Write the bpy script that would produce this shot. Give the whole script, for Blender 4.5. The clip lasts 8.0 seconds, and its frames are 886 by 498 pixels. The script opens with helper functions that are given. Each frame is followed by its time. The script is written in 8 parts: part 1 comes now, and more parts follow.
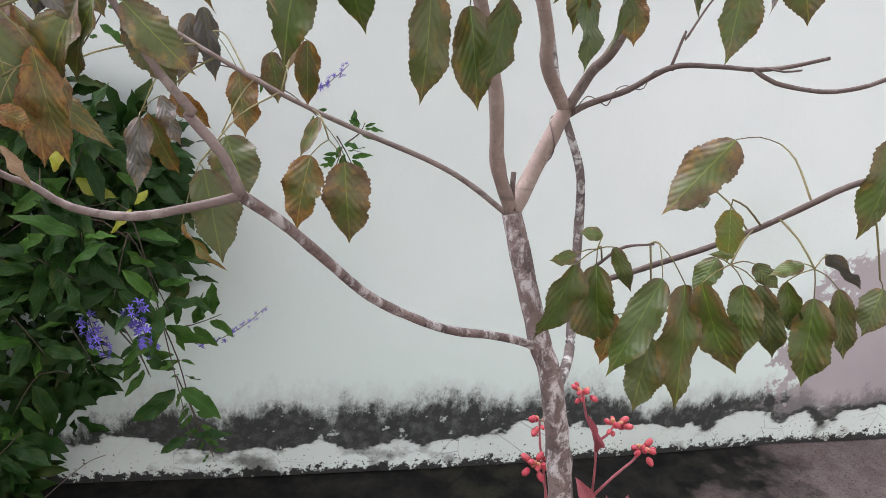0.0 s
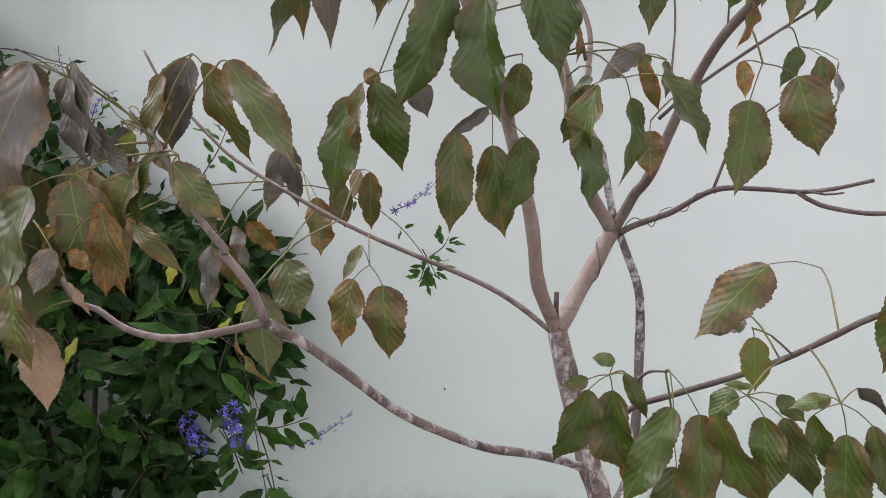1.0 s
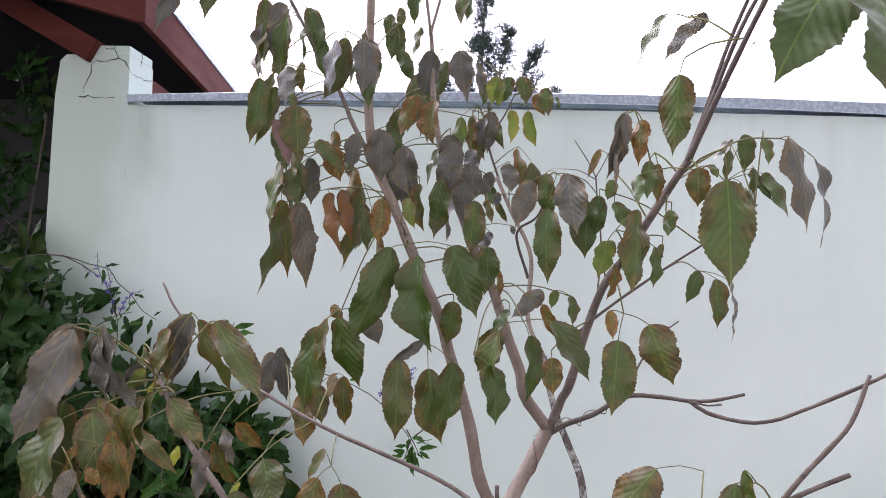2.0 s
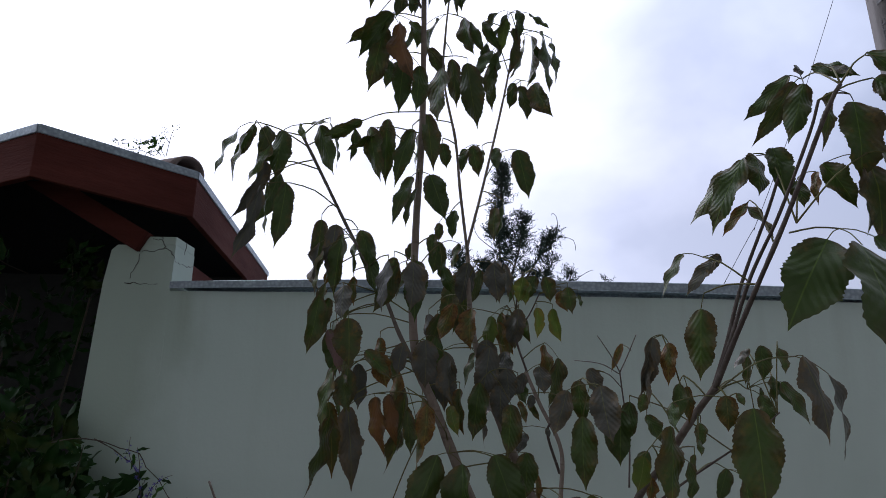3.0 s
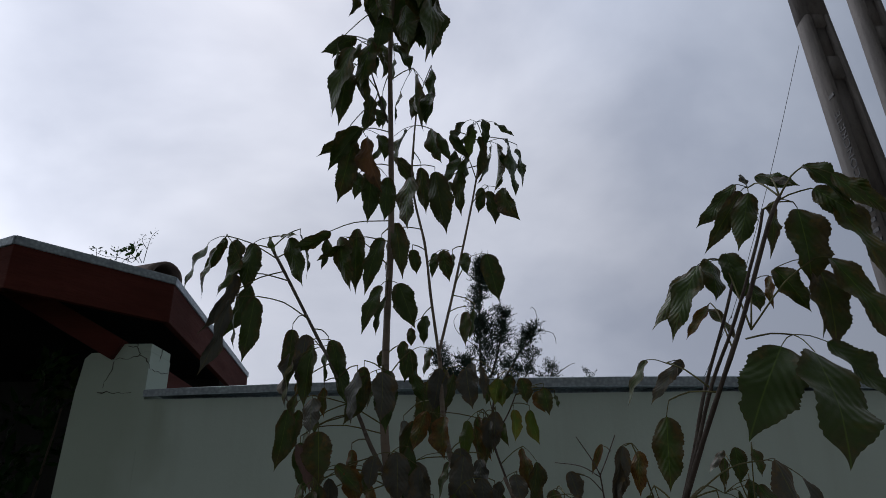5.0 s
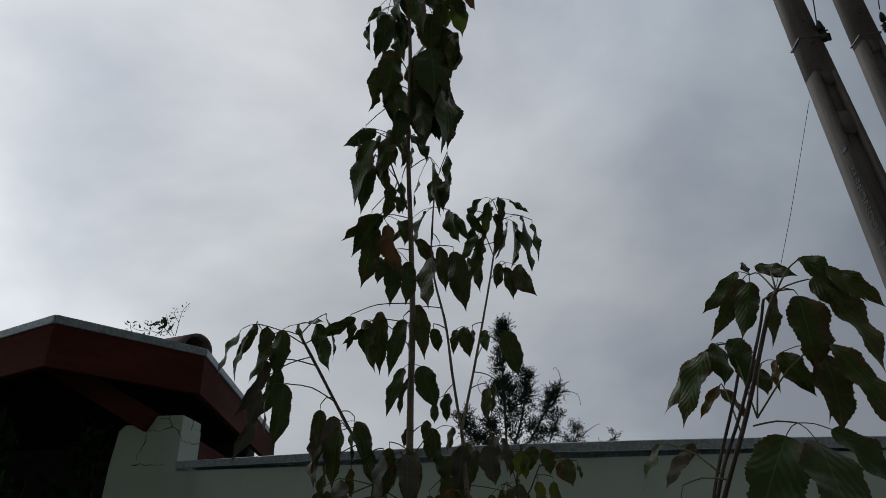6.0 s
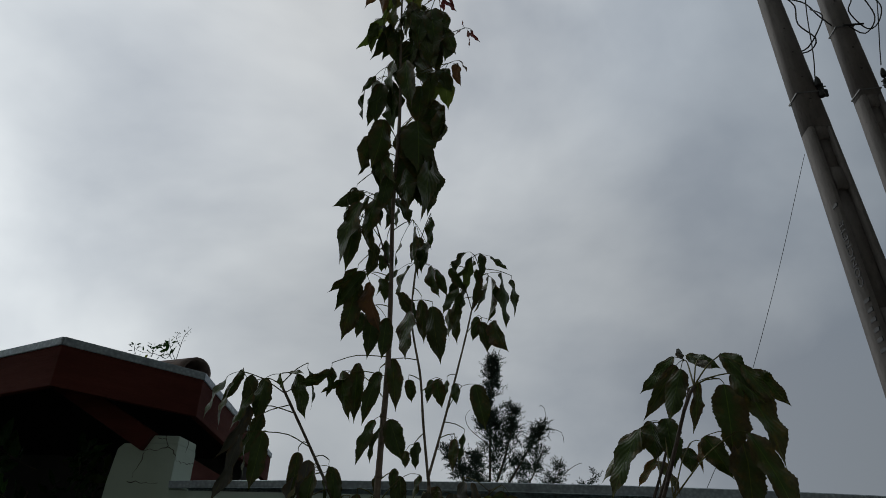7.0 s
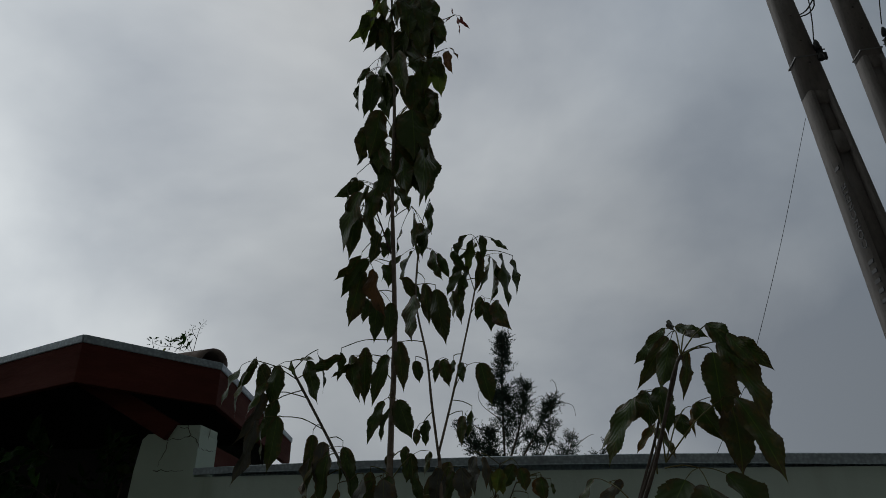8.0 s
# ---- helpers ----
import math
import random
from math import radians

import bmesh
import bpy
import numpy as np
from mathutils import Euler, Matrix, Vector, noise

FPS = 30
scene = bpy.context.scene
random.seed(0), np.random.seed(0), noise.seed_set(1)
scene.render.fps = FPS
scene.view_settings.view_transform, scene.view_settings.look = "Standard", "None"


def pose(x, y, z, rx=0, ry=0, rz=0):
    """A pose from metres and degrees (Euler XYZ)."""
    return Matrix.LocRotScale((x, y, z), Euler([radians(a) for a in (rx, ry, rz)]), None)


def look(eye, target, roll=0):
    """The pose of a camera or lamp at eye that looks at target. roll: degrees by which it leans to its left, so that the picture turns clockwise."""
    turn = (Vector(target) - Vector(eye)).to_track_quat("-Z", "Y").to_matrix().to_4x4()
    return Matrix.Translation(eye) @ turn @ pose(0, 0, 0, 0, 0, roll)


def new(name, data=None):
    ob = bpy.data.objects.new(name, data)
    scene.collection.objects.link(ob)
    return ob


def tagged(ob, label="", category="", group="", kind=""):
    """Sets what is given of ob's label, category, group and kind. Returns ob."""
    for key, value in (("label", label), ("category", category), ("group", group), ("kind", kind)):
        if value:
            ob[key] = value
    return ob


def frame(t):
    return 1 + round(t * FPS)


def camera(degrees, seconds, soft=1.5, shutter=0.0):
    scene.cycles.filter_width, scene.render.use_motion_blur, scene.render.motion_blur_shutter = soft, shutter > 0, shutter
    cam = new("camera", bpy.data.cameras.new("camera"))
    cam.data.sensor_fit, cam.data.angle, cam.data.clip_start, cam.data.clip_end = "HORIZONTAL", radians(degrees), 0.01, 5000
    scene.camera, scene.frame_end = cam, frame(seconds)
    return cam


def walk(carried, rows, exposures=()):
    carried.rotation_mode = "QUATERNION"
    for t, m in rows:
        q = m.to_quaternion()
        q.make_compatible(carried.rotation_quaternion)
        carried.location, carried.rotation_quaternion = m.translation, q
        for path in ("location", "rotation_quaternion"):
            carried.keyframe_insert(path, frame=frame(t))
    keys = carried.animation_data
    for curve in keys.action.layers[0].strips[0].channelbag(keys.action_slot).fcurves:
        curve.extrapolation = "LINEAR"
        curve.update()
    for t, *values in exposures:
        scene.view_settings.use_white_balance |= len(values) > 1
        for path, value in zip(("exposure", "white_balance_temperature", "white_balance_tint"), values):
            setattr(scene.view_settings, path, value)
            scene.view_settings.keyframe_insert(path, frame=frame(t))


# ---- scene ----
cam = camera(66.0, 8.0, soft=0.6)
PATH = [
    (0, (1.503, 0.521, 1.567), (1.855, 2.207, 0.971), 4.4),
    (0.2, (1.529, 0.512, 1.579), (1.778, 2.224, 1.002), 2.5),
    (0.5, (1.562, 0.533, 1.586), (1.811, 2.282, 1.139), 1.8),
    (0.7, (1.582, 0.515, 1.603), (1.807, 2.284, 1.221), 1.7),
    (1, (1.624, 0.463, 1.616), (1.634, 2.251, 1.260), 1.9),
    (1.2, (1.676, 0.412, 1.633), (1.668, 2.210, 1.336), 3.3),
    (1.5, (1.745, 0.354, 1.666), (1.698, 2.166, 1.478), 3.4),
    (1.7, (1.764, 0.316, 1.700), (1.732, 2.138, 1.646), 2.5),
    (2, (1.745, 0.245, 1.745), (1.6831, 2.1434, 1.7921), 1.4),
    (2.2, (1.748, 0.224, 1.761), (1.6874, 2.1207, 1.8557), 1.6),
    (3.3, (1.672, 0.112, 1.835), (1.582, 1.856, 2.355), 1.5),
    (3.5, (1.677, 0.113, 1.839), (1.626, 1.859, 2.361), 1.3),
    (4, (1.713, 0.121, 1.844), (1.756, 1.877, 2.332), -0.6),
    (4.2, (1.719, 0.124, 1.844), (1.722, 1.874, 2.359), -0.9),
    (4.5, (1.721, 0.118, 1.844), (1.662, 1.836, 2.450), -0.3),
    (4.8, (1.720, 0.121, 1.846), (1.672, 1.814, 2.519), -0.4),
    (5, (1.721, 0.105, 1.852), (1.672, 1.795, 2.535), -0.4),
    (5.2, (1.723, 0.086, 1.856), (1.672, 1.763, 2.569), -0.1),
    (6.3, (1.755, -0.021, 1.904), (1.622, 1.600, 2.729), -0.8),
    (6.5, (1.782, -0.051, 1.909), (1.622, 1.563, 2.744), 0.7),
    (6.7, (1.809, -0.088, 1.915), (1.672, 1.531, 2.742), 2.2),
    (7, (1.833, -0.136, 1.939), (1.690, 1.479, 2.772), 2.2),
    (7.2, (1.851, -0.170, 1.941), (1.712, 1.421, 2.820), 0.9),
    (7.5, (1.852, -0.196, 1.943), (1.678, 1.377, 2.849), 0.6),
    (7.7, (1.850, -0.203, 1.943), (1.680, 1.375, 2.840), 0.3),
    (8, (1.867, -0.185, 1.926), (1.692, 1.452, 2.711), -0.1),
]
EXPOSURES = [(0.0, 2.85, 6400, 30), (0.5, 2.86, 6400, 30), (1.1, 2.62, 6350, 30), (1.5, 2.68, 6300, 30), (2.0, 2.66, 6150, 30), (2.3, 2.2, 6150, 25), (3.2, 0.05, 5850, 17), (3.5, -0.15, 5850, 17), (4.5, -0.34, 6030, 14), (5.0, -0.60, 6130, 11), (6.3, -0.97, 6450, 4), (7.4, -1.12, 6400, 3), (8.0, -1.3, 6400, 3)]
walk(cam, [(t, look(eye, target, roll)) for t, eye, target, roll in PATH], EXPOSURES)

# ---- light ----
scene.view_settings.exposure = 0.0
world = bpy.data.worlds.new("overcast_sky")
scene.world = world
world.use_nodes = True
wn, wl = world.node_tree.nodes, world.node_tree.links
wn.clear()
w_out = wn.new("ShaderNodeOutputWorld")
w_bg = wn.new("ShaderNodeBackground")
w_sky = wn.new("ShaderNodeTexSky")
w_sky.sky_type = "NISHITA"
w_sky.sun_disc = False
w_sky.sun_elevation = radians(48)
w_sky.sun_rotation = radians(-20)
w_sky.air_density, w_sky.dust_density = 1.0, 4.0
w_tc = wn.new("ShaderNodeTexCoord")
w_map = wn.new("ShaderNodeMapping")
w_map.inputs["Location"].default_value = (0.35, 0.1, 0.55)
w_map.inputs["Scale"].default_value = (1.0, 1.0, 1.35)
w_n1 = wn.new("ShaderNodeTexNoise")
w_n1.inputs["Scale"].default_value, w_n1.inputs["Detail"].default_value = 1.7, 6.0
w_n1.inputs["Roughness"].default_value = 0.48
w_n1.inputs["Distortion"].default_value = 0.25
w_ramp = wn.new("ShaderNodeValToRGB")
w_ramp.color_ramp.elements[0].position, w_ramp.color_ramp.elements[0].color = 0.36, (0.50, 0.535, 0.60, 1)
w_ramp.color_ramp.elements[1].position, w_ramp.color_ramp.elements[1].color = 0.66, (1.10, 1.105, 1.11, 1)
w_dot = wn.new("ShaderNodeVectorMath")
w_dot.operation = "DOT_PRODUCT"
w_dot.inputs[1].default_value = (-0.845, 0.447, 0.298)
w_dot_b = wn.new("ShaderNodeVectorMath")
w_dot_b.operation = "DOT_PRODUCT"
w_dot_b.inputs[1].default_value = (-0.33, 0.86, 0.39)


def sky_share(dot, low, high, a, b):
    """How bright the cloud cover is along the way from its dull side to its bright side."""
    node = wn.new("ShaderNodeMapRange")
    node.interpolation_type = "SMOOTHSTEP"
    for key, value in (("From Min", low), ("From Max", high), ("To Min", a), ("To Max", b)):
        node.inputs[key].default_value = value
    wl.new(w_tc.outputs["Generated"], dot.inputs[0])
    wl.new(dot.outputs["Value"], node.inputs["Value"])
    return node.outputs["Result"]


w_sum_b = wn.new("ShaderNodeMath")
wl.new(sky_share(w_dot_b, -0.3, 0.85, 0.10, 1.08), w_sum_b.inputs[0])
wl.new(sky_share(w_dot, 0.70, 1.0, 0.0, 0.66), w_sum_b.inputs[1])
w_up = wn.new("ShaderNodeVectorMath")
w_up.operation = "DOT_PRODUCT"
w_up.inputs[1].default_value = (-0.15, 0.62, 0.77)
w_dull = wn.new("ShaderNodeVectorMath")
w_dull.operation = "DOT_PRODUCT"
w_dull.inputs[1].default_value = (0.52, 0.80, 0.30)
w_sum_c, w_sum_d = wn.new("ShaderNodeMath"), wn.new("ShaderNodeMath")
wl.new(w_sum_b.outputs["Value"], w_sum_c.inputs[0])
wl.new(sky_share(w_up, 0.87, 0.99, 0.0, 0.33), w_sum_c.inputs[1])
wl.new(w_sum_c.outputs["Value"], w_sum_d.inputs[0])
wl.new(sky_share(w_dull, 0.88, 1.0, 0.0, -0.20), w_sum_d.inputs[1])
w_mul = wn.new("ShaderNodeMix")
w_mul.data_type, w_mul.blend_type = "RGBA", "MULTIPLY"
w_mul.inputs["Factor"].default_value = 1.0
w_mix = wn.new("ShaderNodeMix")
w_mix.data_type = "RGBA"
w_mix.inputs["Factor"].default_value = 0.94
w_sc = wn.new("ShaderNodeMix")
w_sc.data_type, w_sc.blend_type = "RGBA", "MULTIPLY"
w_sc.inputs["Factor"].default_value = 1.0
w_sc.inputs["B"].default_value = (0.1, 0.1, 0.1, 1)
wl.new(w_tc.outputs["Generated"], w_map.inputs["Vector"])
wl.new(w_map.outputs["Vector"], w_n1.inputs["Vector"])
wl.new(w_n1.outputs["Fac"], w_ramp.inputs["Fac"])
wl.new(w_ramp.outputs["Color"], w_mul.inputs["A"])
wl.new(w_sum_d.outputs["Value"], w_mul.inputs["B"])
wl.new(w_sky.outputs["Color"], w_sc.inputs["A"])
wl.new(w_sc.outputs["Result"], w_mix.inputs["A"])
w_cast = wn.new("ShaderNodeMix")
w_cast.data_type, w_cast.blend_type = "RGBA", "MULTIPLY"
w_cast.inputs["Factor"].default_value = 1.0
w_hue = wn.new("ShaderNodeMix")
w_hue.data_type = "RGBA"
w_hue.inputs["A"].default_value = (1.0, 1.0, 0.93, 1)
w_hue.inputs["B"].default_value = (0.985, 0.985, 1.035, 1)
wl.new(sky_share(w_dot_b, 0.2, 0.8, 0.0, 1.0), w_hue.inputs["Factor"])
wl.new(w_mul.outputs["Result"], w_cast.inputs["A"])
wl.new(w_hue.outputs["Result"], w_cast.inputs["B"])
w_blue = wn.new("ShaderNodeVectorMath")
w_blue.operation = "DOT_PRODUCT"
w_blue.inputs[1].default_value = (0.50, 0.62, 0.60)
w_thin, w_tone = wn.new("ShaderNodeMix"), wn.new("ShaderNodeMix")
w_thin.data_type = w_tone.data_type = "RGBA"
w_thin.inputs["A"].default_value = (1.0, 1.0, 1.0, 1)
w_thin.inputs["B"].default_value = (0.93, 0.97, 1.02, 1)
w_tone.blend_type = "MULTIPLY"
w_tone.inputs["Factor"].default_value = 1.0
wl.new(sky_share(w_blue, 0.88, 0.99, 0.0, 1.0), w_thin.inputs["Factor"])
wl.new(w_cast.outputs["Result"], w_tone.inputs["A"])
wl.new(w_thin.outputs["Result"], w_tone.inputs["B"])
wl.new(w_tone.outputs["Result"], w_mix.inputs["B"])
wl.new(w_mix.outputs["Result"], w_bg.inputs["Color"])
w_bg.inputs["Strength"].default_value = 1.0
wl.new(w_bg.outputs["Background"], w_out.inputs["Surface"])

sun = new("sun", bpy.data.lights.new("sun", "SUN"))
sun.data.energy, sun.data.angle, sun.data.color = 0.5, radians(40), (1.0, 0.97, 0.93)
sun.matrix_world = look((-4.2, 7.2, 7.5), (0, 0, 0))


# ---- materials ----
class Nodes:
    """A small node builder for one material."""

    def __init__(self, name):
        self.mat = bpy.data.materials.new(name)
        self.mat.use_nodes = True
        self.tree = self.mat.node_tree
        self.bsdf = self.tree.nodes["Principled BSDF"]
        self.coord = self.tree.nodes.new("ShaderNodeTexCoord")

    def add(self, kind, **sets):
        node = self.tree.nodes.new("ShaderNode" + kind)
        for key, value in sets.items():
            node.inputs[key.replace("_", " ")].default_value = value
        return node

    def join(self, out, into):
        self.tree.links.new(out, into)

    def noise(self, scale, detail=4.0, rough=0.55, stretch=(1, 1, 1), space="Object", twist=0.0):
        mapping = self.add("Mapping", Scale=stretch)
        self.join(self.coord.outputs[space], mapping.inputs["Vector"])
        tex = self.add("TexNoise", Scale=scale, Detail=detail, Roughness=rough, Distortion=twist)
        self.join(mapping.outputs["Vector"], tex.inputs["Vector"])
        return tex.outputs["Fac"]

    def ramp(self, value, low, high, a=0.0, b=1.0):
        node = self.add("MapRange", From_Min=low, From_Max=high, To_Min=a, To_Max=b)
        self.join(value, node.inputs["Value"])
        return node.outputs["Result"]

    def math(self, op, a, b=0.0):
        node = self.add("Math")
        node.operation = op
        for socket, value in zip(node.inputs, (a, b)):
            if isinstance(value, (int, float)):
                socket.default_value = value
            else:
                self.join(value, socket)
        return node.outputs["Value"]

    def mix(self, factor, a, b, blend="MIX"):
        node = self.tree.nodes.new("ShaderNodeMix")
        node.data_type, node.blend_type = "RGBA", blend
        for socket, value in ((node.inputs["Factor"], factor), (node.inputs["A"], a), (node.inputs["B"], b)):
            if isinstance(value, (int, float)):
                socket.default_value = value
            elif isinstance(value, tuple):
                socket.default_value = (*value, 1)
            else:
                self.join(value, socket)
        return node.outputs["Result"]

    def axis(self, name, space="Object"):
        node = self.add("SeparateXYZ")
        self.join(self.coord.outputs[space], node.inputs["Vector"])
        return node.outputs[name]

    def bump(self, height, strength, distance=0.01):
        node = self.add("Bump", Strength=strength, Distance=distance)
        self.join(height, node.inputs["Height"])
        self.join(node.outputs["Normal"], self.bsdf.inputs["Normal"])

    def done(self, color, rough=0.6, metal=0.0, spec=0.5):
        for key, value in (("Base Color", color), ("Roughness", rough), ("Metallic", metal), ("Specular IOR Level", spec)):
            socket = self.bsdf.inputs[key]
            if isinstance(value, (int, float)):
                socket.default_value = value
            elif isinstance(value, tuple):
                socket.default_value = (*value, 1)
            else:
                self.join(value, socket)
        return self.mat


def two_tone(name, a, b, scale, rough=0.6, metal=0.0, bump=0.2, stretch=(1, 1, 1), spec=0.5):
    """A surface of two colours mixed by broad stains, with fine grain on top."""
    n = Nodes(name)
    broad, fine = n.noise(scale, 5, 0.6, stretch), n.noise(scale * 9, 4, 0.6, stretch)
    color = n.mix(n.ramp(broad, 0.32, 0.68), a, b)
    dark = tuple(c * 0.72 for c in a)
    color = n.mix(n.ramp(fine, 0.52, 0.75, 0, 0.6), color, dark)
    n.bump(fine, bump)
    return n.done(color, n.ramp(broad, 0.3, 0.7, rough - 0.08, rough + 0.08), metal, spec)


def wall_paint():
    """Aged white wall paint: mould along the foot, flaked plaster and a bare patch of render."""
    n = Nodes("white_wall_paint")
    x, z = n.axis("X"), n.axis("Z")
    broad, fine = n.noise(1.3, 5, 0.55), n.noise(60, 3, 0.6)
    color = n.mix(n.ramp(broad, 0.3, 0.7), (0.630, 0.75, 0.686), (0.693, 0.805, 0.749))
    # slightly greener towards the bottom, with an uneven upper limit
    tint_z = n.math("ADD", z, n.ramp(broad, 0.3, 0.7, -0.25, 0.25))
    color = n.mix(n.ramp(tint_z, 1.25, 0.45, 0, 0.6), color, (0.610, 0.790, 0.700))
    streak = n.noise(3.0, 4, 0.6, (4.0, 1, 0.25))
    # darker grey-green towards the pillar: part grime, part roof shade painted in
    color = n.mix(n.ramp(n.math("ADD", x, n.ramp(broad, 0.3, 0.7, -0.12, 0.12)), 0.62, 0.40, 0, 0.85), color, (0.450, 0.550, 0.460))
    run_x = n.math("ABSOLUTE", n.math("SUBTRACT", n.math("ADD", x, n.ramp(broad, 0.3, 0.7, -0.05, 0.05)), 0.565))
    run_down = n.math("MULTIPLY", n.ramp(run_x, 0.060, 0.01), n.math("MULTIPLY", n.ramp(z, 1.88, 2.2), n.ramp(streak, 0.30, 0.60, 0.12, 0.40)))
    color = n.mix(run_down, color, (0.27, 0.33, 0.225))
    drip = n.math("MULTIPLY", n.ramp(streak, 0.5, 0.75, 0, 0.22), n.ramp(z, 1.5, 2.3))
    color = n.mix(drip, color, (0.450, 0.51, 0.442))
    # flaked plaster below, thin and bright
    ragged = n.noise(5.5, 4, 0.55, (1, 1, 1.6))
    uneven = n.noise(1.9, 2, 0.5, (1, 1, 0.2))
    edge = n.math("ADD", z, n.math("ADD", n.ramp(ragged, 0.25, 0.75, -0.060, 0.060), n.ramp(uneven, 0.3, 0.7, -0.06, 0.04)))
    flaked = n.ramp(edge, 0.135, 0.115)
    spots = n.noise(26, 5, 0.7)
    specks = n.noise(85, 4, 0.6)
    near_ground = n.ramp(z, 0.10, 0.02)
    pits = n.math("ADD", specks, n.math("ADD", n.math("MULTIPLY", near_ground, 0.06), n.math("MULTIPLY", n.math("SUBTRACT", spots, 0.5), 0.35)))
    plaster = n.mix(n.ramp(broad, 0.3, 0.7), (0.64, 0.77, 0.70), (0.56, 0.67, 0.60))
    plaster = n.mix(n.ramp(pits, 0.66, 0.70), plaster, (0.05, 0.055, 0.045))
    color = n.mix(flaked, color, plaster)
    # mould: black clumps in a band above the flaked strip, thinning upwards in short streaks
    bristle = n.noise(13, 6, 0.78, (1.25, 1, 0.75))
    clumps = n.noise(2.3, 3, 0.55, (1, 1, 0.5))
    grow = n.math("ADD", n.math("MULTIPLY", bristle, 0.9), n.math("MULTIPLY", clumps, 1.05))
    grow = n.math("SUBTRACT", grow, 0.15)
    chips = n.noise(17, 4, 0.6, (1.0, 1, 1.3))
    high = n.math("SUBTRACT", grow, n.math("MULTIPLY", n.math("SUBTRACT", z, 0.15), 3.2))
    band = n.math("MULTIPLY", n.ramp(high, 0.40, 0.60), n.ramp(edge, 0.115, 0.125))
    soot = n.mix(n.ramp(spots, 0.48, 0.76), (0.014, 0.016, 0.014), (0.099, 0.115, 0.101))
    veil = n.math("MULTIPLY", n.ramp(high, 0.16, 0.54, 0, 0.55), n.ramp(edge, 0.10, 0.13))
    color = n.mix(veil, color, (0.324, 0.37, 0.331))
    band = n.math("MULTIPLY", band, n.ramp(chips, 0.63, 0.67, 1.0, 0.15))
    color = n.mix(n.math("MULTIPLY", band, 0.95), color, soot)
    split = n.add("TexVoronoi", Scale=5.5)
    split.feature = "DISTANCE_TO_EDGE"
    n.join(n.coord.outputs["Object"], split.inputs["Vector"])
    color = n.mix(n.math("MULTIPLY", n.ramp(split.outputs["Distance"], 0.010, 0.003, 0, 0.4), n.math("MULTIPLY", flaked, n.ramp(clumps, 0.45, 0.55))), color, (0.045, 0.05, 0.043))
    # black growth creeping down over the flaked strip in places
    creep = n.math("MULTIPLY", n.ramp(n.math("ADD", n.math("MULTIPLY", uneven, 0.6), n.math("MULTIPLY", ragged, 0.5)), 0.60, 0.66), flaked)
    color = n.mix(n.math("MULTIPLY", creep, 0.8), color, n.mix(n.ramp(spots, 0.45, 0.7), (0.041, 0.042, 0.033), (0.180, 0.20, 0.168)))
    # line of dirt right at the ground
    color = n.mix(n.ramp(n.math("ADD", z, n.ramp(spots, 0.3, 0.7, -0.035, 0.035)), 0.030, 0.020, 0, 0.97), color, (0.012, 0.013, 0.011))
    # bare grey render where the paint has come off
    flake = n.noise(4.2, 6, 0.65)
    reach_x = n.math("ADD", x, n.ramp(flake, 0.25, 0.75, -0.32, 0.32))
    slope = n.math("SUBTRACT", reach_x, n.math("MULTIPLY", z, 0.35))
    bare = n.math("MULTIPLY", n.ramp(slope, 3.24, 3.27), n.ramp(n.math("ADD", z, n.ramp(flake, 0.3, 0.7, -0.15, 0.15)), 0.86, 0.83))
    bare = n.math("MULTIPLY", bare, n.ramp(edge, 0.14, 0.16))
    render_color = n.mix(n.ramp(broad, 0.3, 0.7), (0.324, 0.31, 0.307), (0.414, 0.41, 0.394))
    color = n.mix(bare, color, n.mix(n.math("MULTIPLY", band, 0.55), render_color, soot))
    n.bump(n.math("ADD", n.math("MULTIPLY", fine, 0.35), n.math("ADD", n.math("MULTIPLY", broad, 0.5), n.math("MULTIPLY", flaked, -0.5))), 0.25, 0.008)
    return n.done(color, 0.75, 0, 0.3)


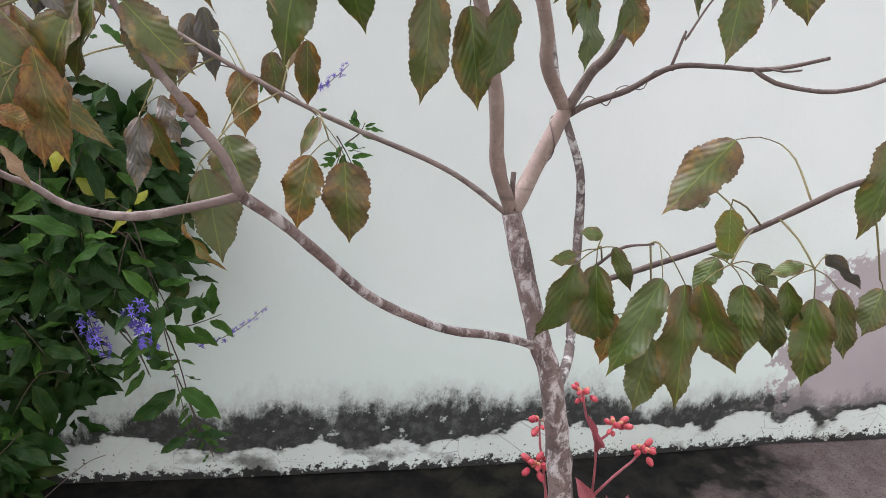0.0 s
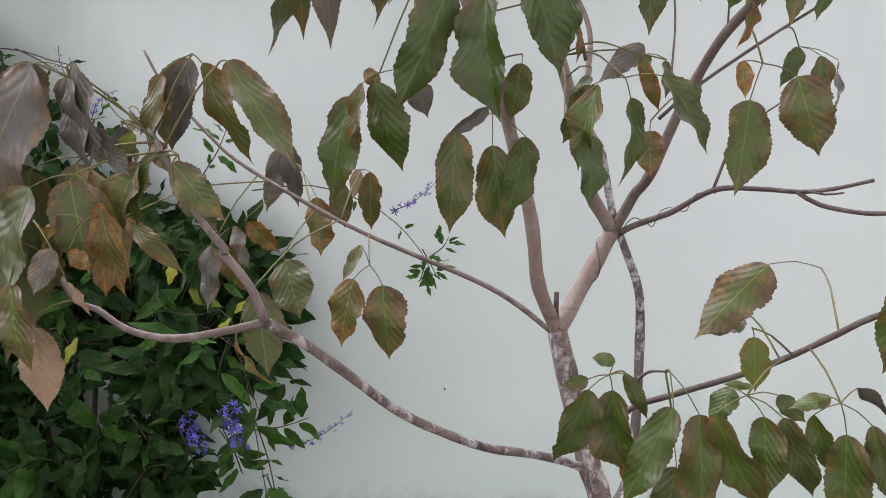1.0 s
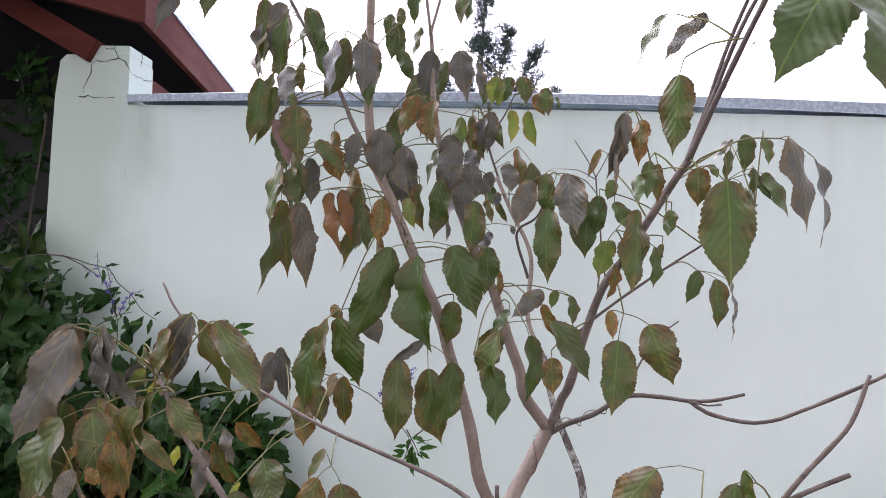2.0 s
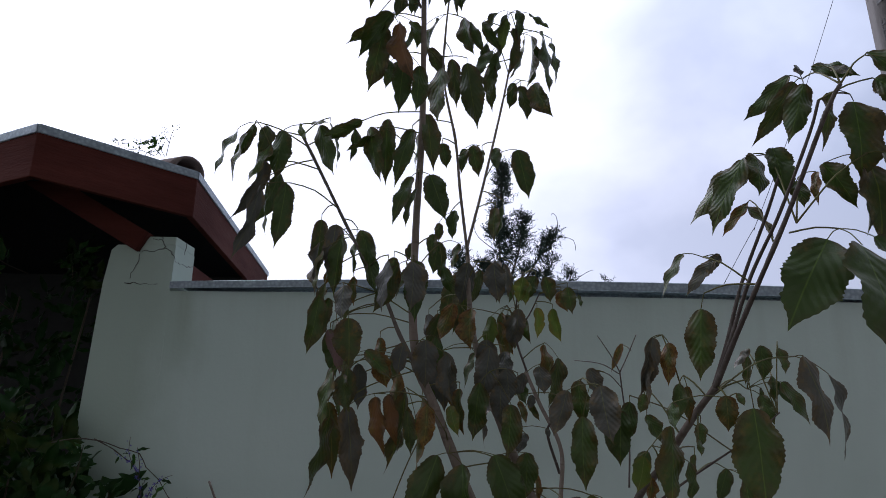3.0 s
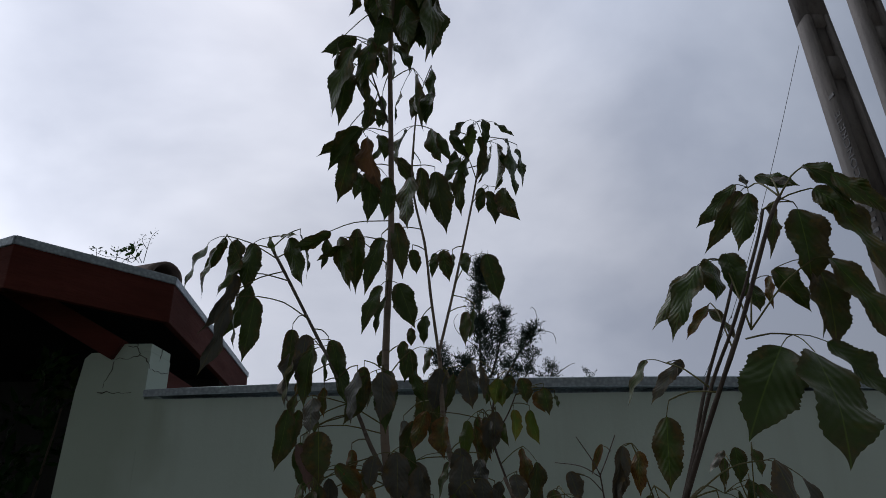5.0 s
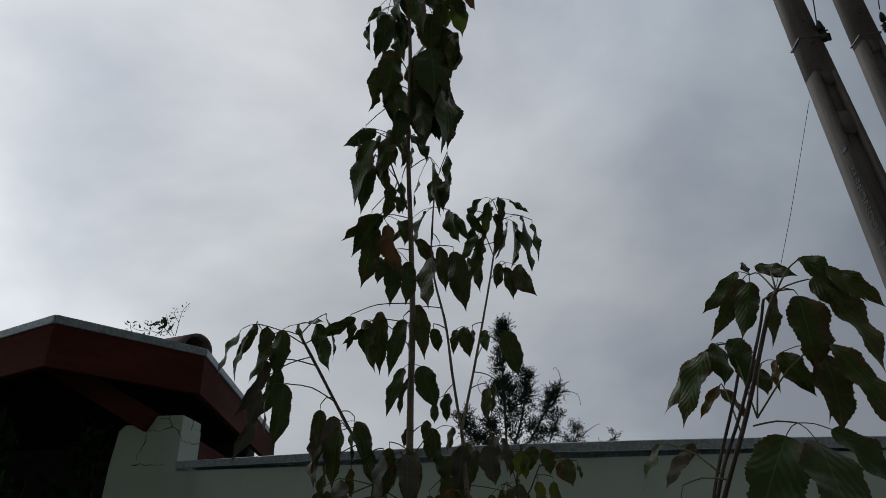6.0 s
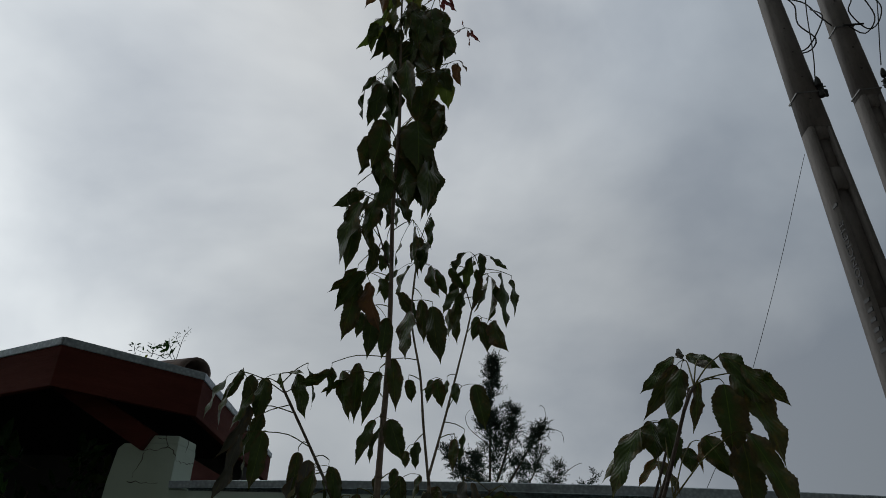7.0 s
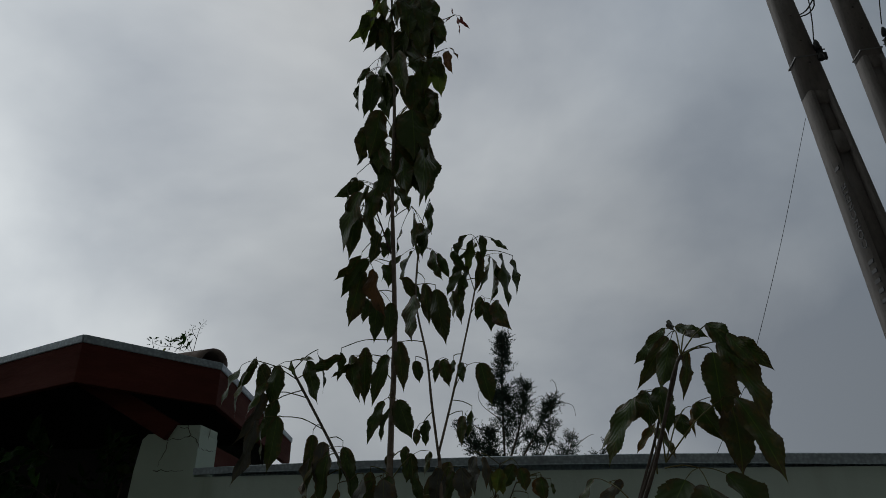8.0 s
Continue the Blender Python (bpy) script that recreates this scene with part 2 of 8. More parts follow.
def leaf_skin(name, main, second, vein, spot=0.3, through_light=0.035, gloss=0.0, turned=0.0, spec=0.46):
    """A leaf blade: paler midrib and side veins, blotches towards the margin, own tint for each leaf."""
    n = Nodes(name)
    x, y = n.axis("X"), n.axis("Y")
    info = n.add("ObjectInfo")
    rnd = info.outputs["Random"]
    off = n.add("CombineXYZ")
    n.join(n.math("MULTIPLY", rnd, 37.0), off.inputs["X"])
    n.join(n.math("MULTIPLY", rnd, 91.0), off.inputs["Y"])
    squash = n.add("Mapping", Scale=(0.55, 1.0, 1.0))
    n.join(n.coord.outputs["Object"], squash.inputs["Vector"])
    place = n.add("VectorMath")
    place.operation = "ADD"
    n.join(squash.outputs["Vector"], place.inputs[0])
    n.join(off.outputs["Vector"], place.inputs[1])

    def grain(scale, detail=4.0):
        tex = n.add("TexNoise", Scale=scale, Detail=detail, Roughness=0.6)
        n.join(place.outputs["Vector"], tex.inputs["Vector"])
        return tex.outputs["Fac"]

    blotch, fine = grain(3.2), grain(17)
    side = n.math("ABSOLUTE", x)
    half = n.math("ADD", n.math("MULTIPLY", n.math("MULTIPLY", y, n.math("SUBTRACT", 1.0, y)), 2.0), 0.03)
    rim = n.math("DIVIDE", side, half)
    reach = n.math("MAXIMUM", rim, n.ramp(y, 0.55, 1.0, 0.0, 1.1))
    wear = n.math("ADD", n.math("ADD", n.math("MULTIPLY", blotch, 0.8), n.math("MULTIPLY", reach, 0.36)), n.math("MULTIPLY", rnd, 0.22))
    wear = n.math("ADD", wear, turned)
    color = n.mix(n.ramp(wear, 0.64, 0.98), main, second)
    scorch = n.math("MULTIPLY", n.ramp(wear, 0.66, 0.86), n.ramp(fine, 0.50, 0.62, 0, spot * 1.4))
    color = n.mix(scorch, color, tuple(c * 0.42 for c in second))
    yellow = grain(7, 4)
    color = n.mix(n.math("MULTIPLY", n.ramp(wear, 0.52, 0.8), n.ramp(yellow, 0.52, 0.70, 0, spot * 1.5)), color, (0.21, 0.125, 0.016))
    # side veins run forward from the midrib
    wander = n.math("MULTIPLY", blotch, 2.2)
    run = n.math("ADD", wander, n.math("SUBTRACT", n.math("MULTIPLY", y, 50.0), n.math("MULTIPLY", side, 40.0)))
    veins = n.ramp(n.math("SINE", run), 0.86, 1.0)
    rib = n.ramp(side, 0.016, 0.006)
    lines = n.math("MAXIMUM", n.math("MULTIPLY", veins, 0.05), n.math("MULTIPLY", rib, 0.75))
    color = n.mix(lines, color, vein)
    tint = n.mix(rnd, (0.80, 0.82, 0.80), (1.22, 1.18, 1.16))
    color = n.mix(1.0, color, tint, "MULTIPLY")
    n.bump(n.math("ADD", n.math("MULTIPLY", n.math("SINE", run), 0.058), n.math("MULTIPLY", fine, 0.20)), 0.25, 0.02)
    n.done(color, n.ramp(fine, 0.3, 0.7, 0.38 - gloss, 0.52 - gloss), 0, spec)
    glow = n.add("BsdfTranslucent")
    n.join(color, glow.inputs["Color"])
    mixer = n.add("MixShader")
    mixer.inputs["Fac"].default_value = through_light
    out = n.tree.nodes["Material Output"]
    n.join(n.bsdf.outputs["BSDF"], mixer.inputs[1])
    n.join(glow.outputs["BSDF"], mixer.inputs[2])
    n.join(mixer.outputs["Shader"], out.inputs["Surface"])
    return n.mat


def bark(name, a, b, patch, rough=0.8, patches=0.6):
    """Smooth young bark: length-wise mottling, lichen patches and ring scars."""
    n = Nodes(name)
    broad, fine = n.noise(9, 5, 0.6, (1, 1, 0.5)), n.noise(70, 4, 0.65, (1, 1, 0.6))
    color = n.mix(n.ramp(broad, 0.35, 0.65), a, b)
    spots, specks = n.noise(34, 6, 0.66, (1, 1, 0.7), twist=0.6), n.noise(120, 4, 0.65)
    blotch = n.noise(15, 4, 0.6, (1, 1, 0.8), twist=0.4)
    color = n.mix(n.ramp(blotch, 0.50, 0.62, 0, 0.75 * patches), color, tuple(c * 0.5 for c in b))
    color = n.mix(n.ramp(spots, 0.50, 0.60, 0, patches), color, patch)
    color = n.mix(n.ramp(specks, 0.54, 0.66, 0, 0.8 * patches), color, tuple(c * 0.4 for c in b))
    rings = n.noise(30, 2, 0.5, (0.25, 0.25, 3.2))
    color = n.mix(n.ramp(rings, 0.62, 0.7, 0, 0.6), color, tuple(c * 0.45 for c in a))
    n.bump(n.math("ADD", fine, n.math("MULTIPLY", rings, 0.8)), 0.45, 0.004)
    return n.done(color, rough, 0, 0.3)


def concrete_floor():
    """Damp dark concrete with a dry reddish patch away from the wall and hairline cracks."""
    n = Nodes("damp_concrete")
    x, y = n.axis("X"), n.axis("Y")
    broad, mid, fine = n.noise(1.6, 5, 0.6), n.noise(9, 5, 0.65), n.noise(80, 3, 0.6)
    color = n.mix(n.ramp(mid, 0.35, 0.7), (0.007, 0.008, 0.007), (0.026, 0.026, 0.022))
    edge = n.math("ADD", n.math("ADD", x, n.math("MULTIPLY", y, -0.9)), n.ramp(broad, 0.25, 0.75, -0.5, 0.5))
    dry = n.ramp(edge, 0.90, 1.12)
    color = n.mix(n.math("MULTIPLY", dry, 0.9), color, n.mix(n.ramp(mid, 0.35, 0.65), (0.117, 0.092, 0.084), (0.180, 0.155, 0.144)))
    grit = n.noise(160, 3, 0.7)
    color = n.mix(n.ramp(grit, 0.50, 0.68, 0, 0.75), color, (0.011, 0.011, 0.010))
    moss = n.math("MULTIPLY", n.ramp(broad, 0.5, 0.65), n.ramp(mid, 0.45, 0.6, 0, 0.5))
    color = n.mix(moss, color, (0.032, 0.034, 0.017))
    crack = n.add("TexVoronoi", Scale=0.55)
    crack.feature = "DISTANCE_TO_EDGE"
    n.join(n.coord.outputs["Object"], crack.inputs["Vector"])
    color = n.mix(n.ramp(crack.outputs["Distance"], 0.006, 0.001, 0, 0.6), color, (0.011, 0.012, 0.011))
    n.bump(n.math("ADD", mid, n.math("MULTIPLY", fine, 0.5)), 0.35, 0.006)
    return n.done(color, n.ramp(broad, 0.35, 0.65, 0.75, 0.95), 0, 0.06)


def zinc():
    """Galvanised sheet with spangle and grime."""
    n = Nodes("galvanised_sheet")
    cells = n.add("TexVoronoi", Scale=75.0)
    n.join(n.coord.outputs["Object"], cells.inputs["Vector"])
    grime = n.noise(14, 5, 0.7, (1, 1, 1))
    color = n.mix(n.ramp(cells.outputs["Distance"], 0.1, 0.7), (0.450, 0.53, 0.576), (0.297, 0.35, 0.403))
    color = n.mix(n.ramp(grime, 0.5, 0.7, 0, 0.6), color, (0.180, 0.21, 0.240))
    n.bump(grime, 0.2, 0.004)
    return n.done(color, 0.5, 0.35, 0.5)


PAINT = wall_paint()
CONCRETE = concrete_floor()
ZINC = zinc()
RED_WOOD = two_tone("red_stained_wood", (0.118, 0.036, 0.028), (0.078, 0.024, 0.019), 4.0, 0.85, 0, 0.3, (0.5, 0.5, 3.0), 0.08)
# underside boards: the darkness below the roof is put into their colour
SHADE_BOARDS = two_tone("shade_black_roof_boards", (0.016, 0.016, 0.018), (0.026, 0.024, 0.025), 4.0, 0.85, 0, 0.2, spec=0.1)
TILE_CLAY = two_tone("weathered_roof_tile", (0.16, 0.12, 0.105), (0.26, 0.20, 0.18), 9.0, 0.85, 0, 0.4)
# near-black albedo in place of the shade inside the carport
SHADE_WALL = two_tone("shade_black_wall", (0.03, 0.03, 0.028), (0.045, 0.043, 0.04), 2.0, 0.9, 0, 0.2)
CLOSING_PAINT = two_tone("closing_wall_paint", (0.50, 0.48, 0.42), (0.58, 0.56, 0.50), 1.5, 0.8, 0, 0.15)
POLE_CONCRETE = two_tone("pole_concrete", (0.135, 0.122, 0.114), (0.23, 0.208, 0.194), 7.0, 0.85, 0, 0.4, (1, 1, 0.4))
CRACK = two_tone("crack_shadow", (0.06, 0.055, 0.05), (0.09, 0.085, 0.075), 30.0, 0.95, 0, 0.1)
CABLE = two_tone("black_cable", (0.015, 0.015, 0.016), (0.03, 0.03, 0.03), 40.0, 0.6, 0, 0.1)
STEEL = two_tone("galvanised_band", (0.16, 0.16, 0.16), (0.22, 0.22, 0.22), 30.0, 0.55, 0.3, 0.1)
BARK = bark("pinkish_grey_bark", (0.190, 0.150, 0.130), (0.090, 0.070, 0.058), (0.42, 0.415, 0.385), 0.8, 0.8)
BARK_YOUNG = bark("brown_young_bark", (0.261, 0.21, 0.168), (0.198, 0.155, 0.125), (0.324, 0.29, 0.240), 0.7, 0.35)
BARK_MOTTLED = bark("mottled_dark_bark", (0.077, 0.062, 0.053), (0.117, 0.10, 0.086), (0.414, 0.43, 0.394), 0.85, 0.9)
BARK_BRANCH = bark("grey_brown_branch_bark", (0.189, 0.155, 0.130), (0.131, 0.105, 0.088), (0.270, 0.25, 0.211), 0.75, 0.4)
BARK_TWIG = bark("dark_twig_bark", (0.077, 0.060, 0.050), (0.108, 0.085, 0.069), (0.198, 0.18, 0.154), 0.75, 0.3)
STALK = two_tone("pale_leaf_stalk", (0.15, 0.155, 0.055), (0.115, 0.095, 0.045), 12.0, 0.7, 0, 0.1, spec=0.2)
TONES = {
    "g": leaf_skin("green_leaf", (0.043, 0.080, 0.008), (0.078, 0.060, 0.018), (0.11, 0.18, 0.02)),
    "b": leaf_skin("olive_brown_leaf", (0.054, 0.080, 0.014), (0.090, 0.060, 0.026), (0.14, 0.17, 0.02), 0.4, 0.035, -0.04, 0.0),
    "p": leaf_skin("purplish_leaf", (0.068, 0.071, 0.056), (0.100, 0.074, 0.038), (0.14, 0.15, 0.05), 0.35, 0.035, -0.06, 0.0, 0.66),
    "o": leaf_skin("rusty_leaf", (0.066, 0.084, 0.016), (0.150, 0.068, 0.010), (0.22, 0.18, 0.03), 0.6, 0.10, -0.03, 0.10),
    "y": leaf_skin("yellow_green_leaf", (0.086, 0.125, 0.021), (0.126, 0.11, 0.024), (0.180, 0.21, 0.058), 0.3, 0.55),
    "r": leaf_skin("red_brown_leaf", (0.149, 0.070, 0.025), (0.090, 0.058, 0.023), (0.198, 0.10, 0.038), 0.4, 0.4),
    "n": leaf_skin("young_red_leaf", (0.153, 0.035, 0.034), (0.108, 0.04, 0.019), (0.198, 0.06, 0.048), 0.1, 0.55),
    "t": leaf_skin("dry_tan_leaf", (0.297, 0.215, 0.130), (0.234, 0.16, 0.091), (0.324, 0.26, 0.163), 0.3, 0.25),
    "k": leaf_skin("pink_leaf", (0.207, 0.125, 0.120), (0.117, 0.085, 0.058), (0.225, 0.16, 0.134), 0.2, 0.25),
}
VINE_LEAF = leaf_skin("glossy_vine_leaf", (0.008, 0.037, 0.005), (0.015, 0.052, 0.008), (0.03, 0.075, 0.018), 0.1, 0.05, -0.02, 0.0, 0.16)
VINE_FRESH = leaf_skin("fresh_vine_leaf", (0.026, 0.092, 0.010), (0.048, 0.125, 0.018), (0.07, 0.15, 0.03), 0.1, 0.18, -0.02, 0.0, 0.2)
VINE_YELLOW = leaf_skin("yellow_vine_leaf", (0.306, 0.36, 0.029), (0.324, 0.30, 0.038), (0.360, 0.4, 0.096), 0.1, 0.35)
VINE_BARK = two_tone("vine_stem", (0.055, 0.042, 0.030), (0.085, 0.066, 0.048), 14.0, 0.8, 0, 0.3)
BLUE = two_tone("violet_blue_petal", (0.085, 0.065, 0.36), (0.15, 0.125, 0.50), 60.0, 0.6, 0, 0.1)
CYPRESS = two_tone("cypress_foliage", (0.022, 0.042, 0.030), (0.036, 0.058, 0.042), 9.0, 0.8, 0, 0.1)
CORAL = two_tone("coral_red_bud", (0.30, 0.022, 0.038), (0.42, 0.07, 0.07), 40.0, 0.4, 0, 0.1)
CORAL_STALK = two_tone("rosy_stalk", (0.22, 0.045, 0.060), (0.32, 0.10, 0.10), 30.0, 0.5, 0, 0.1)
STAMEN = two_tone("dull_yellow_flower", (0.42, 0.27, 0.10), (0.50, 0.20, 0.12), 60.0, 0.6, 0, 0.1)


# ---- mesh helpers ----
def mesh_of(name, bm, material, smooth=True):
    data = bpy.data.meshes.new(name)
    bm.to_mesh(data)
    bm.free()
    data.materials.append(material)
    if smooth:
        data.shade_smooth()
    return data


def part(name, bm, material, parent, label="", smooth=True):
    ob = new(name, mesh_of(name, bm, material, smooth))
    ob.parent = parent
    return tagged(ob, label)


def thing(name, place, label, category, group="", kind=""):
    ob = new(name)
    ob.location = place
    ob.empty_display_size = 0.1
    bpy.context.view_layer.update()
    return tagged(ob, label, category, group, kind)


def keep(ob):
    """Parts are modelled in world metres: take the parent's place out again."""
    ob.matrix_parent_inverse = Matrix.Translation(-ob.parent.location)
    return ob


def block(x0, x1, y0, y1, z0, z1, bevel=0.0):
    bm = bmesh.new()
    bmesh.ops.create_cube(bm, size=1.0)
    for v in bm.verts:
        v.co = Vector(((x0 + x1) / 2 + v.co.x * (x1 - x0), (y0 + y1) / 2 + v.co.y * (y1 - y0), (z0 + z1) / 2 + v.co.z * (z1 - z0)))
    if bevel:
        bmesh.ops.bevel(bm, geom=bm.edges[:], offset=bevel, segments=2, affect="EDGES", profile=0.6)
    return bm


def prism(outline, z0, z1, bevel=0.0):
    """An upright prism over a plan outline given counter-clockwise."""
    bm = bmesh.new()
    low = [bm.verts.new((x, y, z0)) for x, y in outline]
    high = [bm.verts.new((x, y, z1)) for x, y in outline]
    bm.faces.new(low[::-1])
    bm.faces.new(high)
    for i in range(len(outline)):
        j = (i + 1) % len(outline)
        bm.faces.new((low[i], low[j], high[j], high[i]))
    bmesh.ops.recalc_face_normals(bm, faces=bm.faces[:])
    if bevel:
        bmesh.ops.bevel(bm, geom=bm.edges[:], offset=bevel, segments=2, affect="EDGES", profile=0.6)
    return bm


def spline(points, step=0.02):
    """A smooth way through the points, as places with the share of the way gone."""
    ps = [Vector(p) for p in points]
    if len(ps) < 3:
        ps = [ps[0], ps[0].lerp(ps[-1], 0.5), ps[-1]]
    ext = [ps[0] * 2 - ps[1]] + ps + [ps[-1] * 2 - ps[-2]]
    out = []
    for i in range(1, len(ext) - 2):
        a, b, c, d = ext[i - 1:i + 3]
        count = max(2, int((c - b).length / step))
        for k in range(count):
            t = k / count
            out.append(0.5 * (2 * b + (c - a) * t + (2 * a - 5 * b + 4 * c - d) * t * t + (3 * b - a - 3 * c + d) * t ** 3))
    out.append(ps[-1])
    return out


def tube(points, r0, r1, sides=10, step=0.02, rough=0.0, knots=0.0, bm=None):
    """A tapered round limb along a smooth way, with an uneven girth and swollen knots."""
    own = bm is None
    if own:
        bm = bmesh.new()
    way = spline(points, step)
    count = len(way)
    up = Vector((0.31, 0.87, 0.38)).normalized()
    rings = []
    for i, p in enumerate(way):
        d = (way[min(i + 1, count - 1)] - way[max(i - 1, 0)]).normalized()
        s = d.cross(up)
        if s.length < 0.1:
            s = d.cross(Vector((1, 0, 0)))
        s.normalize()
        u = s.cross(d)
        t = i / (count - 1)
        r = r0 + (r1 - r0) * t
        if knots:
            r *= 1 + knots * max(0.0, noise.noise(p * 17.0)) ** 2 * 2.5
        ring = []
        for k in range(sides):
            a = 2 * math.pi * k / sides
            q = s * math.cos(a) + u * math.sin(a)
            rr = r * (1 + rough * noise.noise((p + q * r) * 34.0))
            ring.append(bm.verts.new(p + q * rr))
        rings.append(ring)
    for a, b in zip(rings, rings[1:]):
        for k in range(sides):
            bm.faces.new((a[k], a[(k + 1) % sides], b[(k + 1) % sides], b[k]))
    bm.faces.new(rings[0][::-1])
    bm.faces.new(rings[-1])
    return bm


# ---- large structure ----
WALL_Y, WALL_TOP = 2.60, 2.285
bm = bmesh.new()
bmesh.ops.create_grid(bm, x_segments=80, y_segments=80, size=1.0)
for v in bm.verts:
    far = 60.0
    v.co = Vector((2.0 + math.copysign(abs(v.co.x) ** 3, v.co.x) * far, math.copysign(abs(v.co.y) ** 3, v.co.y) * far, 0))
    near = max(0.0, 1 - (v.co.xy - Vector((2, 2))).length / 6)
    v.co.z = 0.012 * near * noise.noise(Vector((v.co.x * 1.7, v.co.y * 1.7, 0.3))) - 0.004
ground = new("ground", mesh_of("ground", bm, CONCRETE))
tagged(ground, "dark damp concrete yard with a reddish dry patch", "ground", kind="structure")


def wall_sheet():
    """The garden wall: a slab whose face swells a little and is uneven like hand-laid plaster."""
    bm = bmesh.new()
    xs = [0.545 + 0.05 * i for i in range(150)]
    zs = [i * WALL_TOP / 46 for i in range(47)]
    front = []
    for x in xs:
        row = []
        for z in zs:
            swell = -0.035 * max(0.0, 1 - ((x - 1.9) / 1.4) ** 2)
            rough = 0.004 * noise.noise(Vector((x * 2.2, 0.0, z * 2.2))) + 0.0025 * noise.noise(Vector((x * 9, 4.0, z * 9)))
            foot = 0.006 * max(0.0, 1 - z / 0.15)
            row.append(bm.verts.new((x, WALL_Y + swell + rough - foot, z)))
        front.append(row)
    for a, b in zip(front, front[1:]):
        for k in range(len(zs) - 1):
            bm.faces.new((a[k], b[k], b[k + 1], a[k + 1]))
    # the other sides have corners of their own, so that the edges stay crisp
    def side(points):
        bm.faces.new([bm.verts.new(p) for p in points])

    x0, x1, y1 = xs[0], xs[-1], WALL_Y + 0.15
    side([(x0, y1, 0), (x0, y1, WALL_TOP), (x1, y1, WALL_TOP), (x1, y1, 0)])
    side([tuple(r[-1].co) for r in front] + [(x1, y1, WALL_TOP), (x0, y1, WALL_TOP)])
    side([tuple(v.co) for v in front[0]] + [(x0, y1, WALL_TOP), (x0, y1, 0)])
    side([tuple(v.co) for v in front[-1][::-1]] + [(x1, y1, 0), (x1, y1, WALL_TOP)])
    bmesh.ops.recalc_face_normals(bm, faces=bm.faces[:])
    return bm


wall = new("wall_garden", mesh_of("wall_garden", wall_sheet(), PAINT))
tagged(wall, "white painted garden wall with black mould along its foot", "wall", kind="structure")

# sheet-metal coping, folded over the top of the wall in overlapping lengths
coping = thing("coping", (0.55, WALL_Y, WALL_TOP), "galvanised sheet metal coping along the wall top", "coping", kind="structure")


def coping_length(x0, x1):
    bm = bmesh.new()
    profile = [(-0.026, 0.0), (-0.023, 0.006), (-0.025, 0.054), (-0.020, 0.059), (0.06, 0.064), (0.17, 0.054), (0.172, 0.0), (0.166, 0.0), (0.163, 0.046), (0.06, 0.056), (-0.016, 0.052), (-0.015, 0.002)]
    rows = []
    count = max(2, int((x1 - x0) / 0.1))
    for i in range(count + 1):
        x = x0 + (x1 - x0) * i / count
        swell = -0.035 * max(0.0, 1 - ((x - 1.9) / 1.4) ** 2)
        lift = 0.018 * max(0.0, 1 - ((x - 1.8) / 1.5) ** 2)
        wob = 0.0015 * noise.noise(Vector((x * 3.1, 0, 0)))
        tall = min(0.72, 0.46 + 0.09 * (x - 0.55))
        rows.append([bm.verts.new((x, WALL_Y + swell + y, WALL_TOP + lift + z * tall + wob)) for y, z in profile])
    n = len(profile)
    for a, b in zip(rows, rows[1:]):
        for k in range(n):
            bm.faces.new((a[k], b[k], b[(k + 1) % n], a[(k + 1) % n]))
    bm.faces.new(rows[0])
    bm.faces.new(rows[-1][::-1])
    bmesh.ops.recalc_face_normals(bm, faces=bm.faces[:])
    return bm


for x0, x1 in ((0.552, 2.0), (1.995, 4.0), (3.995, 6.0), (5.995, 7.98)):
    keep(part("sheet", coping_length(x0, x1), ZINC, coping, smooth=False))

# the pillar at the end of the wall, notched for the roof beam
pillar = thing("pillar", (0.42, 2.75, 0), "cracked grey-green plastered pillar at the wall's end, partly darkened for shade", "pillar", kind="structure")
bm = bmesh.new()
outline = [(0.200, 0.0), (0.250, 1.2), (0.276, 2.17), (0.281, 2.31), (0.296, 2.44), (0.318, 2.462), (0.412, 2.462), (0.5445, 2.462), (0.5445, 0.0)]
rings = [[bm.verts.new((x, y, z)) for x, z in outline] for y in (2.6, 2.78)]
for k in range(len(outline)):
    j = (k + 1) % len(outline)
    bm.faces.new((rings[0][k], rings[0][j], rings[1][j], rings[1][k]))
bm.faces.new(rings[0])
bm.faces.new(rings[1][::-1])
bmesh.ops.recalc_face_normals(bm, faces=bm.faces[:])
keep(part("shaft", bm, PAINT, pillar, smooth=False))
bm = prism([(0.412, 2.6003), (0.5442, 2.6003), (0.5442, 2.778), (0.412, 2.778)], 2.4615, 2.497, 0.006)
for v in bm.verts:
    if v.co.z > 2.48 and v.co.x < 0.45:
        v.co.x += 0.010
keep(part("head", bm, PAINT, pillar, smooth=False))


def crack(points):
    """A hairline crack that wanders from point to point."""
    rng = random.Random(len(points) * 7 + int(points[0][0] * 1000))
    way = spline(points, 0.012)
    rough = [p + Vector((rng.uniform(-0.004, 0.004), 0, rng.uniform(-0.004, 0.004))) for p in way]
    bm = tube(rough, 0.0015, 0.0008, 5, 0.006, 0.9)
    return keep(part("crack", bm, CRACK, pillar, "open crack in the plaster"))


